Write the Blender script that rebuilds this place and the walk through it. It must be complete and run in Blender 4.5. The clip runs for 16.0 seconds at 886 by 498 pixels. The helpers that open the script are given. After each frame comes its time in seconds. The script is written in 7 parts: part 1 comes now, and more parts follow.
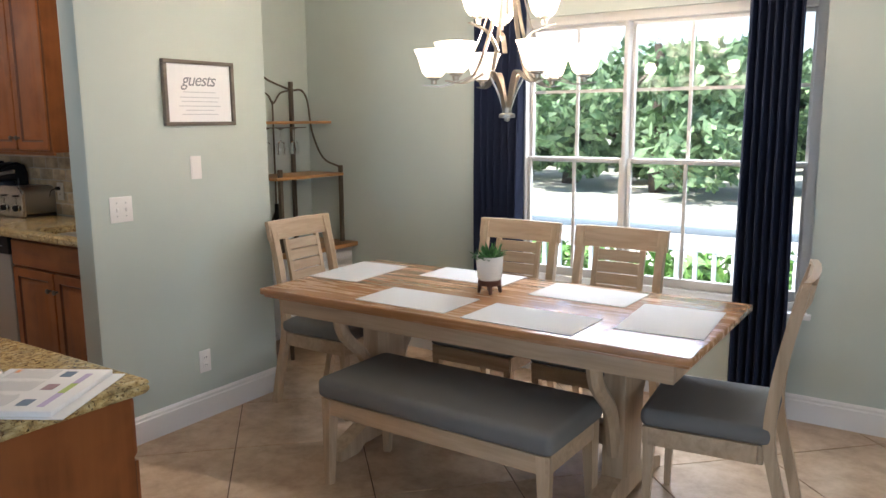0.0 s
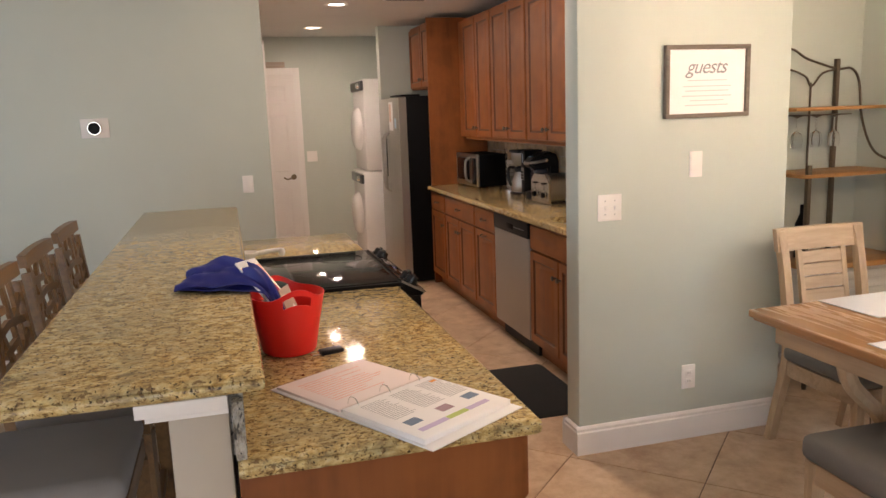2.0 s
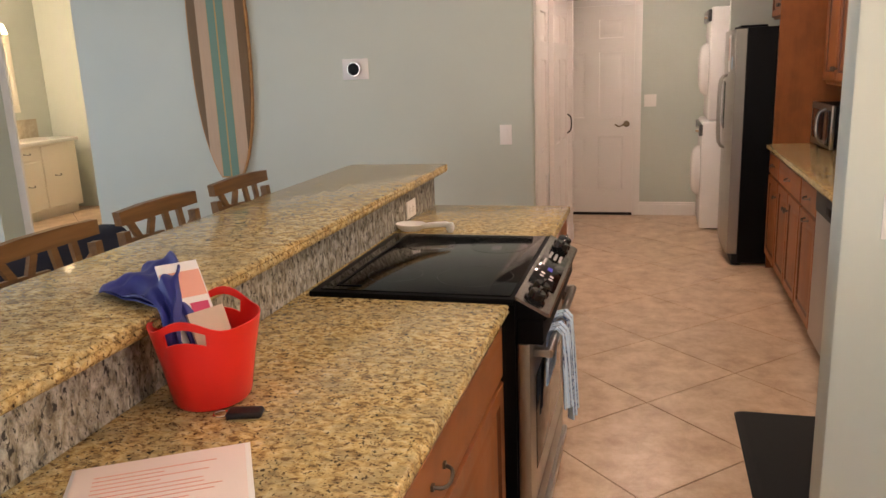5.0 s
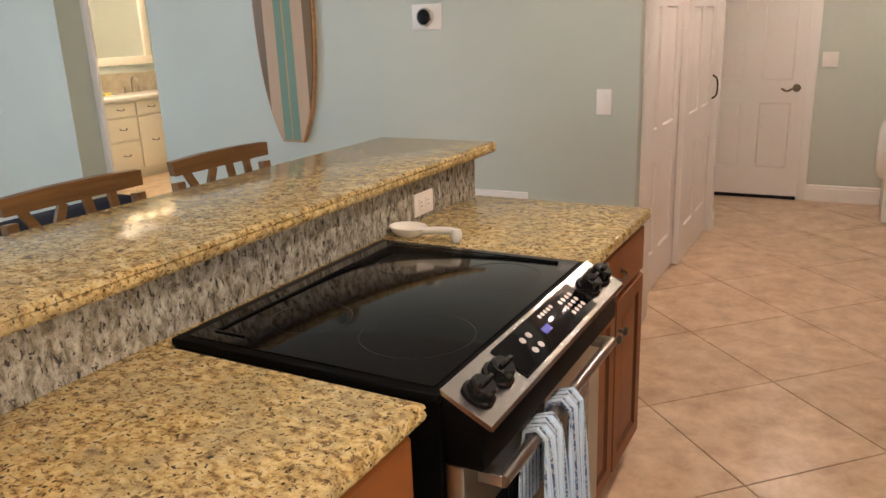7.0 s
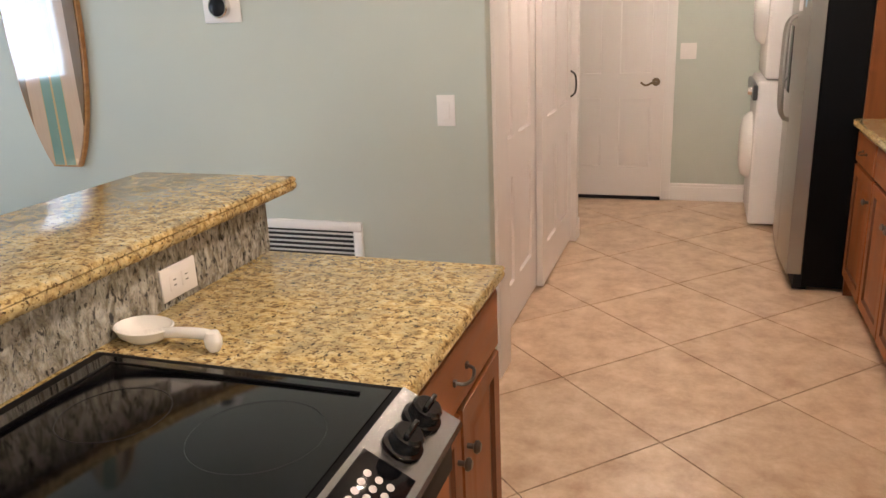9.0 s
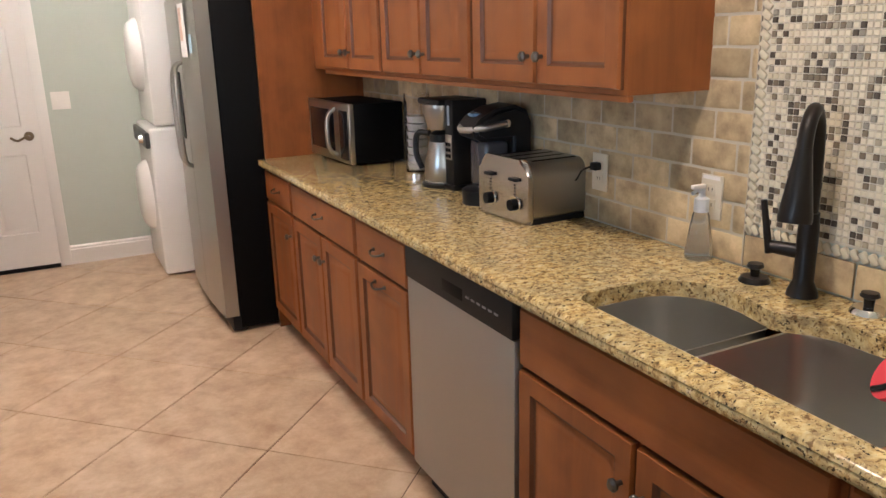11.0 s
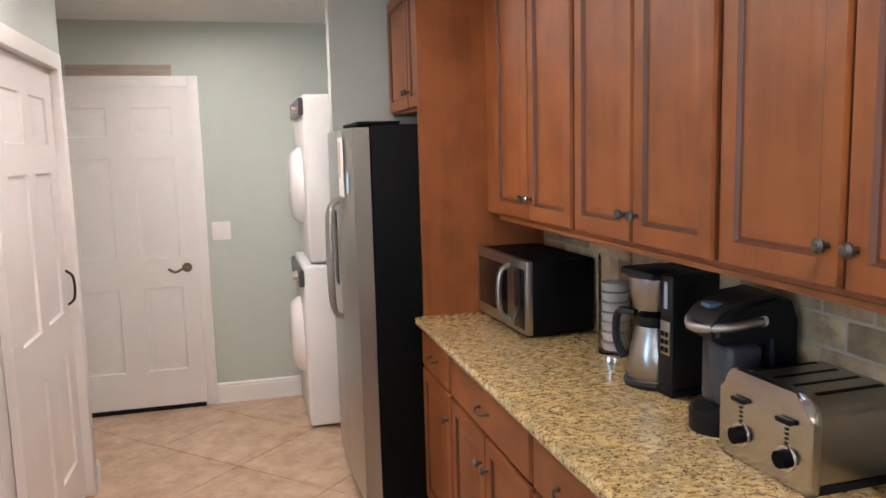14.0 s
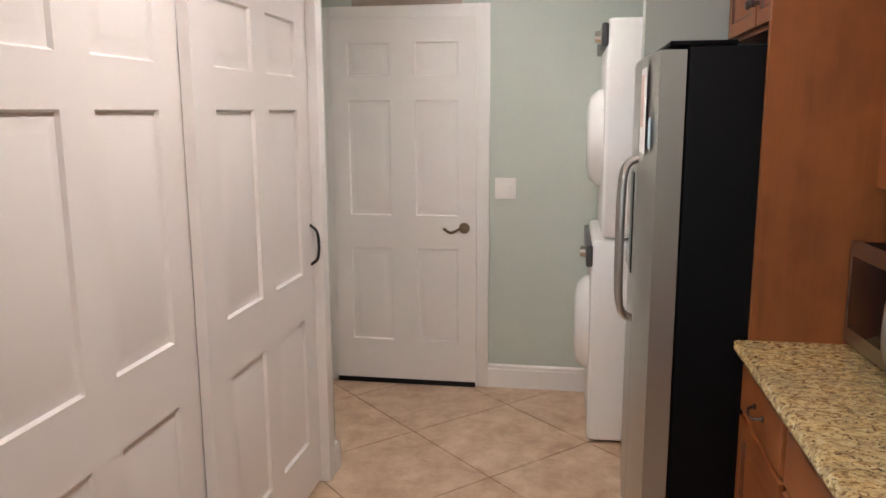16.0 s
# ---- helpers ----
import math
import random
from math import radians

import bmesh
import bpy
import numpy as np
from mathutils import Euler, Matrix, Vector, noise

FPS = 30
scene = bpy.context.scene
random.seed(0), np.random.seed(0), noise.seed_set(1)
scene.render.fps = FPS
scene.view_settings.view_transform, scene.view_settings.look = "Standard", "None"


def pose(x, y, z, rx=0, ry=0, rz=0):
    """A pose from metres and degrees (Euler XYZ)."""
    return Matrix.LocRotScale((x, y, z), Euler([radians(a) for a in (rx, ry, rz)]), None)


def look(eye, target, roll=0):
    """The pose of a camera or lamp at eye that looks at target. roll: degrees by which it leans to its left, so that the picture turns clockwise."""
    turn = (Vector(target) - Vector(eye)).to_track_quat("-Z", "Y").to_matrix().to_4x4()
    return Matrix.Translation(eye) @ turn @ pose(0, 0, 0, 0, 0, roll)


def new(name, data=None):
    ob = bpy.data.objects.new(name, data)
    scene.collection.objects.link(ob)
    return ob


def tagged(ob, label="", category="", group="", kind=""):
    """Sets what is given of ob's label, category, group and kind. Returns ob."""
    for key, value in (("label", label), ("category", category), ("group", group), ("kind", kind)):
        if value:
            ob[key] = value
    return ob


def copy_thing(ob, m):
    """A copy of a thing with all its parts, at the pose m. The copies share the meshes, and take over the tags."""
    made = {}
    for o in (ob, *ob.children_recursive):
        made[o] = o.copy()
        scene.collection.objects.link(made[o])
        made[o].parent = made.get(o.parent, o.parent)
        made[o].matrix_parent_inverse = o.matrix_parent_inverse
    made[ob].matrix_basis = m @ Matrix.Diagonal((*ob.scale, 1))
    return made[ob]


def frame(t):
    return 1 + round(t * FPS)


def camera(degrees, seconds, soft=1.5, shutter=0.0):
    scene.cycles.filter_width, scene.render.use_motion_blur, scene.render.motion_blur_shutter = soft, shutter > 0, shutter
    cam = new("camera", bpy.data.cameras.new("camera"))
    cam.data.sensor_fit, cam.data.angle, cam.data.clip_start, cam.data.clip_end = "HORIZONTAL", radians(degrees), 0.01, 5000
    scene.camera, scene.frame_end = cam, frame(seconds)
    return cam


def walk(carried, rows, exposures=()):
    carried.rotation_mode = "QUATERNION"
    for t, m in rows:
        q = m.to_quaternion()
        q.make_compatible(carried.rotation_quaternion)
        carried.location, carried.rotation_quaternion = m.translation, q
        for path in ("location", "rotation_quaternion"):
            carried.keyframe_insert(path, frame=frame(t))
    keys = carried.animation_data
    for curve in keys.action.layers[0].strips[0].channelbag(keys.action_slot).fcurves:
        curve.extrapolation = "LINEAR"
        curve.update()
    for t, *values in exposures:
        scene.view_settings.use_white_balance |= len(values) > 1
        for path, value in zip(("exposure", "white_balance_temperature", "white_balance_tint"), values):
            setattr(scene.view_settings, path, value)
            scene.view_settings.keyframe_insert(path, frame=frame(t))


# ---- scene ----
cam = camera(60.1, 16.0)
PATH = [
    (0, (-0.832, 0.66, 1.526), (-1.929, 2.298, 1.193), -0.4),
    (0.5, (-0.752, 0.793, 1.557), (-2.177, 2.157, 1.225), -0.7),
    (1, (-0.811, 0.897, 1.586), (-2.488, 1.934, 1.248), -1.6),
    (1.5, (-0.919, 1.009, 1.583), (-2.75, 1.75, 1.264), -1.6),
    (2, (-0.967, 1.132, 1.569), (-2.865, 1.657, 1.218), -2.1),
    (2.5, (-1.039, 1.377, 1.567), (-2.984, 1.639, 1.179), -1.1),
    (3, (-1.128, 1.564, 1.547), (-3.08, 1.61, 1.114), -0.9),
    (3.5, (-1.3, 1.73, 1.547), (-3.242, 1.578, 1.096), -1.6),
    (3.7, (-1.362, 1.761, 1.556), (-3.3, 1.571, 1.1), -1.9),
    (5.8, (-2.262, 2.29, 1.527), (-4.066, 1.58, 1.036), -2.2),
    (6, (-2.373, 2.311, 1.515), (-4.16, 1.568, 1.012), -2.2),
    (6.5, (-2.615, 2.357, 1.525), (-4.34, 1.497, 0.993), -1.8),
    (7, (-2.837, 2.319, 1.504), (-4.519, 1.394, 0.944), -2.2),
    (7.5, (-3.031, 2.23, 1.505), (-4.687, 1.27, 0.925), -3.1),
    (8, (-3.214, 2.21, 1.499), (-4.85, 1.223, 0.908), -3.4),
    (8.5, (-3.434, 2.222, 1.508), (-5.119, 1.315, 0.928), -2.3),
    (9, (-3.59, 2.177, 1.495), (-5.397, 1.558, 0.902), -2.5),
    (9.5, (-3.721, 2.058, 1.506), (-5.625, 1.947, 0.905), -3.1),
    (10, (-3.821, 1.966, 1.502), (-5.673, 2.421, 0.897), -2.2),
    (10.2, (-3.847, 1.949, 1.492), (-5.642, 2.595, 0.888), -1.7),
    (12.5, (-4.025, 2.15, 1.548), (-5.707, 3.103, 1.034), -1.5),
    (13, (-4.178, 2.224, 1.579), (-5.982, 2.974, 1.146), -0.9),
    (13.5, (-4.401, 2.223, 1.607), (-6.276, 2.841, 1.286), -1.3),
    (14, (-4.632, 2.2, 1.617), (-6.55, 2.702, 1.359), -1.5),
    (14.5, (-4.899, 2.267, 1.597), (-6.861, 2.562, 1.34), -0.7),
    (15, (-5.154, 2.29, 1.575), (-7.131, 2.406, 1.294), -0.4),
    (15.5, (-5.366, 2.292, 1.562), (-7.34, 2.291, 1.237), -1.1),
    (16, (-5.558, 2.42, 1.552), (-7.499, 2.094, 1.198), -0.3),
]
EXPO = [(0.0, 1.2, 6000, 11), (0.5, 1.25, 6200, 13), (1.0, 1.32, 7000, 20), (2.0, 1.6, 7150, 20), (3.5, 1.66, 7200, 21), (6.0, 1.68, 7200, 20), (7.0, 1.81, 7000, 17), (9.0, 2.04, 6800, 16), (10.0, 2.2, 6300, 13), (12.5, 2.25, 6000, 11), (14.0, 2.2, 5800, 12), (16.0, 1.88, 5850, 10)]
walk(cam, [(t, look(eye, target, roll)) for t, eye, target, roll in PATH], EXPO)

# plan (metres): x west is negative, y north; the kitchen runs west from the dining end
CEIL, KCEIL = 3.0, 2.44
XT = -6.37            # living-room face of the wall with the thermostat
YN = 3.485             # kitchen back wall
XG, YG0, YG1 = -3.985, 2.58, 3.65   # short wall with the picture
XFAR = -9.73
YD = 4.75             # dining window wall
XE, YS = 2.6, -5.2

# ---- world and lights ----
world = bpy.data.worlds.new("sky")
scene.world = world
world.use_nodes = True
wn = world.node_tree
sky = wn.nodes.new("ShaderNodeTexSky")
sky.sky_type = "NISHITA"
sky.sun_disc = False
sky.sun_elevation, sky.sun_rotation = radians(63), radians(300)
wn.nodes["Background"].inputs["Strength"].default_value = 0.15
wn.links.new(sky.outputs[0], wn.nodes["Background"].inputs["Color"])


def lamp(name, kind, energy, color, loc, rot=(0, 0, 0), size=0.1, size_y=None, shape=None, spot=None):
    d = bpy.data.lights.new(name, kind)
    d.energy, d.color = energy, color
    if kind == "AREA":
        d.shape = shape or ("RECTANGLE" if size_y else "DISK")
        d.size = size
        if size_y:
            d.size_y = size_y
    elif kind == "SUN":
        d.angle = radians(size)
    else:
        d.shadow_soft_size = size
    if spot:
        d.spot_size, d.spot_blend = radians(spot), 0.6
    ob = new(name, d)
    ob.matrix_world = pose(*loc, *rot)
    return ob


lamp("sun", "SUN", 5.0, (1.0, 0.95, 0.87), (0, 0, 8), (27, 0, -35), 0.5)
# Added lamp in an assumed east opening, brightens the short picture wall.
lamp("added_east_daylight", "AREA", 27, (0.80, 0.90, 1.0), (XE + 0.05, -1.0, 1.05), (0, 90, 0), 2.0, 4.6)
WARM = (1.0, 0.80, 0.60)
lamp("window_daylight", "AREA", 165, (0.84, 0.92, 1.0), (-2.3, 5.9, 3.3), (-52, 0, 0), 2.6, 1.6)
lamp("south_window_daylight", "AREA", 30, (0.50, 0.73, 1.0), (-2.72, -5.14, 1.5), (90, 0, 0), 2.4, 1.1)
# First two are the ceiling cans; the third is an added, unseen sink lamp.
for px, py, pw in ((-7.25, 2.07, 5.2), (-8.86, 2.06, 3.2), (-4.75, 2.45, 9.0)):
    pz = KCEIL if px < -6.4 else CEIL
    lamp("can_and_fill_light", "AREA", pw, (1.0, 0.85, 0.72), (px, py, pz - 0.02), (0, 0, 0), 0.10)
# Hidden point lamp without a fitting, added to fill the bathroom.
lamp("bath_fill_light", "POINT", 32, (1.0, 0.84, 0.64), (-7.7, -4.3, 2.4), size=0.1)

# ---- materials ----


def mat(name, color=(0.8, 0.8, 0.8), rough=0.5, metal=0.0, **kw):
    m = bpy.data.materials.new(name)
    m.use_nodes = True
    b = m.node_tree.nodes["Principled BSDF"]
    b.inputs["Base Color"].default_value = (*color, 1)
    b.inputs["Roughness"].default_value = rough
    b.inputs["Metallic"].default_value = metal
    for k, v in kw.items():
        b.inputs[k.replace("_", " ")].default_value = v
    return m


class Tree:
    """Short hand for building a node tree on a material."""

    def __init__(self, m):
        self.m, self.t = m, m.node_tree
        self.b = self.t.nodes["Principled BSDF"]
        self.tc = self.t.nodes.new("ShaderNodeTexCoord")

    def node(self, kind, **inputs):
        n = self.t.nodes.new(kind)
        for k, v in inputs.items():
            self.put(n, k, v)
        return n

    def put(self, n, k, v):
        sock = n.inputs[int(k[1:])] if k[0] == "i" and k[1:].isdigit() else n.inputs[k.replace("_", " ")]
        if isinstance(v, bpy.types.NodeSocket):
            self.t.links.new(v, sock)
        else:
            sock.default_value = v

    def scaled(self, scale, rot=(0, 0, 0), obj=True):
        mp = self.node("ShaderNodeMapping")
        self.t.links.new(self.tc.outputs["Object" if obj else "Generated"], mp.inputs["Vector"])
        mp.inputs["Scale"].default_value = scale
        mp.inputs["Rotation"].default_value = rot
        return mp.outputs[0]

    def world(self, scale=(1, 1, 1)):
        g = self.node("ShaderNodeNewGeometry")
        mp = self.node("ShaderNodeMapping")
        self.t.links.new(g.outputs["Position"], mp.inputs["Vector"])
        mp.inputs["Scale"].default_value = scale
        return mp.outputs[0]

    def noise(self, vec, scale, detail=4.0, rough=0.55, dist=0.0):
        n = self.node("ShaderNodeTexNoise", Scale=scale, Detail=detail, Roughness=rough, Distortion=dist)
        self.t.links.new(vec, n.inputs["Vector"])
        return n.outputs[0]

    def ramp(self, fac, stops, const=False):
        r = self.node("ShaderNodeValToRGB")
        if const:
            r.color_ramp.interpolation = "CONSTANT"
        els = r.color_ramp.elements
        while len(els) < len(stops):
            els.new(0.5)
        for e, (p, c) in zip(els, stops):
            e.position, e.color = p, (*c, 1) if len(c) == 3 else c
        self.t.links.new(fac, r.inputs[0])
        return r.outputs[0]

    def mix(self, fac, a, b, kind="MIX"):
        n = self.t.nodes.new("ShaderNodeMix")
        n.data_type, n.blend_type = "RGBA", kind
        for sock, v in ((n.inputs[0], fac), (n.inputs[6], a), (n.inputs[7], b)):
            if isinstance(v, bpy.types.NodeSocket):
                self.t.links.new(v, sock)
            else:
                sock.default_value = (*v, 1) if isinstance(v, tuple) and len(v) == 3 else v
        return n.outputs[2]

    def math(self, op, a, b=0.0):
        n = self.t.nodes.new("ShaderNodeMath")
        n.operation = op
        for sock, v in ((n.inputs[0], a), (n.inputs[1], b)):
            if isinstance(v, bpy.types.NodeSocket):
                self.t.links.new(v, sock)
            else:
                sock.default_value = v
        return n.outputs[0]

    def color(self, sock):
        self.t.links.new(sock, self.b.inputs["Base Color"])

    def rough(self, sock):
        self.t.links.new(sock, self.b.inputs["Roughness"])

    def bump(self, height, strength=0.2, dist=0.002):
        n = self.node("ShaderNodeBump", Strength=strength, Distance=dist)
        self.t.links.new(height, n.inputs["Height"])
        self.t.links.new(n.outputs[0], self.b.inputs["Normal"])


def paint(name, color, rough=0.6, spread=0.03, bump=0.08):
    m = mat(name, color, rough)
    t = Tree(m)
    w = t.world()
    lo = tuple(c * (1 - spread) for c in color)
    hi = tuple(min(1, c * (1 + spread)) for c in color)
    t.color(t.ramp(t.noise(w, 1.3, 3), [(0.3, lo), (0.7, hi)]))
    t.bump(t.noise(w, 160, 3), bump, 0.001)
    return m


def wood(name, dark, light, rough=0.35, axis=2, scale=1.0, coat=0.0):
    m = mat(name, light, rough, Coat_Weight=coat, Coat_Roughness=0.15)
    t = Tree(m)
    s = [14.0 * scale] * 3
    s[axis] = 1.1 * scale
    v = t.scaled(tuple(s))
    info = t.node("ShaderNodeObjectInfo").outputs["Random"]
    sh = t.t.nodes.new("ShaderNodeVectorMath")
    sh.operation = "ADD"
    t.t.links.new(v, sh.inputs[0])
    comb = t.node("ShaderNodeCombineXYZ")
    k = t.math("MULTIPLY", info, 37.0)
    for i in range(3):
        t.t.links.new(k, comb.inputs[i])
    t.t.links.new(comb.outputs[0], sh.inputs[1])
    g = t.noise(sh.outputs[0], 2.2, 6, 0.6, 0.6)
    f = t.noise(sh.outputs[0], 14.0, 3, 0.6)
    mixc = t.ramp(g, [(0.28, dark), (0.62, light)])
    if scale < 1:
        blot = t.noise(t.scaled((3.0, 3.0, 3.0)), 1.7, 3, 0.5)
        mixc = t.mix(t.ramp(blot, [(0.42, (0, 0, 0)), (0.62, (0.6,) * 3)]), mixc, tuple(c * 1.35 for c in light))
    t.color(t.mix(t.math("MULTIPLY", f, 0.18), mixc, dark))
    t.bump(f, 0.12, 0.001)
    r = t.ramp(g, [(0.2, (rough * 0.8,) * 3), (0.8, (min(1, rough * 1.25),) * 3)])
    t.rough(r)
    return m


WALL = paint("sage_wall_paint", (0.505, 0.547, 0.494), 0.55)
CEILP = paint("ceiling_paint", (0.70, 0.69, 0.66), 0.8, bump=0.3)
WHITE = paint("white_trim_paint", (0.78, 0.75, 0.73), 0.35, 0.015, 0.02)
DOORW = paint("white_door_paint", (0.76, 0.72, 0.70), 0.3, 0.02, 0.03)
CABW = wood("cherry_cabinet_wood", (0.165, 0.047, 0.012), (0.245, 0.080, 0.022), 0.42, scale=0.6)
CABH = wood("cherry_cabinet_wood_flat", (0.165, 0.047, 0.012), (0.250, 0.083, 0.023), 0.42, axis=0, scale=0.6)
for wm in (CABW, CABH):
    wm.node_tree.nodes["Principled BSDF"].inputs["Specular IOR Level"].default_value = 0.35
OAK = wood("bleached_oak", (0.40, 0.28, 0.17), (0.56, 0.41, 0.27), 0.5, axis=2)
OAKH = wood("bleached_oak_flat", (0.40, 0.28, 0.17), (0.56, 0.41, 0.27), 0.45, axis=0)
TABLETOP = wood("tabletop_oak", (0.34, 0.16, 0.06), (0.50, 0.26, 0.12), 0.26, axis=0, coat=0.4)
STOOLW = wood("brown_stool_wood", (0.10, 0.046, 0.014), (0.21, 0.105, 0.034), 0.35, axis=0)
RACKW = wood("amber_shelf_wood", (0.32, 0.14, 0.04), (0.5, 0.25, 0.09), 0.4, axis=1)
SATIN = mat("satin_dishwasher_steel", (0.40, 0.385, 0.37), 0.46, 1.0)
STEEL = mat("brushed_steel", (0.40, 0.385, 0.36), 0.30, 1.0)
CHROME = mat("chrome", (0.75, 0.74, 0.72), 0.12, 1.0)
SINKM = mat("satin_sink_steel", (0.58, 0.57, 0.55), 0.3, 1.0)
PEWTER = mat("dark_pewter", (0.16, 0.15, 0.14), 0.35, 1.0)
NICKEL = mat("brushed_nickel", (0.42, 0.38, 0.33), 0.32, 1.0)
BRONZE = mat("oil_rubbed_bronze", (0.022, 0.018, 0.016), 0.33, 0.6)
IRON = mat("bronze_iron", (0.12, 0.09, 0.06), 0.5, 0.5)
BLACK = mat("black_enamel", (0.003, 0.003, 0.0035), 0.5, Specular_IOR_Level=0.08)
GLOSSB = mat("glossy_black_plastic", (0.006, 0.006, 0.007), 0.12)
BLACKG = mat("black_glass", (0.004, 0.004, 0.005), 0.08, Specular_IOR_Level=0.3)
BLACKM = mat("black_plastic", (0.007, 0.007, 0.008), 0.45, Specular_IOR_Level=0.25)
PLATE = mat("white_switch_plastic", (0.80, 0.76, 0.73), 0.35)
PORC = mat("white_porcelain", (0.82, 0.80, 0.76), 0.15)
APPL = mat("white_appliance_enamel", (0.80, 0.78, 0.77), 0.25)
RUBBER = paint("black_rubber_mat", (0.004, 0.004, 0.0045), 0.85, 0.1, 0.3)
NAVY = paint("navy_fabric", (0.005, 0.010, 0.034), 0.95, 0.2, 0.4)
SOFA = paint("dark_navy_upholstery", (0.011, 0.016, 0.036), 0.9, 0.2, 0.4)
GREY = paint("grey_velvet", (0.17, 0.165, 0.155), 0.9, 0.12, 0.3)
PAPER = mat("white_paper", (0.82, 0.80, 0.80), 0.6)
RED = mat("red_plastic", (0.80, 0.022, 0.018), 0.35, Subsurface_Weight=0.1)
BLUEB = mat("royal_blue_nylon", (0.014, 0.020, 0.19), 0.55)
GLASS = mat("clear_glass", (1, 1, 1), 0.02, Transmission_Weight=1.0, IOR=1.45)
INK = mat("grey_ink", (0.25, 0.25, 0.27), 0.7)
GROUT = paint("tile_grout", (0.11, 0.06, 0.035), 0.9)
# Near-black colour for the shade in outlet slots and behind the grille slats.
DARK = mat("gap_shade", (0.02, 0.018, 0.016), 0.8)
MIRROR = mat("mirror", (0.9, 0.9, 0.9), 0.02, 1.0)


def glow(name, color, strength):
    m = mat(name, color, 0.4)
    b = m.node_tree.nodes["Principled BSDF"]
    b.inputs["Emission Color"].default_value = (*color, 1)
    b.inputs["Emission Strength"].default_value = strength
    return m


GLOBE = glow("lit_frosted_glass", (1.0, 0.84, 0.66), 1.3)
CANLIT = glow("lit_downlight", (1.0, 0.90, 0.78), 4.0)
VANLIT = glow("lit_vanity_shade", (1.0, 0.80, 0.52), 3.0)


def granite(name, tint=(1, 1, 1), grey=0.0):
    m = mat(name, (0.5, 0.4, 0.2), 0.12, Specular_IOR_Level=0.30)
    t = Tree(m)
    w = t.world()
    skew = t.world((1.0, 0.66, 1.0))

    def tc(*c):
        return tuple(a * b for a, b in zip(c, tint))
    c = t.ramp(t.noise(skew, 58.0, 7, 0.68, 0.35), [(0.34, tc(0.15, 0.095, 0.04)), (0.43, tc(0.40, 0.26, 0.10)), (0.51, tc(0.58, 0.42, 0.18)), (0.60, tc(0.68, 0.54, 0.28)), (0.70, tc(0.62, 0.54, 0.36))])
    big = t.noise(w, 5.0, 5, 0.65, 0.6)
    c = t.mix(t.ramp(big, [(0.47, (0, 0, 0)), (0.62, (0.40,) * 3)]), c, tc(0.36, 0.30, 0.18))
    c = t.mix(t.ramp(t.noise(skew, 19.0, 5, 0.7, 0.5), [(0.48, (0, 0, 0)), (0.60, (0.5,) * 3)]), c, tc(0.30, 0.25, 0.14))
    # brown specks of some millimetres, then black mica flecks
    c = t.mix(t.ramp(t.noise(skew, 95.0, 4, 0.62, 0.5), [(0.57, (0, 0, 0)), (0.61, (0.85,) * 3)]), c, (0.15, 0.085, 0.036))
    c = t.mix(t.ramp(t.noise(w, 125.0, 3, 0.6, 0.3), [(0.605, (0, 0, 0)), (0.635, (0.95,) * 3)]), c, (0.022, 0.016, 0.012))
    c = t.mix(t.ramp(t.noise(w, 7.0, 8, 0.75, 1.4), [(0.60, (0, 0, 0)), (0.66, (0.5,) * 3)]), c, (0.14, 0.12, 0.09))
    # grey: painted-in reflection on the upright slab; the diagonal flecks are stone
    if grey:
        geo = t.node("ShaderNodeNewGeometry")
        mp = t.node("ShaderNodeMapping")
        t.t.links.new(geo.outputs["Position"], mp.inputs["Vector"])
        mp.inputs["Rotation"].default_value = (0, radians(-38), 0)
        mp.inputs["Scale"].default_value = (1.0, 1.0, 0.5)
        d = mp.outputs[0]
        g = t.ramp(t.noise(d, 48.0, 7, 0.70, 0.5), [(0.36, (0.05, 0.05, 0.048)), (0.46, (0.20, 0.20, 0.185)), (0.55, (0.38, 0.378, 0.355)), (0.67, (0.56, 0.555, 0.52))])
        c = t.mix(grey, c, g)
        c = t.mix(t.ramp(t.noise(d, 80.0, 4, 0.66, 0.4), [(0.565, (0, 0, 0)), (0.61, (0.9,) * 3)]), c, (0.025, 0.025, 0.025))
    t.color(c)
    return m


GRANITE = granite("gold_granite")
GLAZE = mat("dark_cabinet_glaze", (0.10, 0.030, 0.010), 0.4)
# Same granite, greyed and cooled in colour for the daylight it reflects.
GRANITEV = granite("reflection_greyed_granite", (0.85, 0.88, 1.0), 0.78)


def tile_mat(name, a, b, c, rough=0.3, vary=0.25, island=False):
    m = mat(name, b, rough)
    t = Tree(m)
    w = t.world()
    g = t.noise(w, 6.5 if rough < 0.4 else 14.0, 7, 0.66, 0.15 if rough < 0.4 else 0.0)
    col = t.ramp(g, [(0.32, a), (0.5, b), (0.68, c)])
    if island:
        geo = t.node("ShaderNodeNewGeometry")
        rnd = geo.outputs["Random Per Island"]
    else:
        rnd = t.node("ShaderNodeObjectInfo").outputs["Random"]
    k = t.math("ADD", t.math("MULTIPLY", rnd, vary), 1 - vary / 2)
    n = t.node("ShaderNodeHueSaturation")
    t.t.links.new(k, n.inputs["Value"])
    t.t.links.new(col, n.inputs["Color"])
    t.color(n.outputs[0])
    if rough > 0.4:
        t.bump(t.noise(w, 60, 5), 0.25, 0.002)
    return m


FLOORT = tile_mat("beige_porcelain_tile", (0.40, 0.255, 0.155), (0.54, 0.38, 0.25), (0.66, 0.50, 0.36), 0.3, 0.10)
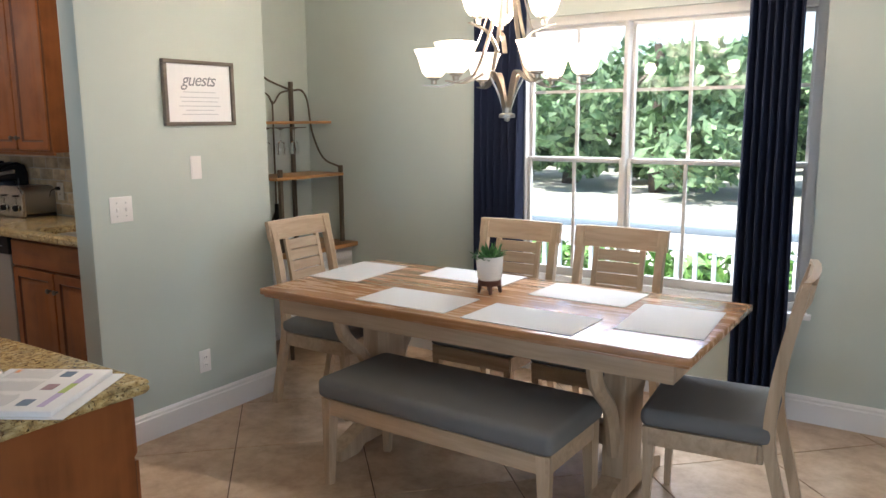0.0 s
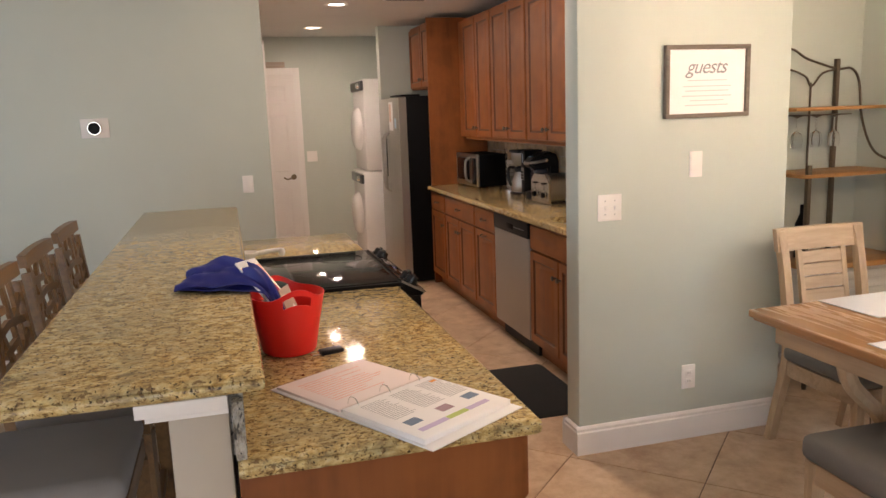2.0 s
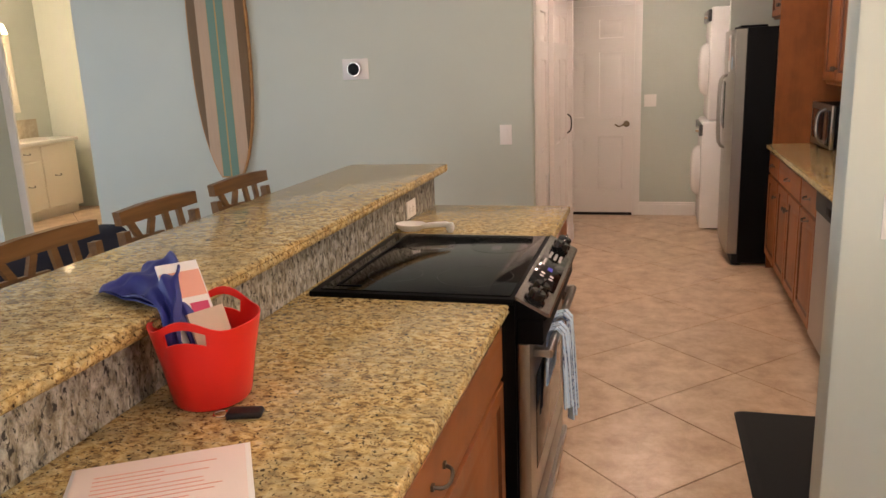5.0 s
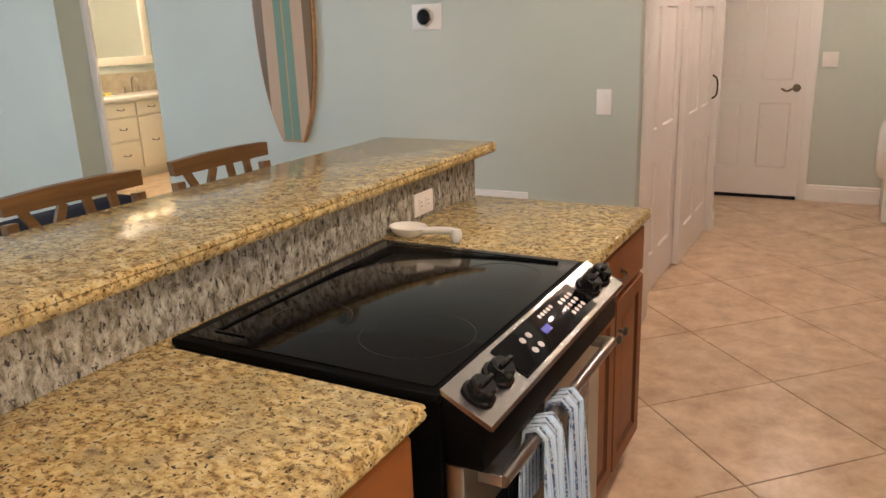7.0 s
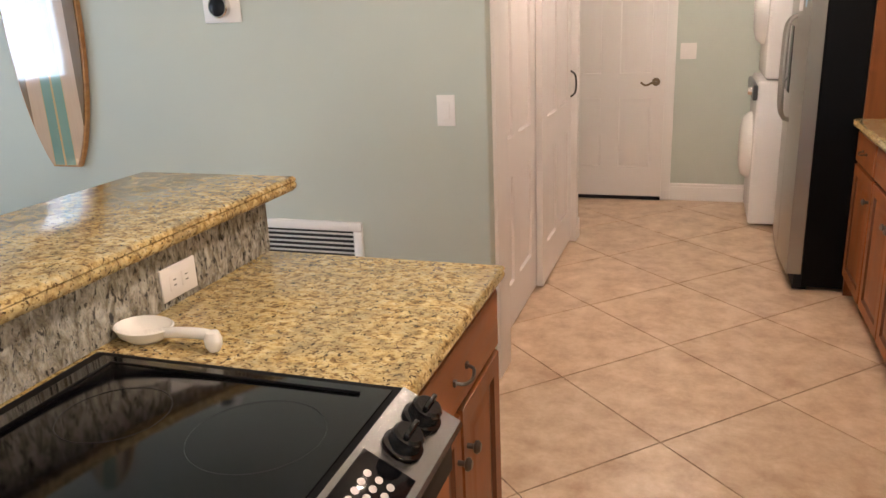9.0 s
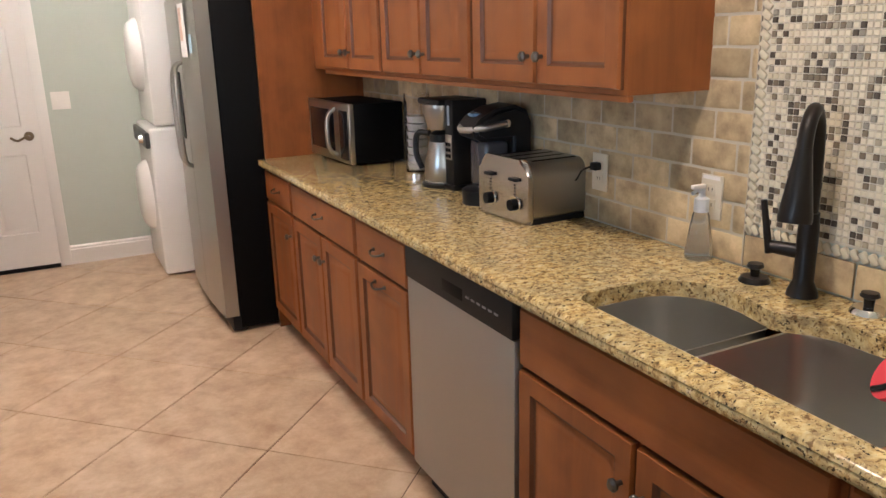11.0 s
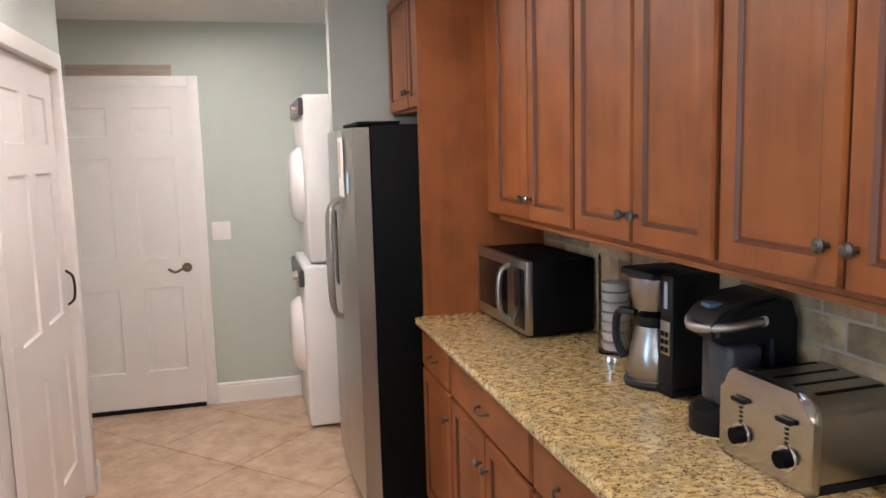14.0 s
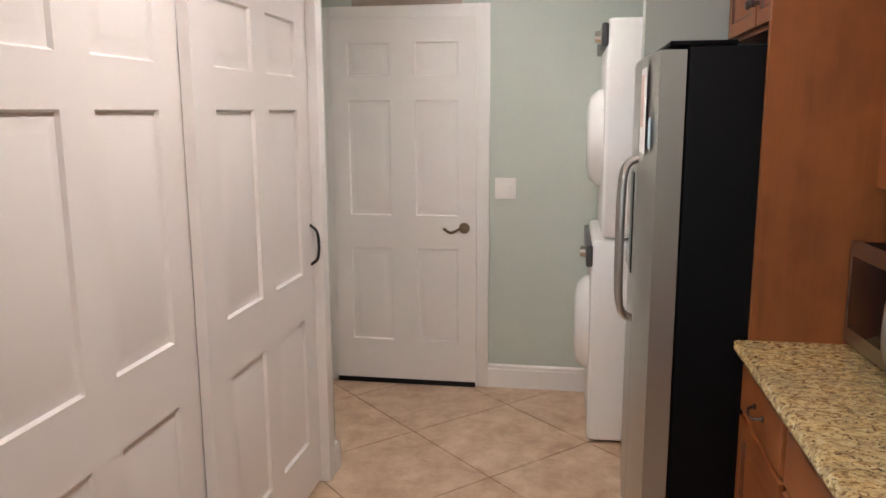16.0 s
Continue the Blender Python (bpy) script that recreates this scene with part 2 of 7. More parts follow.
TRAV = tile_mat("tumbled_travertine", (0.28, 0.195, 0.11), (0.44, 0.325, 0.185), (0.57, 0.435, 0.255), 0.5, 0.5)


def mosaic_mat():
    m = mat("glass_stone_mosaic", (0.5, 0.45, 0.4), 0.25)
    t = Tree(m)
    geo = t.node("ShaderNodeNewGeometry")
    c = t.ramp(geo.outputs["Random Per Island"], [(0.0, (0.70, 0.62, 0.48)), (0.34, (0.62, 0.54, 0.40)), (0.58, (0.40, 0.34, 0.25)), (0.66, (0.20, 0.155, 0.11)), (0.80, (0.09, 0.07, 0.055)), (0.90, (0.30, 0.27, 0.22)), (0.94, (0.66, 0.58, 0.45))], True)
    t.color(c)
    return m


MOSAIC = mosaic_mat()

# ---- mesh helpers ----


def bmnew():
    return bmesh.new()


def box(bm, x0, x1, y0, y1, z0, z1, bevel=0.0, segs=2, m=None):
    r = bmesh.ops.create_cube(bm, size=1.0)
    vs = r["verts"]
    for v in vs:
        v.co = Vector(((x0 + x1) / 2 + v.co.x * (x1 - x0), (y0 + y1) / 2 + v.co.y * (y1 - y0), (z0 + z1) / 2 + v.co.z * (z1 - z0)))
    if bevel:
        es = list({e for v in vs for e in v.link_edges})
        r = bmesh.ops.bevel(bm, geom=es, offset=bevel, segments=segs, affect="EDGES", profile=0.5)
        vs = list({v for f in r["faces"] for v in f.verts} | {v for v in vs if v.is_valid})
    if m is not None:
        bmesh.ops.transform(bm, matrix=m, verts=[v for v in vs if v.is_valid])
    return bm


def cyl(bm, p0, p1, r0, r1=None, n=16, caps=True):
    """A tapered rod from p0 to p1."""
    p0, p1 = Vector(p0), Vector(p1)
    d = p1 - p0
    m = Matrix.Translation((p0 + p1) / 2) @ d.to_track_quat("Z", "Y").to_matrix().to_4x4()
    bmesh.ops.create_cone(bm, cap_ends=caps, segments=n, radius1=r0, radius2=r0 if r1 is None else r1, depth=d.length, matrix=m)
    return bm


def lathe(bm, profile, n=24, center=(0, 0, 0), m=None):
    """Turns (radius, z) pairs round z."""
    rings = []
    c = Vector(center)
    made = []
    for r, z in profile:
        if r < 1e-5:
            ring = [bm.verts.new(c + Vector((0, 0, z)))]
        else:
            ring = [bm.verts.new(c + Vector((r * math.cos(a), r * math.sin(a), z))) for a in (2 * math.pi * i / n for i in range(n))]
        rings.append(ring)
        made += ring
    for a, b in zip(rings, rings[1:]):
        for i in range(n):
            j = (i + 1) % n
            q = [a[i % len(a)], a[j % len(a)], b[j % len(b)], b[i % len(b)]]
            q = list(dict.fromkeys(q))
            if len(q) > 2:
                bm.faces.new(q)
    if m is not None:
        bmesh.ops.transform(bm, matrix=m, verts=made)
    return bm


def tube(bm, pts, r, n=8, rads=None):
    """A bent rod through points."""
    pts = [Vector(p) for p in pts]
    rings = []
    side = None
    for i, p in enumerate(pts):
        d = (pts[min(i + 1, len(pts) - 1)] - pts[max(i - 1, 0)]).normalized()
        if side is None:
            side = d.orthogonal().normalized()
        side = (side - d * side.dot(d)).normalized()
        up = d.cross(side)
        rr = rads[i] if rads else r
        rings.append([bm.verts.new(p + (side * math.cos(a) + up * math.sin(a)) * rr) for a in (2 * math.pi * k / n for k in range(n))])
    for a, b in zip(rings, rings[1:]):
        for i in range(n):
            bm.faces.new((a[i], a[(i + 1) % n], b[(i + 1) % n], b[i]))
    bm.faces.new(rings[0][::-1])
    bm.faces.new(rings[-1])
    return bm


def curve(pts, steps=6):
    """A smooth run of points through pts."""
    ps = [Vector(p) for p in pts]
    ps = [ps[0] * 2 - ps[1]] + ps + [ps[-1] * 2 - ps[-2]]
    out = []
    for i in range(1, len(ps) - 2):
        a, b, c, d = ps[i - 1:i + 3]
        for k in range(steps):
            t = k / steps
            out.append(0.5 * ((2 * b) + (c - a) * t + (2 * a - 5 * b + 4 * c - d) * t * t + (3 * b - a - 3 * c + d) * t ** 3))
    out.append(ps[-2])
    return out


def prism(bm, outline, z0, z1, m=None):
    """An outline (x, y) pulled up from z0 to z1."""
    lo = [bm.verts.new((x, y, z0)) for x, y in outline]
    hi = [bm.verts.new((x, y, z1)) for x, y in outline]
    n = len(lo)
    bm.faces.new(lo[::-1])
    bm.faces.new(hi)
    for i in range(n):
        bm.faces.new((lo[i], lo[(i + 1) % n], hi[(i + 1) % n], hi[i]))
    if m is not None:
        bmesh.ops.transform(bm, matrix=m, verts=lo + hi)
    return bm


def nested(bm, x0, x1, z0, z1, prof):
    """Nested rectangles in the xz plane that face -y: prof is (inset, y) pairs; the last is closed."""
    rings = []
    for ins, y in prof:
        rings.append([bm.verts.new(p) for p in ((x0 + ins, y, z0 + ins), (x1 - ins, y, z0 + ins), (x1 - ins, y, z1 - ins), (x0 + ins, y, z1 - ins))])
    for a, b in zip(rings, rings[1:]):
        for i in range(4):
            bm.faces.new((a[i], a[(i + 1) % 4], b[(i + 1) % 4], b[i]))
    bm.faces.new(rings[-1])


def fix(bm):
    bmesh.ops.recalc_face_normals(bm, faces=bm.faces)
    return bm


def mesh_of(name, bm, material, smooth=True):
    fix(bm)
    me = bpy.data.meshes.new(name)
    bm.to_mesh(me)
    bm.free()
    me.materials.append(material)
    if smooth:
        me.shade_smooth()
        me.set_sharp_from_angle(angle=radians(38))
    return me


def part(name, bm, material, parent, label="", kind="", m=None, smooth=True):
    """Links a bmesh as one mesh under a thing or under a part, in the parent's own coordinates."""
    ob = new(name, mesh_of(name, bm, material, smooth))
    ob.parent = parent
    if m is not None:
        ob.matrix_basis = m
    return tagged(ob, label, "", "", kind)


def thing(name, label, category, at=(0, 0, 0), rz=0.0, group="", m=None):
    ob = new(name)
    ob.empty_display_size = 0.1
    ob.matrix_basis = m if m is not None else pose(*at, 0, 0, rz)
    return tagged(ob, label, category, group)


def solid(name, bm, material, label, category="", kind="structure", group="", at=None, smooth=True):
    ob = new(name, mesh_of(name, bm, material, smooth))
    if at is not None:
        ob.matrix_basis = pose(*at)
    return tagged(ob, label, category, group, kind)


def block(name, x0, x1, y0, y1, z0, z1, material, label, category="wall", bevel=0.0):
    return solid(name, box(bmnew(), x0, x1, y0, y1, z0, z1, bevel), material, label, category)


# ---- large structure ----
block("wall_thermostat", XT - 0.12, XT, -1.67, 1.425, 0, CEIL, WALL, "sage painted wall with thermostat", bevel=0.012)
block("wall_thermostat_south", XT - 0.2, XT, YS, -2.54, 0, CEIL, WALL, "sage painted living room wall")
block("wall_over_bath_opening", XT - 0.2, XT, -2.54, -1.67, 2.25, CEIL, WALL, "sage painted wall above the doorway")
block("wall_kitchen_header", XT - 0.12, XT, 1.425, YN, KCEIL, CEIL, WALL, "painted header above the kitchen opening")
block("wall_kitchen_north", XFAR - 0.12, XG - 0.13, YN, YN + 0.12, 0, CEIL, WALL, "painted kitchen back wall")
block("wall_picture", XG - 0.13, XG, YG0, YG1, 0, CEIL, WALL, "sage painted short wall with a framed picture", bevel=0.012)
block("wall_recess_return", -4.84, XG - 0.13, YG1 - 0.12, YG1, 0, CEIL, WALL, "painted return wall of the dining recess")
block("wall_dining_west", -4.84, -4.72, YG1, YD, 0, CEIL, WALL, "sage painted dining wall behind the rack")
WX0, WX1, WZ0, WZ1 = -3.04, -1.39, 0.55, 2.10
block("wall_dining_north_west", -4.84, WX0, YD, YD + 0.15, 0, CEIL, WALL, "sage painted dining wall")
block("wall_dining_north_east", WX1, XE, YD, YD + 0.15, 0, CEIL, WALL, "sage painted dining wall")
block("wall_below_window", WX0, WX1, YD, YD + 0.15, 0, WZ0, WALL, "painted wall below the dining window")
block("wall_above_window", WX0, WX1, YD, YD + 0.15, WZ1, CEIL, WALL, "painted wall above the dining window")
block("wall_east_south", XE, XE + 0.12, YS - 0.12, -3.4, 0, CEIL, WALL, "painted east wall")
block("wall_east_north", XE, XE + 0.12, 1.4, YD + 0.15, 0, CEIL, WALL, "painted east wall")
block("wall_above_patio_door", XE, XE + 0.12, -3.4, 1.4, 2.1, CEIL, WALL, "painted wall above the added glass door")
block("wall_south_west", XT - 0.2, -4.0, YS - 0.12, YS, 0, CEIL, WALL, "painted south wall")
block("wall_south_east", -1.45, XE, YS - 0.12, YS, 0, CEIL, WALL, "painted south wall")
block("wall_above_south_window", -4.0, -1.45, YS - 0.12, YS, 2.1, CEIL, WALL, "painted wall above the south window")
block("wall_below_south_window", -4.0, -1.45, YS - 0.12, YS, 0, 0.9, WALL, "painted wall below the south window")
block("wall_hall_end", XFAR - 0.12, XFAR, 0.9, YN, 0, KCEIL, WALL, "sage painted wall at the end of the hall")
block("wall_hall_south", XFAR, -8.6, 0.93, 1.05, 0, KCEIL, WALL, "painted side wall of the hall")
block("wall_closet_west", -8.60, -8.547, 0.80, 1.425, 0, KCEIL, WALL, "painted wall beside the closet")
block("wall_closet_back", -8.70, XT - 0.12, 0.75, 0.80, 0, KCEIL, WALL, "closet back wall")
block("wall_above_closet", -8.546, XT - 0.12, 1.30, 1.425, 2.09, KCEIL, WALL, "painted wall above the closet doors")
block("wall_laundry_stub", -8.86, -8.74, 2.69, YN, 0, KCEIL, WALL, "painted wall between refrigerator and laundry")
block("wall_bath_north", -9.9, XT - 0.12, -1.67, -1.55, 0, CEIL, WALL, "painted bathroom wall")
block("wall_bath_west", -10.0, -9.9, -5.3, -1.55, 0, CEIL, WALL, "painted bathroom wall")
block("wall_bath_south", -9.9, XT - 0.2, -5.3, -5.15, 0, CEIL, WALL, "painted bathroom wall")
block("ceiling", XT - 0.2, XE + 0.12, YS - 0.12, YD + 0.15, CEIL, CEIL + 0.1, CEILP, "white textured ceiling", "ceiling")
block("ceiling_kitchen", XFAR, XT - 0.12, 0.75, YN, KCEIL, KCEIL + 0.1, CEILP, "white painted kitchen ceiling", "ceiling")
block("ceiling_bathroom", -9.9, XT, -5.15, -1.55, CEIL - 0.3, CEIL - 0.2, CEILP, "white bathroom ceiling", "ceiling")
floor = block("floor", -10.0, XE + 0.1, -5.3, YD + 0.1, -0.10, -0.004, GROUT, "dark grout bed under diagonal floor tiles", "floor")

# ---- kitchen cabinets ----
DOORP = [(0.0, -0.010), (0.003, -0.020), (0.050, -0.020), (0.056, -0.011), (0.063, -0.010), (0.088, -0.017), (0.096, -0.018)]
DRAWP = [(0.0, -0.010), (0.006, -0.020), (0.010, -0.020)]


def front_panel(x0, x1, z0, z1, prof):
    """A cabinet door or drawer front that faces -y, its back at y = 0."""
    bm = bmnew()
    nested(bm, x0, x1, z0, z1, [(0.0, 0.0)] + prof)
    if len(prof) > 4:
        bm.faces.ensure_lookup_table()
        for k in (*range(12, 20), *range(0, 4)):
            bm.faces[k].material_index = 1
    return bm


def facing(m, bm):
    bmesh.ops.transform(bm, matrix=m, verts=bm.verts)
    return bm


def knob(x, z):
    bm = bmnew()
    lathe(bm, [(0.0, 0.0), (0.006, 0.0), (0.006, 0.014), (0.014, 0.018), (0.015, 0.024), (0.009, 0.030), (0.0, 0.031)], 14, m=pose(x, -0.020, z, 90))
    return bm


def pull(x, z, w=0.085):
    bm = bmnew()
    tube(bm, curve([(x - w / 2, -0.020, z), (x - w / 2 + 0.008, -0.040, z - 0.004), (x, -0.046, z - 0.010), (x + w / 2 - 0.008, -0.040, z - 0.004), (x + w / 2, -0.020, z)], 4), 0.004, 6)
    for s in (-1, 1):
        box(bm, x + s * w / 2 - 0.006, x + s * w / 2 + 0.006, -0.026, -0.020, z - 0.006, z + 0.006)
    return bm


def base_cabinet(label, width, depth, kindof, group="", m=None, toe=True, ztop=0.875):
    """A floor cabinet that faces -y, its back-left foot at the origin of m. kindof: 'drawer_doors', 'drawer_door', 'sink', 'panel'."""
    c = thing("base_cabinet", label, "kitchen cabinet", group=group, m=m)
    bm = bmnew()
    if kindof == "sink":
        box(bm, 0, width, -depth, -depth + 0.018, 0.10, ztop)
        part("side_panel", box(bmnew(), 0, 0.018, -depth + 0.0182, -0.0182, 0.1002, ztop), CABW, c)
        part("side_panel", box(bmnew(), width - 0.018, width, -depth + 0.0182, -0.0182, 0.1002, ztop), CABW, c)
        part("back_panel", box(bmnew(), 0, width, -0.018, 0, 0.1002, ztop), CABW, c)
    else:
        box(bm, 0, width, -depth, 0, 0.10, ztop)
    part("toe_kick", box(bmnew(), 0, width, -depth + 0.06, 0, 0.0, 0.0998), CABW, c)
    part("body", bm, CABW, c)
    f = pose(0, -depth, 0)
    g = 0.012
    if kindof == "panel":
        return c
    zd = 0.70
    dw = part("drawer", facing(f, front_panel(g, width - g, zd + g, ztop - g, DRAWP)), CABH, c)
    if kindof != "sink":
        part("handle", facing(f, pull(width / 2, (zd + ztop) / 2)), PEWTER, dw, "dark pewter pull")
    n = 1 if kindof in ("drawer_door", "drawer_knob") else 2
    for i in range(n):
        a, b = g + i * (width - g) / n, (i + 1) * (width - g) / n
        d = part("door", facing(f, front_panel(a, b, 0.12, zd, DOORP)), CABW, c)
        d.data.materials.append(GLAZE)
        kx = b - 0.028 if i == 0 else a + 0.028
        if kindof == "drawer_door":
            part("handle", facing(f, pull((a + b) / 2, zd - 0.03)), PEWTER, d, "dark pewter pull")
        else:
            part("knob", facing(f, knob(kx, zd - 0.10)), PEWTER, d, "dark pewter knob")
    return c


def wall_cabinet(label, width, depth, height, group="", m=None):
    c = thing("wall_cabinet", label, "kitchen cabinet", group=group, m=m)
    part("body", box(bmnew(), 0, width, -depth, 0, 0, height), CABW, c)
    f = pose(0, -depth, 0)
    g = 0.014
    for i in range(2):
        a, b = g + i * (width - g) / 2, (i + 1) * (width - g) / 2
        d = part("door", facing(f, front_panel(a, b, 0.014, height - 0.02, DOORP)), CABW, c)
        d.data.materials.append(GLAZE)
        kx = b - 0.026 if i == 0 else a + 0.026
        part("knob", facing(f, knob(kx, 0.088)), PEWTER, d, "dark pewter knob")
    return c


YF = 2.93            # carcass front of the back run
D0 = YN - YF
RUN = [(-7.75, -7.292, "drawer_knob"), (-7.292, -6.472, "drawer_doors"), (-6.472, -6.01, "drawer_door"), (-5.372, -4.50, "sink"), (-4.50, XG - 0.13, "drawer_knob")]
for x0, x1, k in RUN:
    lab = {"sink": "cherry sink base cabinet with false drawer front beneath the granite counter"}.get(k, "cherry base cabinet with raised panel %s beside the counter run" % ("doors" if k == "drawer_doors" else "door"))
    base_cabinet(lab, x1 - x0 - 0.002, D0 - 0.002, k, "base cabinets of the back run", pose(x0, YN - 0.002, 0))
for x0, x1 in ((-7.57, -6.815), (-6.815, -6.077), (-6.077, -5.345)):
    wall_cabinet("cherry wall cabinet with two raised panel doors above the granite counter", x1 - x0 - 0.002, YN - 3.21, 1.01, "wall cabinets", pose(x0, YN - 0.002, 1.345))
c = wall_cabinet("short cherry wall cabinet above the refrigerator", 0.935, YN - 3.02, 0.60, "", pose(-8.735, YN - 0.002, 1.80))
pn = thing("refrigerator_side_panel", "tall cherry side panel between refrigerator and counter", "kitchen cabinet", (-7.767, YN - 0.002, 0))
part("panel", box(bmnew(), -0.012, 0.012, -(YN - 2.93), 0, 0, 2.40), CABW, pn)
part("filler", box(bmnew(), 0.0125, 0.195, -0.262, 0, 1.347, 2.355), CABW, pn)
lr = thing("light_rail", "cherry light rail moulding under the wall cabinets", "moulding", (-6.45, 3.212, 1.345))
part("rail", box(bmnew(), -1.12, 1.103, -0.002, 0.016, -0.017, -0.001, 0.003), CABH, lr)

# dishwasher
dwm = thing("dishwasher", "stainless steel dishwasher with black control strip under the counter", "dishwasher", (-5.691, YN - 0.01, 0))
part("body", box(bmnew(), -0.314, 0.314, -(D0 - 0.02), 0, 0.10, 0.87), BLACKM, dwm)
part("kick_plate", box(bmnew(), -0.314, 0.314, -(D0 - 0.05), -(D0 - 0.08), 0.0, 0.10), BLACKM, dwm)
dp = part("door", box(bmnew(), -0.314, 0.314, -(D0 + 0.012), -(D0 - 0.02), 0.11, 0.765, 0.002), SATIN, dwm)
cp = part("control_strip", box(bmnew(), -0.314, 0.314, -(D0 + 0.018), -(D0 - 0.02), 0.768, 0.872, 0.004), BLACKM, dwm)
part("grip", box(bmnew(), -0.06, 0.06, -(D0 + 0.019), -(D0 + 0.016), 0.795, 0.83, 0.001), BLACK, cp)
bm = bmnew()
for i in range(6):
    box(bm, 0.08 + i * 0.03, 0.098 + i * 0.03, -(D0 + 0.0195), -(D0 + 0.017), 0.812, 0.818)
part("button_marks", bm, INK, cp)


def counter_slab(bm, outline, holes, z1, thick=0.04):
    """A stone slab with a stepped rounded edge round a convex outline, and holes cut through it."""
    n = len(outline)
    pts = [Vector((x, y)) for x, y in outline]

    def off(d):
        out = []
        for i in range(n):
            a, b, c = pts[i - 1], pts[i], pts[(i + 1) % n]
            u, v = (b - a).normalized(), (c - b).normalized()
            nu, nv = Vector((u.y, -u.x)), Vector((v.y, -v.x))
            k = (nu + nv) / (1 + nu.dot(nv))
            out.append(b + k * d)
        return out
    prof = [(-0.012, 0), (-0.006, -0.002), (-0.002, -0.006), (0.0, -0.012), (-0.004, -0.016), (-0.001, -0.019), (0.0, -0.026), (-0.003, -0.034), (-0.010, -thick)]
    rings = [[bm.verts.new((p.x, p.y, z1 + dz)) for p in off(d)] for d, dz in prof]
    for a, b in zip(rings, rings[1:]):
        for i in range(n):
            bm.faces.new((a[i], a[(i + 1) % n], b[(i + 1) % n], b[i]))
    tops, bots = [], []
    for ring, acc in ((rings[0], tops), (rings[-1], bots)):
        acc += [bm.edges.get((ring[i], ring[(i + 1) % n])) for i in range(n)]
    for h in holes:
        a = [bm.verts.new((x, y, z1)) for x, y in h]
        b = [bm.verts.new((x, y, z1 - thick)) for x, y in h]
        k = len(a)
        for i in range(k):
            bm.faces.new((a[i], b[i], b[(i + 1) % k], a[(i + 1) % k]))
        tops += [bm.edges.get((a[i], a[(i + 1) % k])) for i in range(k)]
        bots += [bm.edges.get((b[i], b[(i + 1) % k])) for i in range(k)]
    bmesh.ops.triangle_fill(bm, edges=tops, use_beauty=True)
    bmesh.ops.triangle_fill(bm, edges=bots, use_beauty=True)
    return bm


def rounded(x0, x1, y0, y1, rs, n=6):
    """A rectangle with corner radii (x0y0, x1y0, x1y1, x0y1)."""
    out = []
    for (cx, cy, a0), r in zip(((x0, y0, 180), (x1, y0, 270), (x1, y1, 0), (x0, y1, 90)), rs):
        px = cx + r if cx == x0 else cx - r
        py = cy + r if cy == y0 else cy - r
        for i in range(n + 1):
            a = radians(a0 + 90 * i / n)
            out.append((px + r * math.cos(a), py + r * math.sin(a)))
    return out


BOWLS = [rounded(-5.235, -4.945, 2.975, 3.30, (0.05, 0.04, 0.04, 0.14)), rounded(-4.905, -4.38, 2.952, 3.335, (0.06, 0.06, 0.14, 0.05))]
SINK = BOWLS[0][:7] + BOWLS[1][7:21] + [(-4.82, 3.332), (-4.87, 3.315), (-4.905, 3.285), (-4.928, 3.272), (-4.952, 3.275), (-4.99, 3.285), (-5.04, 3.297)] + BOWLS[0][21:]
XC1 = XG - 0.135
wt = thing("back_worktop", "polished gold and brown granite worktop with undermount sink cutouts", "worktop", (0, 0, 0))
part("slab", counter_slab(bmnew(), [(-7.752, 2.885), (XC1, 2.885), (XC1, YN - 0.002), (-7.752, YN - 0.002)], [SINK], 0.915), GRANITE, wt)

sk = thing("sink", "stainless steel double bowl undermount sink in the granite worktop", "sink", (-4.80, 3.15, 0.8745))
part("divider", box(bmnew(), -0.148, -0.102, -0.172, 0.125, -0.075, -0.022, 0.015, 4), SINKM, sk, "low steel divider between the bowls")
for out in BOWLS:
    bm = bmnew()
    prev = None
    cx = sum(p[0] for p in out) / len(out)
    cy = sum(p[1] for p in out) / len(out)
    for k, z in ((1.03, 0.0), (1.0, 0.0), (0.985, -0.02), (0.95, -0.15), (0.90, -0.175), (0.4, -0.185), (0.12, -0.188)):
        ring = [bm.verts.new((cx + (x - cx) * k + 4.80, cy + (y - cy) * k - 3.15, z)) for x, y in out]
        if prev:
            for i in range(len(ring)):
                bm.faces.new((prev[i], prev[(i + 1) % len(ring)], ring[(i + 1) % len(ring)], ring[i]))
        prev = ring
    bm.faces.new(prev)
    b = part("bowl", bm, SINKM, sk)
    part("drain", lathe(bmnew(), [(0.0, 0.002), (0.02, 0.002), (0.022, 0.006), (0.042, 0.005), (0.045, 0.0)], 20, (cx + 4.80, cy - 3.15, -0.186)), CHROME, b, "chrome strainer drain")

# ---- peninsula ----
PX0, PX1 = -5.27, -2.415
lc = thing("peninsula_worktop_near", "polished gold granite lower worktop of the peninsula", "worktop")
part("slab", counter_slab(bmnew(), [(-3.812, 1.105), (PX1, 1.105), (PX1, 1.74), (-3.812, 1.74)], [], 0.915), GRANITE, lc)
lf = thing("peninsula_worktop_far", "polished gold granite lower worktop beside the range", "worktop")
part("slab", counter_slab(bmnew(), [(PX0, 1.105), (-4.608, 1.105), (-4.608, 1.755), (PX0, 1.755)], [], 0.915), GRANITE, lf)
part("strip", box(bmnew(), -4.6085, -3.8115, 1.105, 1.135, 0.875, 0.914), GRANITE, lf)
bt = thing("raised_bar_counter", "long raised granite bar top with rounded edge", "worktop")
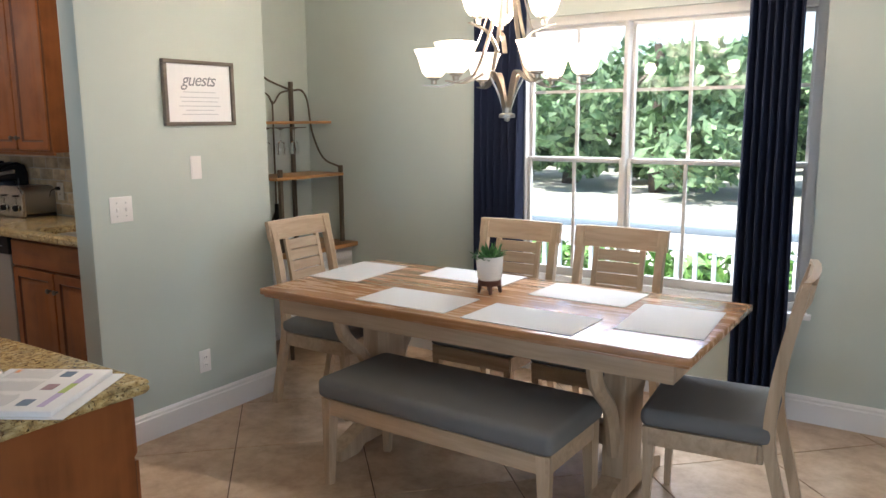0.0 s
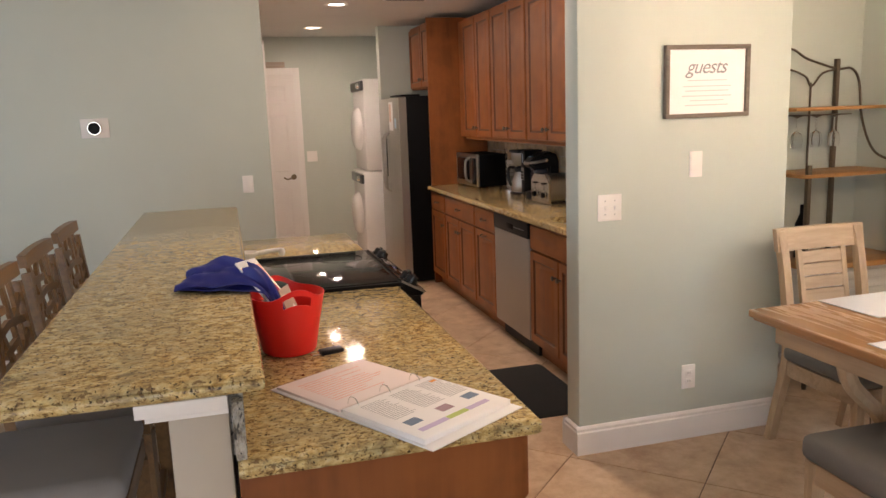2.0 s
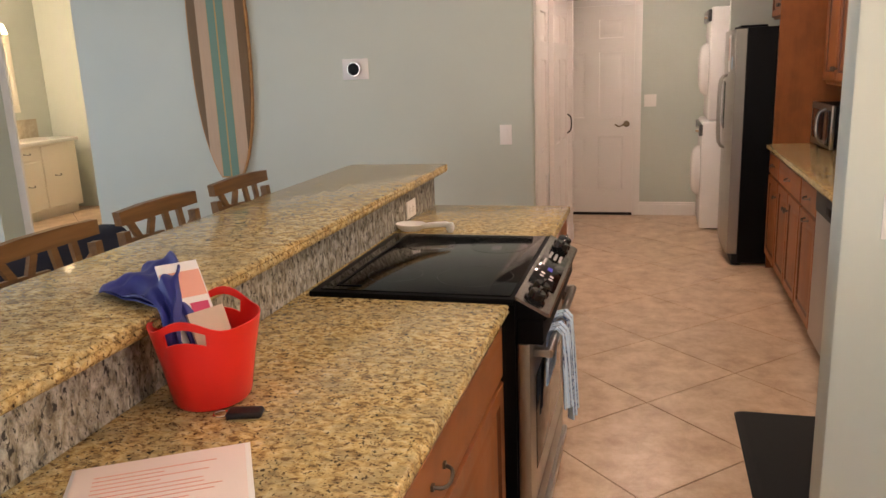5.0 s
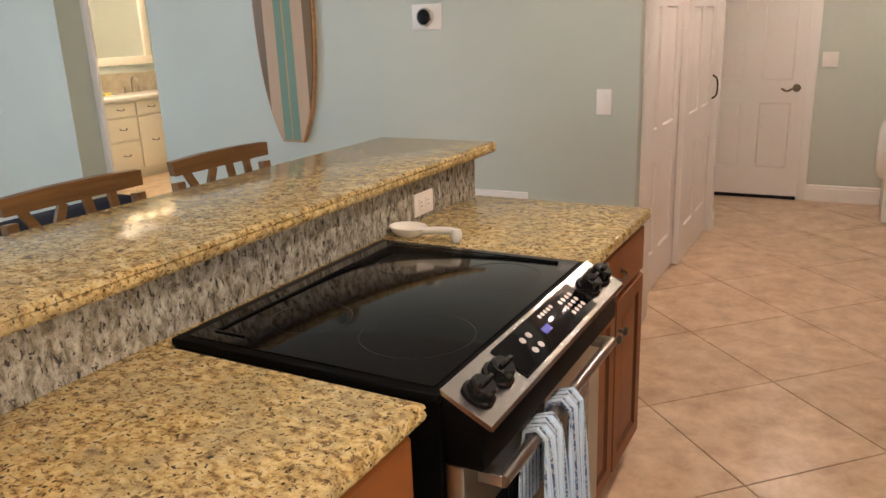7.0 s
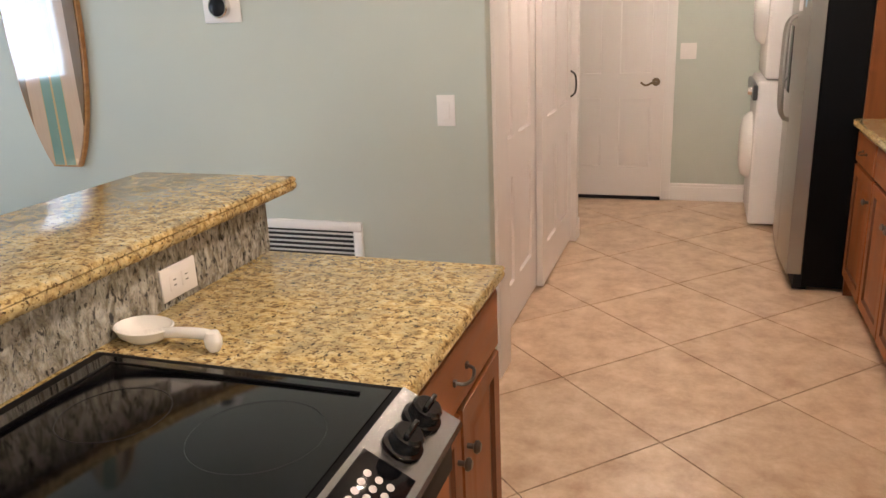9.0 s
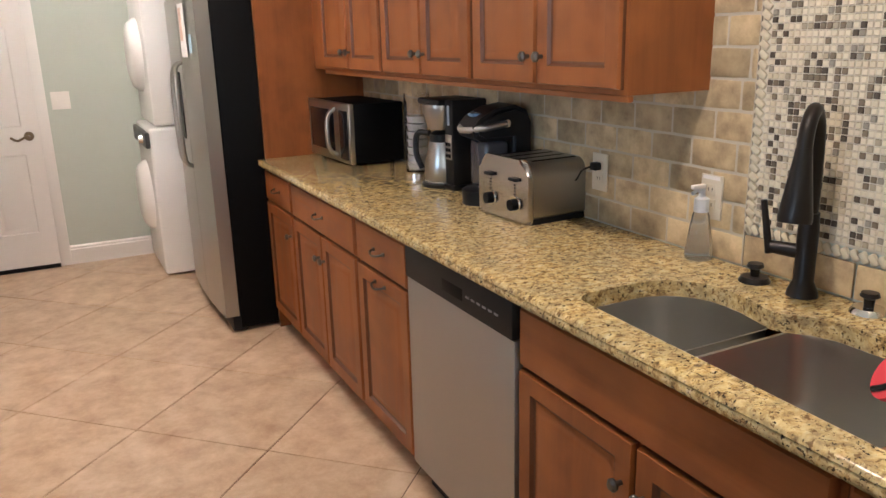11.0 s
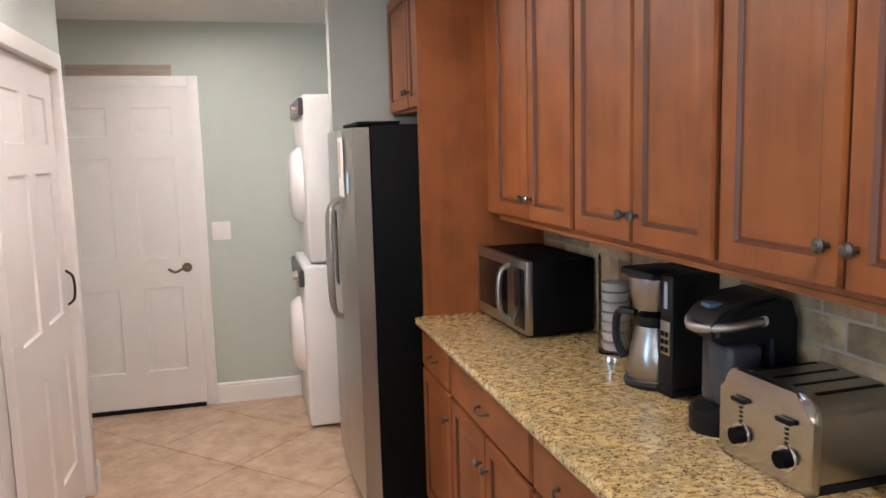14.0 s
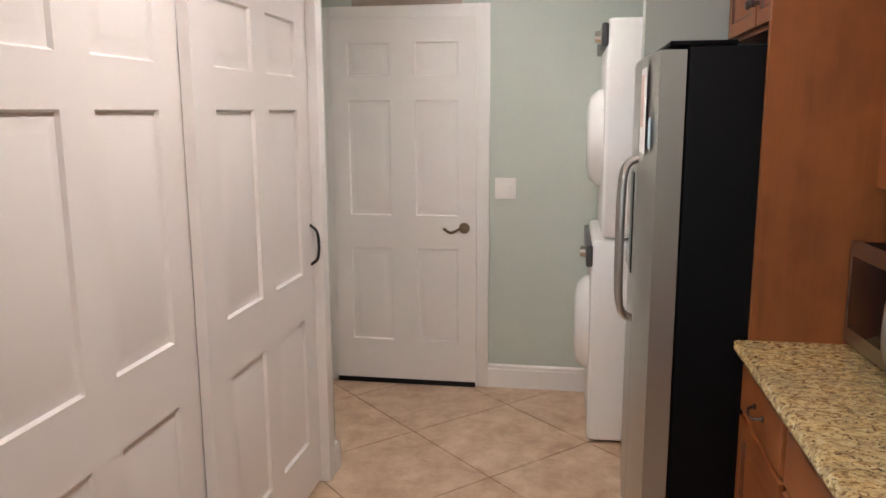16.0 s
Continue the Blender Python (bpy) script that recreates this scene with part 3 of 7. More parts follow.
part("slab", counter_slab(bmnew(), [(-5.36, 0.675), (-2.405, 0.675), (-2.405, 1.168), (-5.36, 1.168)], [], 1.096), GRANITE, bt)
sp = thing("granite_splash", "gold granite upstand, greyed in colour for reflected daylight, between worktop and bar", "splashback")
part("slab", box(bmnew(), -5.265, -2.455, 1.097, 1.125, 0.916, 1.0555), GRANITEV, sp)
part("end_strip", box(bmnew(), -2.4548, -2.425, 1.1035, 1.124, 0.9155, 1.035), GRANITEV, sp)
kw = thing("knee_wall", "painted knee wall that carries the bar", "wall")
part("wall", box(bmnew(), -5.25, -2.58, 0.985, 1.0965, 0, 1.055), WHITE, kw)
part("post", box(bmnew(), -2.5795, -2.435, 0.985, 1.0965, 0, 1.015, 0.004), paint("tan_post", (0.46, 0.40, 0.33), 0.6), kw, "tan end post")
bm = box(bmnew(), -2.5795, -2.415, 0.928, 1.0965, 1.027, 1.055, 0.003)
box(bm, -2.5795, -2.425, 0.945, 1.0965, 1.0155, 1.027)
part("cap", bm, WHITE, kw, "white stepped cap moulding")
base_cabinet("cherry base cabinet at the end of the peninsula", 1.355, 0.60, "drawer_doors", "peninsula cabinets", pose(-2.445, 1.105, 0, 0, 0, 180))
base_cabinet("cherry base cabinet with drawer and two doors beside the range", 0.655, 0.615, "drawer_doors", "peninsula cabinets", pose(-4.61, 1.105, 0, 0, 0, 180))

# range
rg = thing("range", "black and stainless slide-in electric range with glass cooktop", "cooker", (-4.221, 1.468, 0))
part("body", box(bmnew(), -0.392, 0.392, -0.32, 0.285, 0.02, 0.905), BLACK, rg)
bm = box(bmnew(), -0.395, 0.395, -0.325, 0.285, 0.905, 0.922, 0.004)
part("cooktop_frame", bm, BLACK, rg)
part("cooktop_glass", box(bmnew(), -0.375, 0.375, -0.295, 0.270, 0.9222, 0.9262, 0.002), BLACKG, rg, "black glass cooktop")
for b in ((-0.345, 0.335, -0.258, -0.250), (-0.352, -0.346, -0.258, 0.225), (0.336, 0.342, -0.258, -0.18)):
    part("rim_ridge", box(bmnew(), *b, 0.9263, 0.9292, 0.001), BLACK, rg, "low black ridge along the cooktop edge")
for bx, by, br in ((-0.20, -0.12, 0.085), (0.20, -0.12, 0.085), (-0.20, 0.13, 0.10), (0.19, 0.13, 0.115)):
    part("burner_ring", tube(bmnew(), [(bx + br * math.cos(a), by + br * math.sin(a), 0.9262) for a in (math.pi * k / 24 for k in range(49))], 0.0005, 4), mat("burner_mark", (0.018, 0.018, 0.018), 0.4) if br == 0.085 and bx < 0 else bpy.data.materials["burner_mark"], rg, "thin grey burner outline")
bm = bmnew()
prism(bm, [(0.285, 0.928), (0.285, 0.919), (0.374, 0.871), (0.381, 0.872), (0.378, 0.880)], -0.385, 0.385, Matrix(((0, 0, 1, 0), (1, 0, 0, 0), (0, 1, 0, 0), (0, 0, 0, 1))))
cpn = part("control_panel", bm, mat("panel_steel", (0.34, 0.33, 0.32), 0.27, 1.0), rg, "sloped stainless control panel")
bm = prism(bmnew(), [(0.2868, 0.917), (0.2868, 0.8615), (0.366, 0.8615), (0.374, 0.8695)], -0.383, 0.383, Matrix(((0, 0, 1, 0), (1, 0, 0, 0), (0, 1, 0, 0), (0, 0, 0, 1))))
part("panel_base", bm, BLACK, rg)
SL = math.atan2(0.05, 0.093)
pm = pose(0, 0.331, 0.9045, 0) @ Matrix.Rotation(-SL, 4, "X")
part("display", box(bmnew(), -0.205, 0.205, -0.042, 0.042, 0.0, 0.0035, 0.001), BLACKG, cpn, "black glass touch panel", m=pm)
bm = bmnew()
def oval(x, y, w, d):
    v = [bm.verts.new((x + w * math.cos(a), y + d * math.sin(a), 0.0042)) for a in (math.pi * k / 6 for k in range(12))]
    bm.faces.new(v)


for i in range(4):
    for j in range(3):
        oval(-0.165 + i * 0.020, -0.018 + j * 0.018, 0.0072, 0.0058)
for i in range(5):
    oval(-0.065 + i * 0.016, -0.026, 0.0065, 0.0052)
for i in range(2):
    for j in range(2):
        oval(0.085 + i * 0.030, -0.014 + j * 0.030, 0.0095, 0.0075)
part("touch_keys", bm, mat("key_print", (0.50, 0.46, 0.46), 0.5), cpn, m=pm, kind="stuff")
part("clock", box(bmnew(), 0.005, 0.04, -0.006, 0.010, 0.0036, 0.0041), glow("blue_display", (0.02, 0.03, 0.35), 0.06), cpn, "blue lit clock display", m=pm)
for kx in (-0.335, -0.255, 0.255, 0.335):
    k = part("knob", lathe(bmnew(), [(0.0, 0.028), (0.020, 0.028), (0.024, 0.024), (0.025, 0.006), (0.031, 0.004), (0.031, 0.0)], 24), GLOSSB, cpn, "glossy black oven knob", m=pm @ pose(kx, 0.0, 0.002))
    part("grip", box(bmnew(), -0.022, 0.022, -0.0045, 0.0045, 0.020, 0.037, 0.003), GLOSSB, k)
od = part("oven_door", box(bmnew(), -0.385, 0.385, 0.288, 0.325, 0.26, 0.79, 0.006), STEEL, rg, "stainless oven door with dark window")
part("oven_window", box(bmnew(), -0.29, 0.29, 0.3252, 0.3275, 0.36, 0.66, 0.001), BLACKG, od)
part("upper_vent", box(bmnew(), -0.385, 0.385, 0.2865, 0.362, 0.79, 0.861, 0.004), BLACK, rg)
bm = bmnew()
tube(bm, [(-0.33, 0.37, 0.745), (0.33, 0.37, 0.745)], 0.013, 12)
for s in (-1, 1):
    box(bm, s * 0.32 - 0.015, s * 0.32 + 0.015, 0.325, 0.372, 0.735, 0.757, 0.003)
part("handle", bm, STEEL, od, "stainless bar handle")
dr = part("drawer", box(bmnew(), -0.385, 0.385, 0.288, 0.325, 0.05, 0.25, 0.006), STEEL, rg)
part("handle", box(bmnew(), -0.30, 0.30, 0.335, 0.352, 0.195, 0.22, 0.006), STEEL, dr)

# ---- refrigerator, laundry ----
fr = thing("refrigerator", "stainless and black side by side refrigerator", "refrigerator", (-8.236, 3.06, 0))
part("body", box(bmnew(), -0.45, 0.445, -0.33, 0.30, 0.02, 1.725, 0.006), BLACK, fr, "black refrigerator cabinet")
for x0, x1 in ((-0.45, 0.042), (0.049, 0.445)):
    bm = bmnew()
    out = [(x0, -0.335), (x1, -0.335)] + [(x1 + (x0 - x1) * i / 8, -0.405 - 0.018 * math.sin(math.pi * (((x1 + (x0 - x1) * i / 8) + 0.45) / 0.9))) for i in range(9)]
    prism(bm, out, 0.09, 1.715)
    d = part("door", bm, STEEL, fr, "brushed stainless refrigerator door")
    s = -1 if x0 < 0 else 1
    hx = 0.0455 + s * 0.012
    hb = bmnew()
    tube(hb, curve([(hx, -0.42, 0.845), (hx + s * 0.006, -0.452, 0.862), (hx + s * 0.034, -0.470, 0.92), (hx + s * 0.042, -0.474, 1.12), (hx + s * 0.034, -0.470, 1.32), (hx + s * 0.006, -0.452, 1.378), (hx, -0.42, 1.395)], 6), 0.012, 10)
    part("handle", hb, STEEL, d, "curved steel door handle")
    if s < 0:
        part("dispenser", box(bmnew(), -0.30, -0.06, -0.4265, -0.414, 0.98, 1.34, 0.004), BLACKG, d, "black ice and water dispenser")
    else:
        part("note", box(bmnew(), 0.10, 0.27, -0.4245, -0.4235, 1.42, 1.68), PAPER, d, "white printed notice taped to the door")
        part("note_print", box(bmnew(), 0.115, 0.19, -0.4252, -0.4247, 1.50, 1.66), mat("notice_print", (0.70, 0.50, 0.42), 0.7), d, "pale orange printed block")
        part("note", box(bmnew(), 0.30, 0.37, -0.4185, -0.4175, 1.44, 1.53), mat("pale_blue_paper", (0.50, 0.68, 0.82), 0.6), d, "small pale blue note")
part("hinge_cover", box(bmnew(), -0.02, 0.43, -0.38, -0.20, 1.726, 1.74, 0.004), BLACK, fr)
part("foot_grille", box(bmnew(), -0.44, 0.44, -0.37, -0.30, 0.005, 0.085, 0.004), BLACKM, fr)

la = thing("stacked_laundry", "white stacked washer and dryer in the hall alcove", "washing machine", (-9.372, 2.89, 0))
part("washer", box(bmnew(), -0.34, 0.34, -0.37, 0.38, 0.014, 0.975, 0.02, 3), APPL, la, "white washer cabinet")
part("dryer", box(bmnew(), -0.34, 0.34, -0.33, 0.38, 0.985, 1.945, 0.02, 3), APPL, la, "white dryer cabinet")
for z, nm in ((0.50, "washer_door"), (1.42, "dryer_door")):
    part(nm, lathe(bmnew(), [(0.0, 0.07), (0.14, 0.07), (0.20, 0.055), (0.23, 0.02), (0.235, 0.0)], 32, m=pose(-0.02, -0.37 if z < 1 else -0.33, z, 90)), APPL, la, "round white front door")
for z, dy in ((0.90, 0.0), (1.875, 0.04)):
    p = part("control_panel", box(bmnew(), -0.32, 0.341, -0.395 + dy, -0.365 + dy, z - 0.05, z + 0.05, 0.008, 2, pose(0, 0, 0)), mat("grey_console", (0.06, 0.06, 0.062), 0.35), la, "grey control console")
    part("dial", lathe(bmnew(), [(0.0, 0.026), (0.026, 0.026), (0.032, 0.0)], 20, m=pose(0.2, -0.395 + dy, z, 90)), CHROME, p, "chrome dial")
part("feet", box(bmnew(), -0.28, 0.28, -0.31, 0.32, 0.0, 0.0138), BLACKM, la)

# ---- doors ----


def panel_door(bm, w, h, th, cells, prof):
    """A door slab 0..w, 0..h, its front at y = -th / 2, with sunk panels cells (x0, x1, z0, z1) on both faces."""
    xs = sorted({0, w, *[c[0] for c in cells], *[c[1] for c in cells]})
    zs = sorted({0, h, *[c[2] for c in cells], *[c[3] for c in cells]})
    for s in (-1, 1):
        new_faces = []
        before = len(bm.verts)
        for i in range(len(xs) - 1):
            for j in range(len(zs) - 1):
                q = (xs[i], xs[i + 1], zs[j], zs[j + 1])
                y = -th / 2
                if q in cells:
                    nested(bm, *q, [(a, y + b) for a, b in prof])
                else:
                    bm.faces.new([bm.verts.new(p) for p in ((q[0], y, q[2]), (q[1], y, q[2]), (q[1], y, q[3]), (q[0], y, q[3]))])
        if s == 1:
            bm.verts.ensure_lookup_table()
            bmesh.ops.transform(bm, matrix=Matrix.Diagonal((1, -1, 1, 1)), verts=bm.verts[before:])
    for a, b in (((0, 0), (w, 0)), ((w, 0), (w, h)), ((w, h), (0, h)), ((0, h), (0, 0))):
        bm.faces.new([bm.verts.new(p) for p in ((a[0], -th / 2, a[1]), (b[0], -th / 2, b[1]), (b[0], th / 2, b[1]), (a[0], th / 2, a[1]))])
    bmesh.ops.remove_doubles(bm, verts=bm.verts, dist=1e-5)
    return bm


MOULD = [(0.0, 0.0), (0.006, 0.011), (0.014, 0.012), (0.046, 0.002), (0.050, 0.001)]


def six_cells(w, h, st=0.11, mid=0.10, rows=()):
    a, b = (st, (w - mid) / 2), ((w + mid) / 2, w - st)
    rows = rows or ((0.13, 0.70), (0.875, 1.485), (1.60, 1.785))
    return [(round(x0, 4), round(x1, 4), round(z0, 4), round(z1, 4)) for x0, x1 in (a, b) for z0, z1 in rows]


dg = thing("hall_door", "closed white six panel door with lever handle", "door", (XFAR + 0.02, 1.91, 0.012), -90)
part("slab", panel_door(bmnew(), 0.81, 2.03, 0.036, six_cells(0.81, 2.03, 0.10, 0.14, ((0.25, 0.785), (0.97, 1.60), (1.73, 1.905))), MOULD), DOORW, dg)
dg.matrix_basis = pose(XFAR + 0.019, 1.10, 0.012, 0, 0, 90)
bm = lathe(bmnew(), [(0.0, 0.012), (0.028, 0.010), (0.031, 0.0)], 20, m=pose(0.745, -0.018, 0.905, 90))
tube(bm, curve([(0.745, -0.02, 0.905), (0.745, -0.055, 0.905), (0.725, -0.06, 0.9052), (0.675, -0.058, 0.884), (0.635, -0.055, 0.9055)], 4), 0.008, 8)
part("lever_handle", bm, mat("antique_nickel", (0.20, 0.15, 0.10), 0.3, 1.0), dg, "antique nickel lever handle")
part("sweep", box(bmnew(), 0.002, 0.808, -0.024, -0.0185, -0.010, 0.018), BLACKM, dg, "black rubber door sweep")


def closet_door(at, label):
    d = thing("closet_door", label, "door", at, 180, "sliding closet doors")
    w = 0.94
    part("slab", panel_door(bmnew(), w, 2.0, 0.034, six_cells(w, 2.0, 0.135, 0.12, ((0.215, 0.732), (0.915, 1.545), (1.665, 1.865))), MOULD), DOORW, d)
    return d


cd1 = closet_door((-6.62, 1.345, 0.015), "white six panel sliding closet door")
cd2 = closet_door((-7.54, 1.383, 0.015), "white six panel sliding closet door with black pull")
bm = tube(bmnew(), curve([(0.900, -0.017, 0.935), (0.900, -0.045, 0.96), (0.900, -0.052, 1.015), (0.900, -0.045, 1.07), (0.900, -0.017, 1.095)], 4), 0.006, 8)
part("pull_handle", bm, BRONZE, cd2, "dark bronze pull handle")


def trim(name, boxes, label="white painted casing", category="trim"):
    bm = bmnew()
    for b in boxes:
        box(bm, *b, bevel=0.004)
    return solid(name, bm, WHITE, label, category)


trim("hall_door_trim", [(XFAR, XFAR + 0.022, 1.03, 1.10, 0, 2.11), (XFAR, XFAR + 0.022, 1.91, 1.98, 0, 2.11), (XFAR, XFAR + 0.022, 1.1005, 1.9095, 2.044, 2.11)])
trim("closet_trim", [(-6.61, -6.43, 1.31, 1.44, 0, 2.09), (-8.545, -8.472, 1.31, 1.44, 0, 2.09), (-8.471, -6.611, 1.31, 1.44, 2.018, 2.09)])


def baseboard(x0, y0, x1, y1, side, h=0.135):
    """A moulded baseboard along a wall line; side: the unit step from the wall into the room."""
    prof = [(0.0, 0.0), (0.016, 0.0), (0.016, h - 0.03), (0.011, h - 0.024), (0.012, h - 0.012), (0.006, h - 0.003), (0.0, h)]
    bm = bmnew()
    rings = []
    for x, y in ((x0, y0), (x1, y1)):
        rings.append([bm.verts.new((x + side[0] * d, y + side[1] * d, z)) for d, z in prof])
    n = len(prof)
    for i in range(n):
        bm.faces.new((rings[0][i], rings[0][(i + 1) % n], rings[1][(i + 1) % n], rings[1][i]))
    bm.faces.new(rings[0])
    bm.faces.new(rings[1][::-1])
    return solid("baseboard", bm, WHITE, "white moulded baseboard", "baseboard")


for a in ((XG, YG0 - 0.016, XG, YG1, (1, 0)), (XG - 0.13, YG0, XG, YG0, (0, -1)), (XG - 0.13, YG0 - 0.016, XG - 0.13, 2.78, (-1, 0)), (-4.72, YG1, -4.72, YD, (1, 0)), (-4.70, YD, XE, YD, (0, -1)),
          (XT, -1.67, XT, 1.425, (1, 0)), (XT, YS, XT, -2.54, (1, 0)), (XFAR, 1.98, XFAR, 2.9, (1, 0)), (-8.60, 1.425, -8.548, 1.425, (0, 1)), (-8.60, 1.05, -8.60, 1.441, (-1, 0))):
    baseboard(*a)

# ---- dining window ----
win = thing("window", "white double hung window pair with muntins", "window", (0, YD, 0))
win.name = "window_1"
win["kind"] = "structure"
SASH = paint("taupe_white_window_frame", (0.60, 0.57, 0.53), 0.4, 0.02, 0.02)
MX = -2.38
bm = bmnew()
for b in ((WX0, WX0 + 0.05, 0.03, 0.12, WZ0, WZ1), (WX1 - 0.05, WX1, 0.03, 0.12, WZ0, WZ1), (WX0 + 0.05, WX1 - 0.05, 0.03, 0.12, WZ0, WZ0 + 0.05), (WX0 + 0.05, WX1 - 0.05, 0.03, 0.12, WZ1 - 0.05, WZ1), (-1.72, -1.695, 0.025, 0.12, WZ0 + 0.05, WZ1 - 0.05), (MX - 0.012, MX + 0.012, 0.025, 0.12, WZ0 + 0.05, WZ1 - 0.05)):
    box(bm, *b, bevel=0.004)
part("window_frame", bm, SASH, win)
part("window_sill", box(bmnew(), WX0 - 0.02, WX1 + 0.02, -0.03, 0.03, WZ0 - 0.02, WZ0 + 0.008, 0.005), WHITE, win, "white window sill")
for x0, x1 in ((WX0 + 0.052, MX - 0.014), (MX + 0.014, -1.722), (-1.693, WX1 - 0.052)):
    for z0, z1, y in ((1.275, WZ1 - 0.052, 0.085), (WZ0 + 0.052, 1.305, 0.055)):
        s = 0.020
        lo_rail = 0.05 if z0 < 1 else 0.03
        bm = bmnew()
        for b in ((x0, x0 + s, y, y + 0.03, z0, z1), (x1 - s, x1, y, y + 0.03, z0, z1), (x0 + s, x1 - s, y, y + 0.03, z0, z0 + lo_rail), (x0 + s, x1 - s, y, y + 0.03, z1 - s, z1)):
            box(bm, *b, bevel=0.003)
        sa = part("sash", bm, SASH, win)
        bm = bmnew()
        xm = (x0 + x1) / 2
        box(bm, xm - 0.009, xm + 0.009, y + 0.008, y + 0.022, z0 + lo_rail, z1 - s)
        if z0 > 1:
            zm = (z0 + z1) / 2 + 0.02
            box(bm, x0 + s, xm - 0.0095, y + 0.008, y + 0.022, zm - 0.009, zm + 0.009)
            box(bm, xm + 0.0095, x1 - s, y + 0.008, y + 0.022, zm - 0.009, zm + 0.009)
        part("muntin", bm, SASH, sa)
        g = part("pane", box(bmnew(), x0 + s, x1 - s, y + 0.0225, y + 0.0255, z0 + lo_rail, z1 - s), GLASS, sa, "clear window pane")
        g.visible_shadow = False


def curtain(label, x0, x1, zt, zb):
    c = thing("curtain", label, "curtain", ((x0 + x1) / 2, YD - 0.085, 0), group="curtains")
    bm = bmnew()
    n = 90
    cols = []
    w = x1 - x0
    rnd = random.Random(int(abs(x0) * 100))
    ph = [rnd.random() * 6 for _ in range(3)]
    for i in range(n + 1):
        u = i / n
        cols.append((u, 0.032 * math.sin(u * 2 * math.pi * 6.5 + ph[0] + 0.5 * math.sin(5 * u + ph[1]))))
    grid = []
    for j in range(9):
        v = j / 8
        z = zt + (zb - zt) * v
        row = []
        for u, d in cols:
            k = 1.0 + 0.04 * math.sin(3 * v + ph[2])
            row.append(bm.verts.new(((u - 0.5) * w * k, d * (0.7 + 0.5 * v) + 0.006 * math.sin(9 * v + u * 20), z)))
        grid.append(row)
    for a, b in zip(grid, grid[1:]):
        for i in range(n):
            bm.faces.new((a[i], a[i + 1], b[i + 1], b[i]))
    bmesh.ops.recalc_face_normals(bm, faces=bm.faces)
    bmesh.ops.solidify(bm, geom=bm.faces[:], thickness=0.003)
    part("drape", bm, NAVY, c)


curtain("dark navy pleated curtain drawn to the side of the window", -3.27, -2.95, 2.30, 0.03)
curtain("wide dark navy pleated curtain beside the window", -1.735, -1.47, 2.30, 0.03)
rod = thing("curtain_rod", "dark metal curtain rod over the window", "curtain rod", (-2.4, YD - 0.085, 2.315))
part("rod", tube(bmnew(), [(-1.05, 0, 0), (1.05, 0, 0)], 0.012, 12), BRONZE, rod)
for x in (-1.0, 1.0):
    part("bracket", box(bmnew(), x - 0.01, x + 0.01, 0.0, 0.084, -0.01, 0.01), BRONZE, rod)

# ---- dining table, chairs and bench ----
tb = thing("dining_table", "bleached oak trestle dining table with honey top", "dining table", (-2.465, 3.485, 0))
tb.matrix_basis = tb.matrix_basis @ Matrix.Diagonal((1.01, 1.05, 1, 1))
part("tabletop", box(bmnew(), -0.975, 0.975, -0.415, 0.415, 0.738, 0.768, 0.006, 3), TABLETOP, tb, "glossy honey oak table top")
part("edge_moulding", box(bmnew(), -0.962, 0.962, -0.402, 0.402, 0.726, 0.7378, 0.004), TABLETOP, tb)
bm = bmnew()
for b in ((-0.90, 0.90, -0.35, -0.328), (-0.90, 0.90, 0.328, 0.35), (-0.90, -0.878, -0.328, 0.328), (0.878, 0.90, -0.328, 0.328)):
    box(bm, *b, 0.645, 0.7258, 0.002)
part("apron", bm, OAKH, tb)
for sx in (-1, 1):
    cx = sx * 0.60
    bm = bmnew()
    box(bm, cx - 0.045, cx + 0.045, -0.10, 0.10, 0.12, 0.66, 0.006)
    part("post", bm, OAK, tb)
    bm = bmnew()
    foot = [(-0.36, 0.0), (-0.24, 0.0), (-0.20, 0.03), (0.20, 0.03), (0.24, 0.0), (0.36, 0.0), (0.36, 0.045), (0.28, 0.075), (0.16, 0.12), (0.10, 0.13), (-0.10, 0.13), (-0.16, 0.12), (-0.28, 0.075), (-0.36, 0.045)]
    prism(bm, foot, -0.04, 0.04, Matrix(((0, 0, 1, cx), (1, 0, 0, 0), (0, 1, 0, 0), (0, 0, 0, 1))))
    part("foot", bm, OAK, tb)
    for s in (-1, 1):
        part("brace", tube(bmnew(), curve([(cx, s * 0.08, 0.22), (cx, s * 0.14, 0.42), (cx, s * 0.27, 0.56), (cx, s * 0.31, 0.66)], 4), 0.03, 8), OAK, tb, "curved oak brace")
part("stretcher", box(bmnew(), -0.555, 0.555, -0.03, 0.03, 0.22, 0.31, 0.005), OAKH, tb)


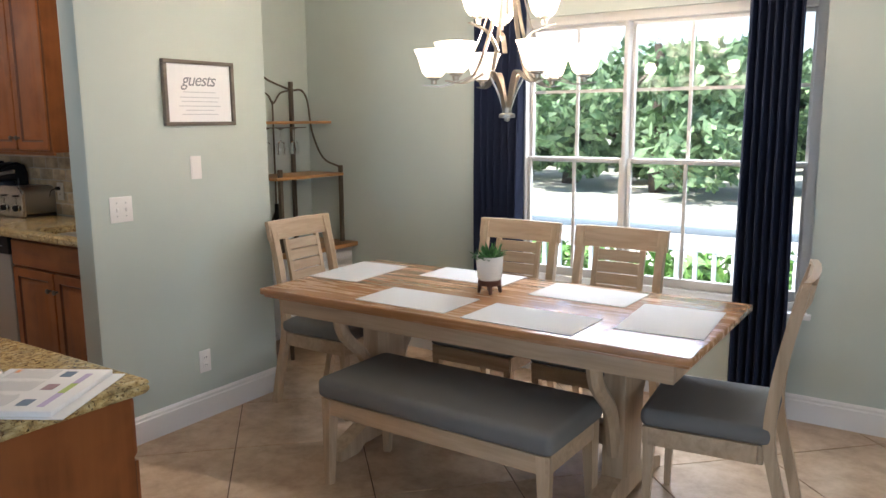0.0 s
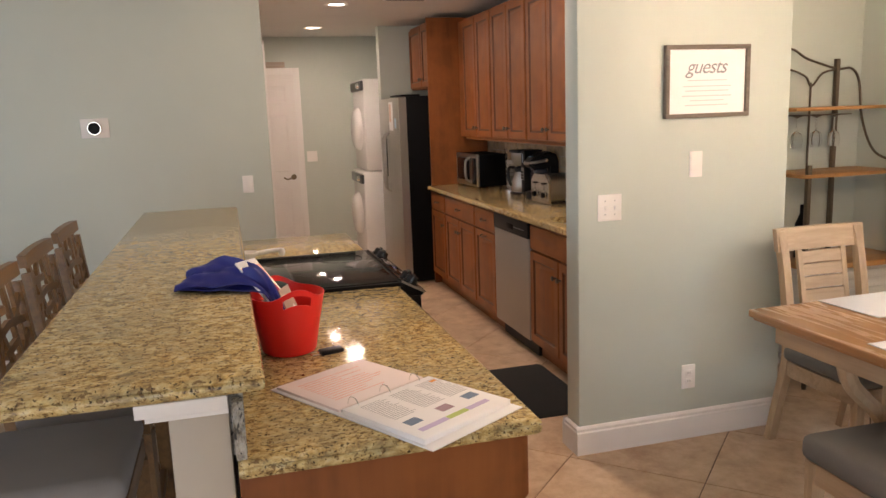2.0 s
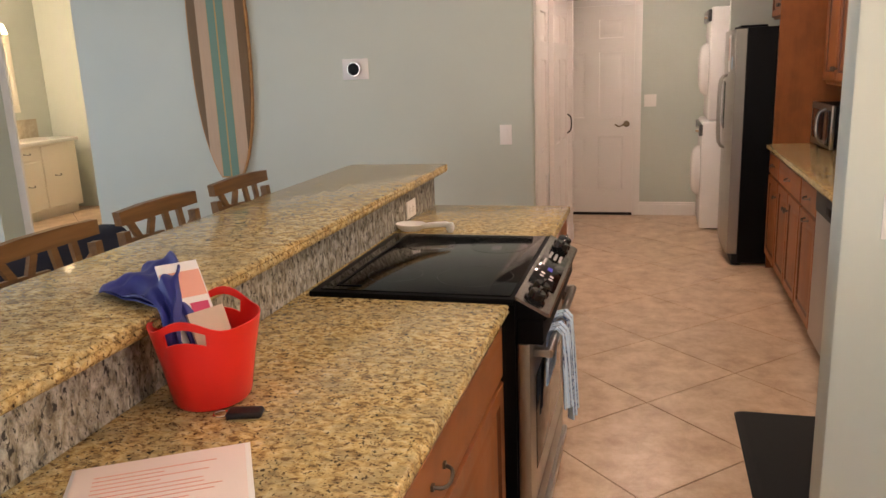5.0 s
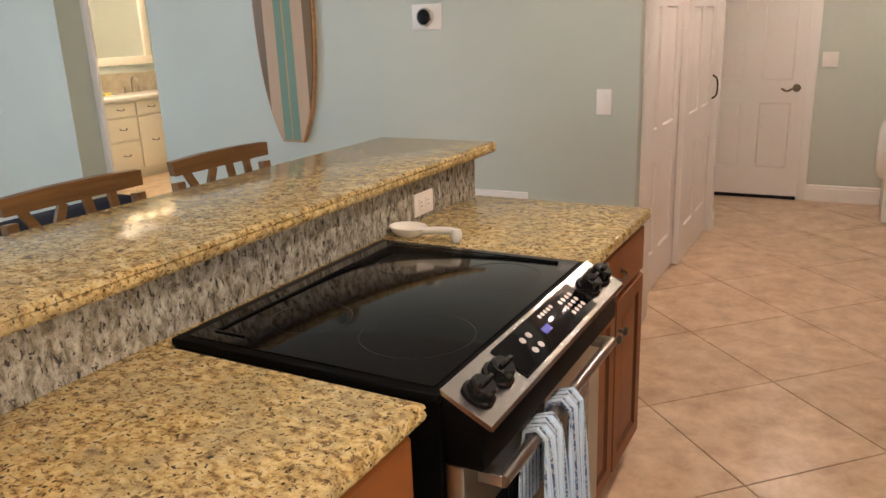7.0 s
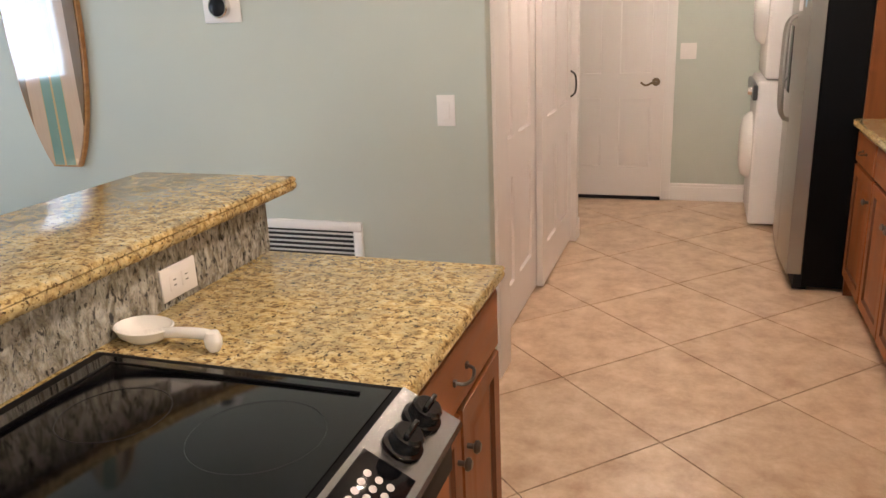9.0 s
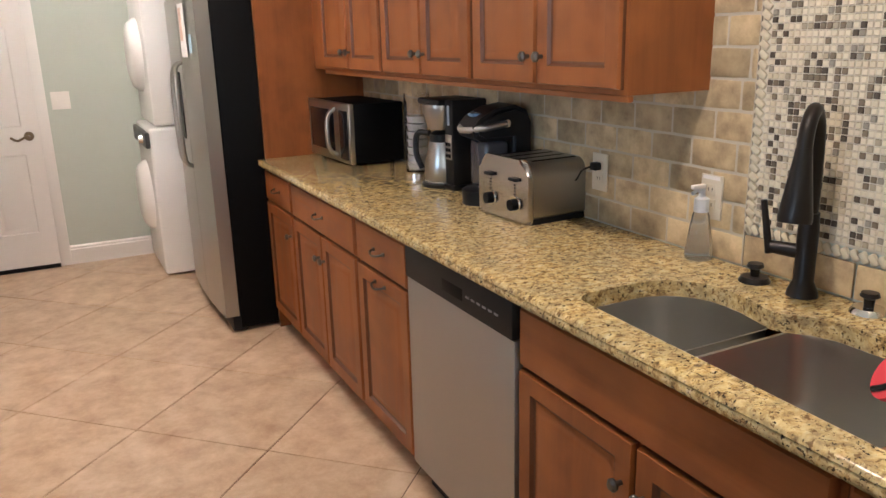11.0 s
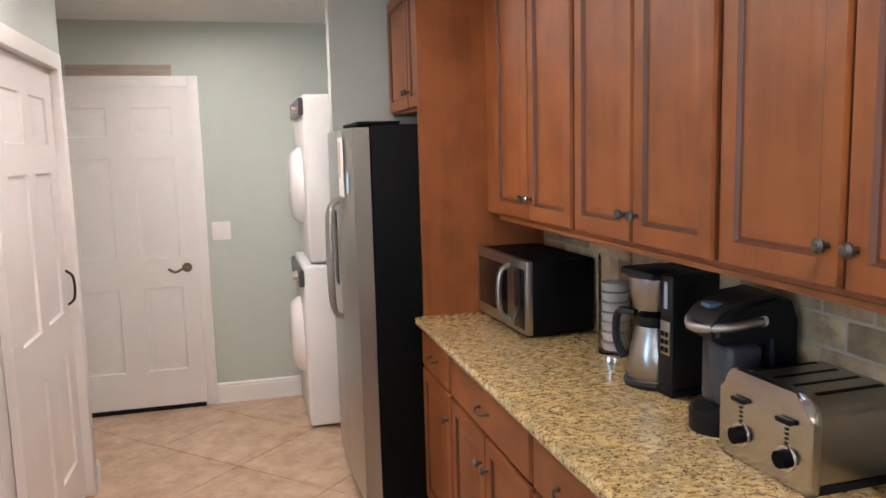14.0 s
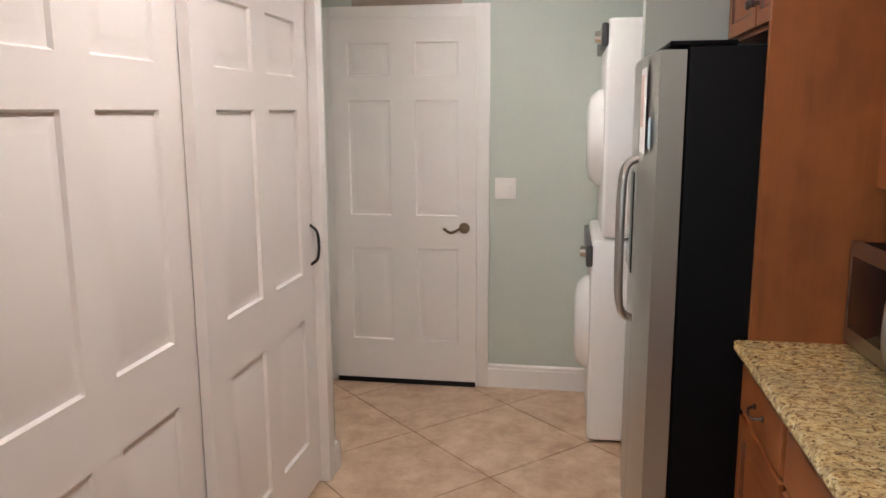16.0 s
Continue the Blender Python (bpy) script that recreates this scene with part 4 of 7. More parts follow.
def chair_parts(c):
    """A slat back dining chair; its back is on the +y side."""
    bm = box(bmnew(), -0.235, 0.235, -0.235, 0.215, 0.415, 0.485, 0.028, 3)
    part("seat", bm, GREY, c, "grey upholstered seat")
    bm = bmnew()
    for b in ((-0.22, 0.22, -0.225, -0.203), (-0.22, 0.22, 0.17, 0.19), (-0.225, -0.205, -0.203, 0.17), (0.205, 0.225, -0.203, 0.17)):
        box(bm, *b, 0.345, 0.414, 0.003)
    part("seat_frame", bm, OAKH, c)
    for s in (-1, 1):
        bm = bmnew()
        cyl(bm, (s * 0.20, -0.205, 0.0), (s * 0.205, -0.20, 0.4145), 0.017, 0.028, 4)
        part("leg", bm, OAK, c)
        bm = bmnew()
        prof = [(0.30, 0.0), (0.255, 0.20), (0.205, 0.42), (0.215, 0.62), (0.255, 0.85), (0.295, 0.99)]
        pts = curve([(0, y, z) for y, z in prof], 4)
        hw = 0.019
        prev = None
        for p in pts:
            x = s * 0.205
            ring = [bm.verts.new(q) for q in ((x - hw, p.y - 0.02, p.z), (x + hw, p.y - 0.02, p.z), (x + hw, p.y + 0.02, p.z), (x - hw, p.y + 0.02, p.z))]
            if prev:
                for i in range(4):
                    bm.faces.new((prev[i], prev[(i + 1) % 4], ring[(i + 1) % 4], ring[i]))
            else:
                bm.faces.new(ring[::-1])
            prev = ring
        bm.faces.new(prev)
        part("back_leg", bm, OAK, c)

    def yb(z):
        return 0.215 + (z - 0.62) * 0.195

    lean = math.atan(0.195)

    def bar(x0, x1, z0, z1, t, bow=0.0):
        bm = bmnew()
        n = 8
        prev = None
        for i in range(n + 1):
            u = i / n
            x = x0 + (x1 - x0) * u
            dy = bow * (1 - (2 * u - 1) ** 2)
            ring = [bm.verts.new(q) for q in ((x, yb(z0) + dy - t / 2, z0), (x, yb(z1) + dy - t / 2, z1), (x, yb(z1) + dy + t / 2, z1), (x, yb(z0) + dy + t / 2, z0))]
            if prev:
                for k in range(4):
                    bm.faces.new((prev[k], prev[(k + 1) % 4], ring[(k + 1) % 4], ring[k]))
            else:
                bm.faces.new(ring[::-1])
            prev = ring
        bm.faces.new(prev)
        return bm
    part("top_rail", bar(-0.235, 0.235, 0.90, 1.0, 0.026, 0.02), OAKH, c)
    part("lower_rail", bar(-0.187, 0.187, 0.565, 0.60, 0.022, 0.012), OAKH, c)
    for s in (-1, 1):
        part("stile", bar(min(s * 0.105, s * 0.13), max(s * 0.105, s * 0.13), 0.60, 0.90, 0.018, 0.0), OAK, c)
    for i in range(5):
        z = 0.612 + i * 0.057
        part("slat", bar(-0.1045, 0.1045, z, z + 0.051, 0.014, 0.006), OAKH, c)


ch = thing("dining_chair", "bleached oak slat back dining chair with grey seat", "chair", (-2.72, 3.93, 0), 0, "chairs round the table")
chair_parts(ch)
copy_thing(ch, pose(-2.165, 3.93, 0))
c1 = copy_thing(ch, pose(-3.54, 3.70, 0, 0, 0, 90))
c1["label"] = "bleached oak slat back dining chair at the end of the table"
c2 = copy_thing(ch, pose(-1.51, 3.52, 0, 0, 0, -84))
c2["label"] = "bleached oak dining chair drawn out at the table end"

be = thing("bench", "long bench with grey velvet cushion and oak legs", "bench", (-2.425, 3.115, 0), -1)
be.matrix_basis = be.matrix_basis @ Matrix.Diagonal((1.07, 1.06, 1, 1))
part("cushion", box(bmnew(), -0.51, 0.51, -0.215, 0.215, 0.385, 0.475, 0.03, 3), GREY, be, "grey velvet bench cushion")
bm = bmnew()
for b in ((-0.49, 0.49, -0.20, -0.178), (-0.49, 0.49, 0.178, 0.20), (-0.49, -0.468, -0.178, 0.178), (0.468, 0.49, -0.178, 0.178)):
    box(bm, *b, 0.315, 0.3848, 0.003)
part("apron", bm, OAKH, be)
for sx in (-1, 1):
    for sy in (-1, 1):
        part("leg", cyl(bmnew(), (sx * 0.478, sy * 0.185, 0), (sx * 0.468, sy * 0.178, 0.3846), 0.02, 0.034, 4), OAK, be)


def placemat(cx, cy, w, d, rz, label="pale woven placemat on the dining table"):
    p = thing("placemat", label, "placemat", (cx, cy, 0.7685), rz, "placemats")
    bm = box(bmnew(), -w / 2, w / 2, -d / 2, d / 2, 0, 0.0025)
    part("mat", bm, MATW, p)


MATW = mat("woven_placemat", (0.56, 0.54, 0.52), 0.85)
t = Tree(MATW)
wv = t.node("ShaderNodeTexWave", Scale=120.0, Distortion=1.5)
t.t.links.new(t.tc.outputs["Object"], wv.inputs["Vector"])
t.color(t.ramp(wv.outputs[0], [(0.2, (0.56, 0.53, 0.50)), (0.8, (0.72, 0.69, 0.66))]))
t.bump(wv.outputs[0], 0.4, 0.001)
for a in ((-2.70, 3.25, 0.455, 0.28, 0), (-2.145, 3.225, 0.47, 0.28, -1), (-3.31, 3.60, 0.29, 0.44, 2), (-2.755, 3.79, 0.47, 0.25, 0), (-2.12, 3.72, 0.44, 0.28, -1), (-1.68, 3.48, 0.32, 0.43, 4)):
    placemat(*a)

pl = thing("potted_plant", "small green succulent in a white pot on dark wood stand", "plant", (-2.51, 3.535, 0.7685))
part("stand", lathe(bmnew(), [(0.0, 0.035), (0.05, 0.035), (0.052, 0.045), (0.052, 0.058), (0.0, 0.058)], 20), mat("dark_walnut", (0.10, 0.035, 0.02), 0.4), pl, "dark walnut plant stand")
for a in range(4):
    x, y = 0.042 * math.cos(a * math.pi / 2 + 0.6), 0.042 * math.sin(a * math.pi / 2 + 0.6)
    part("stand_foot", cyl(bmnew(), (x * 1.15, y * 1.15, 0), (x, y, 0.0345), 0.007, 0.01, 8), bpy.data.materials["dark_walnut"], pl)
part("pot", lathe(bmnew(), [(0.0, 0.059), (0.046, 0.059), (0.054, 0.07), (0.06, 0.14), (0.061, 0.165), (0.056, 0.165), (0.054, 0.15), (0.0, 0.148)], 28), PORC, pl, "white ceramic pot")
LEAF = tile_mat("succulent_green", (0.03, 0.12, 0.03), (0.06, 0.20, 0.05), (0.12, 0.30, 0.10), 0.5, 0.6, True)


def leaf_blade(bm, base, out, up, length, width):
    """A pointed folded leaf from base."""
    d = (Vector(out) + Vector(up)).normalized()
    s = d.cross(Vector((0, 0, 1))).normalized() if abs(d.z) < 0.98 else Vector((1, 0, 0))
    b = Vector(base)
    m = b + d * length * 0.5 + Vector((0, 0, -width * 0.3))
    v = [bm.verts.new(p) for p in (b, b + d * length * 0.45 + s * width / 2, m, b + d * length * 0.45 - s * width / 2, b + d * length)]
    bm.faces.new((v[0], v[1], v[2]))
    bm.faces.new((v[0], v[2], v[3]))
    bm.faces.new((v[1], v[4], v[2]))
    bm.faces.new((v[2], v[4], v[3]))


bm = bmnew()
rnd = random.Random(3)
for i in range(90):
    a = rnd.random() * 6.283
    e = 0.15 + rnd.random() * 1.2
    r = rnd.random() * 0.035
    leaf_blade(bm, (r * math.cos(a), r * math.sin(a), 0.15), (math.cos(a) * math.cos(e), math.sin(a) * math.cos(e), 0), (0, 0, math.sin(e)), 0.05 + rnd.random() * 0.035, 0.02)
part("leaves", bm, LEAF, pl, "pointed green leaves", kind="stuff", smooth=False)

# ---- chandelier ----
cn = thing("chandelier", "two tier brushed nickel chandelier with lit frosted glass bowls", "chandelier", (-2.42, 3.52, 0))
part("stem", tube(bmnew(), [(0, 0, 1.95), (0, 0, CEIL - 0.02)], 0.008, 10), NICKEL, cn)
part("canopy", lathe(bmnew(), [(0.0, CEIL - 0.001), (0.065, CEIL - 0.001), (0.06, CEIL - 0.02), (0.02, CEIL - 0.04), (0.0, CEIL - 0.04)], 24), NICKEL, cn)
part("finial", lathe(bmnew(), [(0.0, 1.515), (0.012, 1.52), (0.012, 1.53), (0.034, 1.533), (0.034, 1.546), (0.02, 1.552), (0.02, 1.60), (0.0, 1.60)], 20), NICKEL, cn)
GL = [(0.018, 0.0), (0.034, 0.004), (0.05, 0.022), (0.060, 0.055), (0.070, 0.088), (0.084, 0.115), (0.081, 0.116), (0.066, 0.088), (0.056, 0.055), (0.045, 0.026), (0.018, 0.006)]


def strap(pts, w=0.02, t=0.005):
    """A flat bent metal strap."""
    bm = bmnew()
    ps = curve(pts, 6)
    c = Vector((0, 0, 0))
    prev = None
    for i, p in enumerate(ps):
        d = (ps[min(i + 1, len(ps) - 1)] - ps[max(i - 1, 0)]).normalized()
        rad = Vector((ps[-1].x, ps[-1].y, 0)).normalized()
        s = Vector((-rad.y, rad.x, 0))
        n = d.cross(s).normalized()
        ring = [bm.verts.new(p + s * a * w / 2 + n * b * t / 2) for a, b in ((-1, -1), (1, -1), (1, 1), (-1, 1))]
        if prev:
            for k in range(4):
                bm.faces.new((prev[k], prev[(k + 1) % 4], ring[(k + 1) % 4], ring[k]))
        else:
            bm.faces.new(ring[::-1])
        prev = ring
    bm.faces.new(prev)
    return bm


for tier, (n, R, zc, a0) in enumerate(((6, 0.315, 1.70, 20), (3, 0.155, 1.93, 10))):
    for i in range(n):
        a = radians(a0 + 360 * i / n)
        ux, uy = math.cos(a), math.sin(a)

        def P(r, z):
            return (ux * r, uy * r, z)
        if tier == 0:
            ar = part("arm", strap([P(0.012, 1.56), P(0.05, 1.66), P(0.10, 1.72), P(0.20, 1.685), P(0.28, 1.665), P(R + 0.05, 1.672)]), NICKEL, cn)
            part("upper_strap", strap([P(0.27, 1.668), P(0.19, 1.72), P(0.10, 1.90), P(0.05, 2.10), P(0.02, 2.28)], 0.016), NICKEL, cn)
        else:
            ar = part("arm", strap([P(0.05, 1.80), P(0.09, 1.86), P(0.13, 1.885), P(R + 0.045, 1.905)]), NICKEL, cn)
        part("cup", lathe(bmnew(), [(0.0, -0.028), (0.012, -0.026), (0.014, -0.008), (0.027, -0.003), (0.028, 0.004), (0.0, 0.004)], 16, (ux * R, uy * R, zc)), NICKEL, ar)
        part("bowl", lathe(bmnew(), GL, 24, (ux * R, uy * R, zc + 0.002)), GLOBE, ar, "lit frosted glass bowl")
        if i % 2 == 0:
            lamp("chandelier_bulb", "POINT", 6.5, (1.0, 0.80, 0.60), (-2.42 + ux * R, 3.52 + uy * R, zc + 0.17), size=0.04)

# ---- rack in the recess ----
rk = thing("bakers_rack", "bronze iron rack with amber wood shelves and white base", "shelf rack", (-4.50, 4.40, 0))
H = (-0.20, 0.19)
part("centre_post", box(bmnew(), -0.195, -0.17, 0.13, 0.155, 0.64, 1.79, 0.003), IRON, rk)
part("side_post", box(bmnew(), 0.10, 0.125, 0.285, 0.31, 0.64, 1.22, 0.003), IRON, rk)
part("side_post", box(bmnew(), 0.10, 0.125, -0.29, -0.265, 0.64, 1.22, 0.003), IRON, rk)
part("crest", tube(bmnew(), curve([(-0.18, -0.32, 1.62), (-0.18, -0.20, 1.84), (-0.18, -0.06, 1.79), (-0.18, 0.14, 1.735), (-0.18, 0.24, 1.735), (-0.18, 0.30, 1.66), (-0.15, 0.305, 1.45), (-0.05, 0.30, 1.27), (0.10, 0.298, 1.21)], 6), 0.007, 8), IRON, rk)
part("scroll", tube(bmnew(), curve([(-0.18, -0.32, 1.60), (-0.18, -0.22, 1.73), (-0.18, -0.08, 1.70), (-0.18, -0.03, 1.64), (-0.18, 0.04, 1.71), (-0.18, 0.14, 1.732)], 6), 0.006, 8), IRON, rk)
part("rod", tube(bmnew(), [(-0.18, -0.035, 1.66), (-0.18, -0.04, 0.64)], 0.006, 8), IRON, rk)
part("upper_shelf", box(bmnew(), -0.19, 0.05, -0.32, 0.29, 1.505, 1.523, 0.003), RACKW, rk)
part("middle_shelf", box(bmnew(), -0.19, 0.13, -0.32, 0.31, 1.150, 1.170, 0.003), RACKW, rk)
part("worktop", box(bmnew(), -0.20, 0.22, -0.34, 0.34, 0.66, 0.69, 0.005), RACKW, rk)
part("base", box(bmnew(), -0.19, 0.18, -0.32, 0.32, 0.16, 0.659, 0.003), WHITE, rk, "white panelled base")
bm = bmnew()
for i in range(9):
    box(bm, 0.181, 0.190, -0.30, 0.30, 0.20 + i * 0.05, 0.235 + i * 0.05, 0.002)
part("louvres", bm, WHITE, rk, "white louvred front")
part("bottom_shelf", box(bmnew(), -0.20, 0.24, -0.34, 0.34, 0.13, 0.159, 0.003), WHITE, rk)
for x in (-0.19, 0.20):
    for y in (-0.32, 0.32):
        part("foot", cyl(bmnew(), (x, y, 0), (x, y, 0.129), 0.012, 0.016, 8), IRON, rk)
part("glass_rail", box(bmnew(), -0.12, 0.03, -0.26, 0.06, 1.478, 1.484), IRON, rk)
for i, y in enumerate((-0.22, -0.09, 0.03)):
    w = thing("wine_glass", "clear stem glass hanging under the rack shelf", "glass", (-4.56, 4.40 + y, 1.305), 0, "hanging glasses")
    part("bowl", lathe(bmnew(), [(0.028, 0.0), (0.034, 0.04), (0.026, 0.075), (0.004, 0.09), (0.003, 0.16), (0.03, 0.172), (0.03, 0.1735), (0.0, 0.1735)], 20), GLASS, w)
bo = thing("bottle", "dark bottle standing on the rack worktop", "bottle", (-4.52, 4.21, 0.69))
part("body", lathe(bmnew(), [(0.0, 0.0), (0.036, 0.0), (0.037, 0.19), (0.014, 0.25), (0.013, 0.30), (0.0, 0.30)], 20), BLACK, bo)

# ---- wall plates and pictures ----


def onwall(name, label, cat, x, y, z, face):
    """A thing on a wall: its local -y looks out of the wall. face: 'E' or 'S' or 'N'."""
    rz = {"E": 90, "S": 0, "N": 180}[face]
    return thing(name, label, cat, (x, y, z), rz)


def plate(p, w=0.072, h=0.117):
    part("plate", box(bmnew(), -w / 2, w / 2, -0.006, 0, -h / 2, h / 2, 0.0025), PLATE, p)


def outlet(p, n=2, mt=None):
    for s in (-1, 1)[:n]:
        r = part("socket", box(bmnew(), -0.017, 0.017, -0.0085, -0.006, s * 0.020 - 0.014, s * 0.020 + 0.014, 0.001), mt or PLATE, p)
        bm = bmnew()
        for dx in (-0.006, 0.006):
            box(bm, dx - 0.001, dx + 0.001, -0.0092, -0.0086, s * 0.020 - 0.004, s * 0.020 + 0.005)
        part("slots", bm, DARK, r)


p = onwall("light_switch", "white double toggle switch plate", "light switch", XG, 2.73, 1.132, "E")
plate(p, 0.115)
for x in (-0.023, 0.023):
    part("toggle", box(bmnew(), x - 0.005, x + 0.005, -0.016, -0.006, -0.010, 0.008, 0.002), PLATE, p)
    bm = bmnew()
    for z in (-0.03, 0.03):
        lathe(bm, [(0.0, 0.0005), (0.003, 0.0)], 8, m=pose(x, -0.0062, z, 90))
    part("screws", bm, INK, p)
p = onwall("wall_box", "small off-white cover plate below the picture", "wall plate", XG, 3.158, 1.30, "E")
plate(p, 0.065, 0.115)
part("cover", box(bmnew(), -0.026, 0.026, -0.009, -0.006, -0.05, 0.05, 0.002), PLATE, p)
p = onwall("wall_outlet", "white double wall outlet near the baseboard", "wall outlet", XG, 3.142, 0.303, "E")
plate(p)
outlet(p)
p = onwall("light_switch", "white rocker switch beside the kitchen opening", "light switch", XT, 1.262, 1.135, "E")
plate(p)
part("rocker", box(bmnew(), -0.016, 0.016, -0.010, -0.006, -0.033, 0.033, 0.002), PLATE, p)
p = onwall("light_switch", "white double switch plate in the hall", "light switch", XFAR, 2.067, 1.136, "E")
plate(p, 0.115)
for x in (-0.023, 0.023):
    part("toggle", box(bmnew(), x - 0.005, x + 0.005, -0.016, -0.006, -0.010, 0.008, 0.002), PLATE, p)
p = onwall("thermostat", "round black thermostat on a white plate", "thermostat", XT, 0.337, 1.548, "E")
part("plate", box(bmnew(), -0.085, 0.085, -0.010, 0, -0.062, 0.062, 0.005), PLATE, p)
part("ring", lathe(bmnew(), [(0.0, 0.03), (0.040, 0.03), (0.044, 0.026), (0.043, 0.0)], 32, m=pose(0, -0.010, 0, 90)), CHROME, p)
part("dial", lathe(bmnew(), [(0.0, 0.004), (0.030, 0.003), (0.037, 0.0)], 32, m=pose(0, -0.0402, 0, 90)), mat("matt_black_dial", (0.005, 0.005, 0.006), 0.35, Specular_IOR_Level=0.15), p, "black glass dial")
p = onwall("wall_outlet", "white double outlet set sideways in the granite upstand", "wall outlet", -4.885, 1.1255, 0.968, "N")
p.matrix_basis = pose(-4.885, 1.1255, 0.968, 0, 0, 180) @ pose(0, 0, 0, 0, 90, 0)
plate(p)
outlet(p)
BEIGE = mat("almond_plastic", (0.62, 0.54, 0.42), 0.4)
for x, lab in ((-5.765, "almond wall outlet with a black plug"), (-5.31, "almond wall outlet with a small white label")):
    p = onwall("wall_outlet", lab, "wall outlet", x, YN - 0.0135, 1.075, "S")
    part("plate", box(bmnew(), -0.036, 0.036, -0.006, 0, -0.058, 0.058, 0.0025), BEIGE, p)
    outlet(p, 2, BEIGE)
    if x < -5.6:
        part("plug", box(bmnew(), -0.014, 0.014, -0.035, -0.009, 0.008, 0.032, 0.004), BLACKM, p, "black plug")
        part("cord", tube(bmnew(), curve([(-0.005, -0.033, 0.02), (-0.03, -0.05, 0.005), (-0.07, -0.04, -0.03), (-0.10, -0.035, -0.04)], 5), 0.003, 6), BLACKM, p, "black toaster cord")
    else:
        part("label_strip", box(bmnew(), -0.028, 0.028, -0.0075, -0.006, 0.046, 0.056), PLATE, p, "white label strip")

p = onwall("return_air_grille", "white framed return air grille low on the wall", "air vent", XT, 0.615, 0.445, "E")
bm = bmnew()
for b in ((-0.265, 0.265, 0.195, 0.235), (-0.265, 0.265, -0.235, -0.195), (-0.265, -0.225, -0.195, 0.195), (0.225, 0.265, -0.195, 0.195)):
    box(bm, b[0], b[1], -0.018, 0, b[2], b[3], 0.004)
part("frame", bm, WHITE, p)
part("shade_backing", box(bmnew(), -0.224, 0.224, -0.004, -0.001, -0.194, 0.194), DARK, p)
for i in range(19):
    part("slat", box(bmnew(), -0.223, 0.223, -0.007, -0.0055, -0.006, 0.006, m=pose(0, -0.003, -0.185 + i * 0.0205, 35)), WHITE, p)

pf = onwall("framed_picture", "framed guest notice in a weathered grey wood frame", "picture", XG, 3.20, 1.662, "E")
FRAME = wood("weathered_frame_wood", (0.10, 0.075, 0.055), (0.19, 0.155, 0.12), 0.6, axis=0)
bm = bmnew()
W2, H2, f = 0.212, 0.157, 0.019
for b in ((-W2, W2, H2 - f, H2), (-W2, W2, -H2, -H2 + f), (-W2, -W2 + f, -H2 + f, H2 - f), (W2 - f, W2, -H2 + f, H2 - f)):
    box(bm, b[0], b[1], -0.026, 0, b[2], b[3], 0.003)
part("frame", bm, FRAME, pf)
part("print", box(bmnew(), -W2 + f, W2 - f, -0.012, -0.004, -H2 + f, H2 - f), PAPER, pf, "white printed sheet")


def words(text, size, parent, m, material, label, shear=0.0, spacing=1.0):
    cu = bpy.data.curves.new("lettering", "FONT")
    cu.body, cu.size, cu.align_x, cu.align_y, cu.shear, cu.space_character = text, size, "CENTER", "CENTER", shear, spacing
    cu.extrude = 0.0004
    cu.materials.append(material)
    ob = new("lettering", cu)
    ob.parent, ob.matrix_basis = parent, m
    return tagged(ob, label)


words("guests", 0.088, pf, pose(-0.005, -0.0126, 0.062, 90), INK, "grey script word guests", 0.35, 0.92)
for i, (w, z) in enumerate(((0.20, 0.005), (0.24, -0.02), (0.22, -0.04), (0.25, -0.062), (0.17, -0.082), (0.22, -0.102))):
    part("text_line", box(bmnew(), -w / 2, w / 2, -0.0132, -0.0125, z - 0.002, z + 0.002), mat("pale_ink", (0.55, 0.54, 0.56), 0.7) if i == 0 else bpy.data.materials["pale_ink"], pf)

# surfboard
sb = onwall("surfboard", "glossy striped surfboard hung upright on the wall", "surfboard", XT, -0.57, 0.885, "E")
BOARD = mat("striped_lacquer", (0.5, 0.4, 0.3), 0.08, Coat_Weight=0.8, Coat_Roughness=0.03)
t = Tree(BOARD)
sx = t.node("ShaderNodeSeparateXYZ")
t.t.links.new(t.tc.outputs["Object"], sx.inputs[0])
u = t.math("ADD", t.math("MULTIPLY", sx.outputs[0], 2.5), 0.5)
cr, br, te, go = (0.56, 0.40, 0.29), (0.15, 0.09, 0.05), (0.13, 0.29, 0.25), (0.50, 0.34, 0.15)
stripes = t.ramp(u, [(0.0, br), (0.15, cr), (0.345, go), (0.355, te), (0.488, go), (0.512, te), (0.645, go), (0.655, cr), (0.85, br)], True)
t.color(t.mix(t.math("MULTIPLY", t.noise(t.scaled((30, 30, 1.5)), 4, 4), 0.35), stripes, (0.25, 0.16, 0.10)))
N = 90
pts = []
Lb = 1.85
for i in range(N + 1):
    v = i / N
    hw = 0.212 * (max(0.0, 1 - abs(2 * v - 0.94) ** 2.6 / 1.04)) ** 0.62
    pts.append((max(hw, 0.0), v * Lb))
pts = [p for p in pts if p[0] > 0.003]
outl = [(x, z) for x, z in pts] + [(-x, z) for x, z in reversed(pts)]
RT = Matrix(((1, 0, 0, 0), (0, 0, -1, 0), (0, 1, 0, 0), (0, 0, 0, 1)))
part("deck", prism(bmnew(), [(x * 0.955, z * 0.99 + 0.009) for x, z in outl], 0.012, 0.034, RT), BOARD, sb, "striped teal cream and brown deck")
part("rail", prism(bmnew(), outl, 0.006, 0.029, RT), RACKW, sb, "amber wood rail")

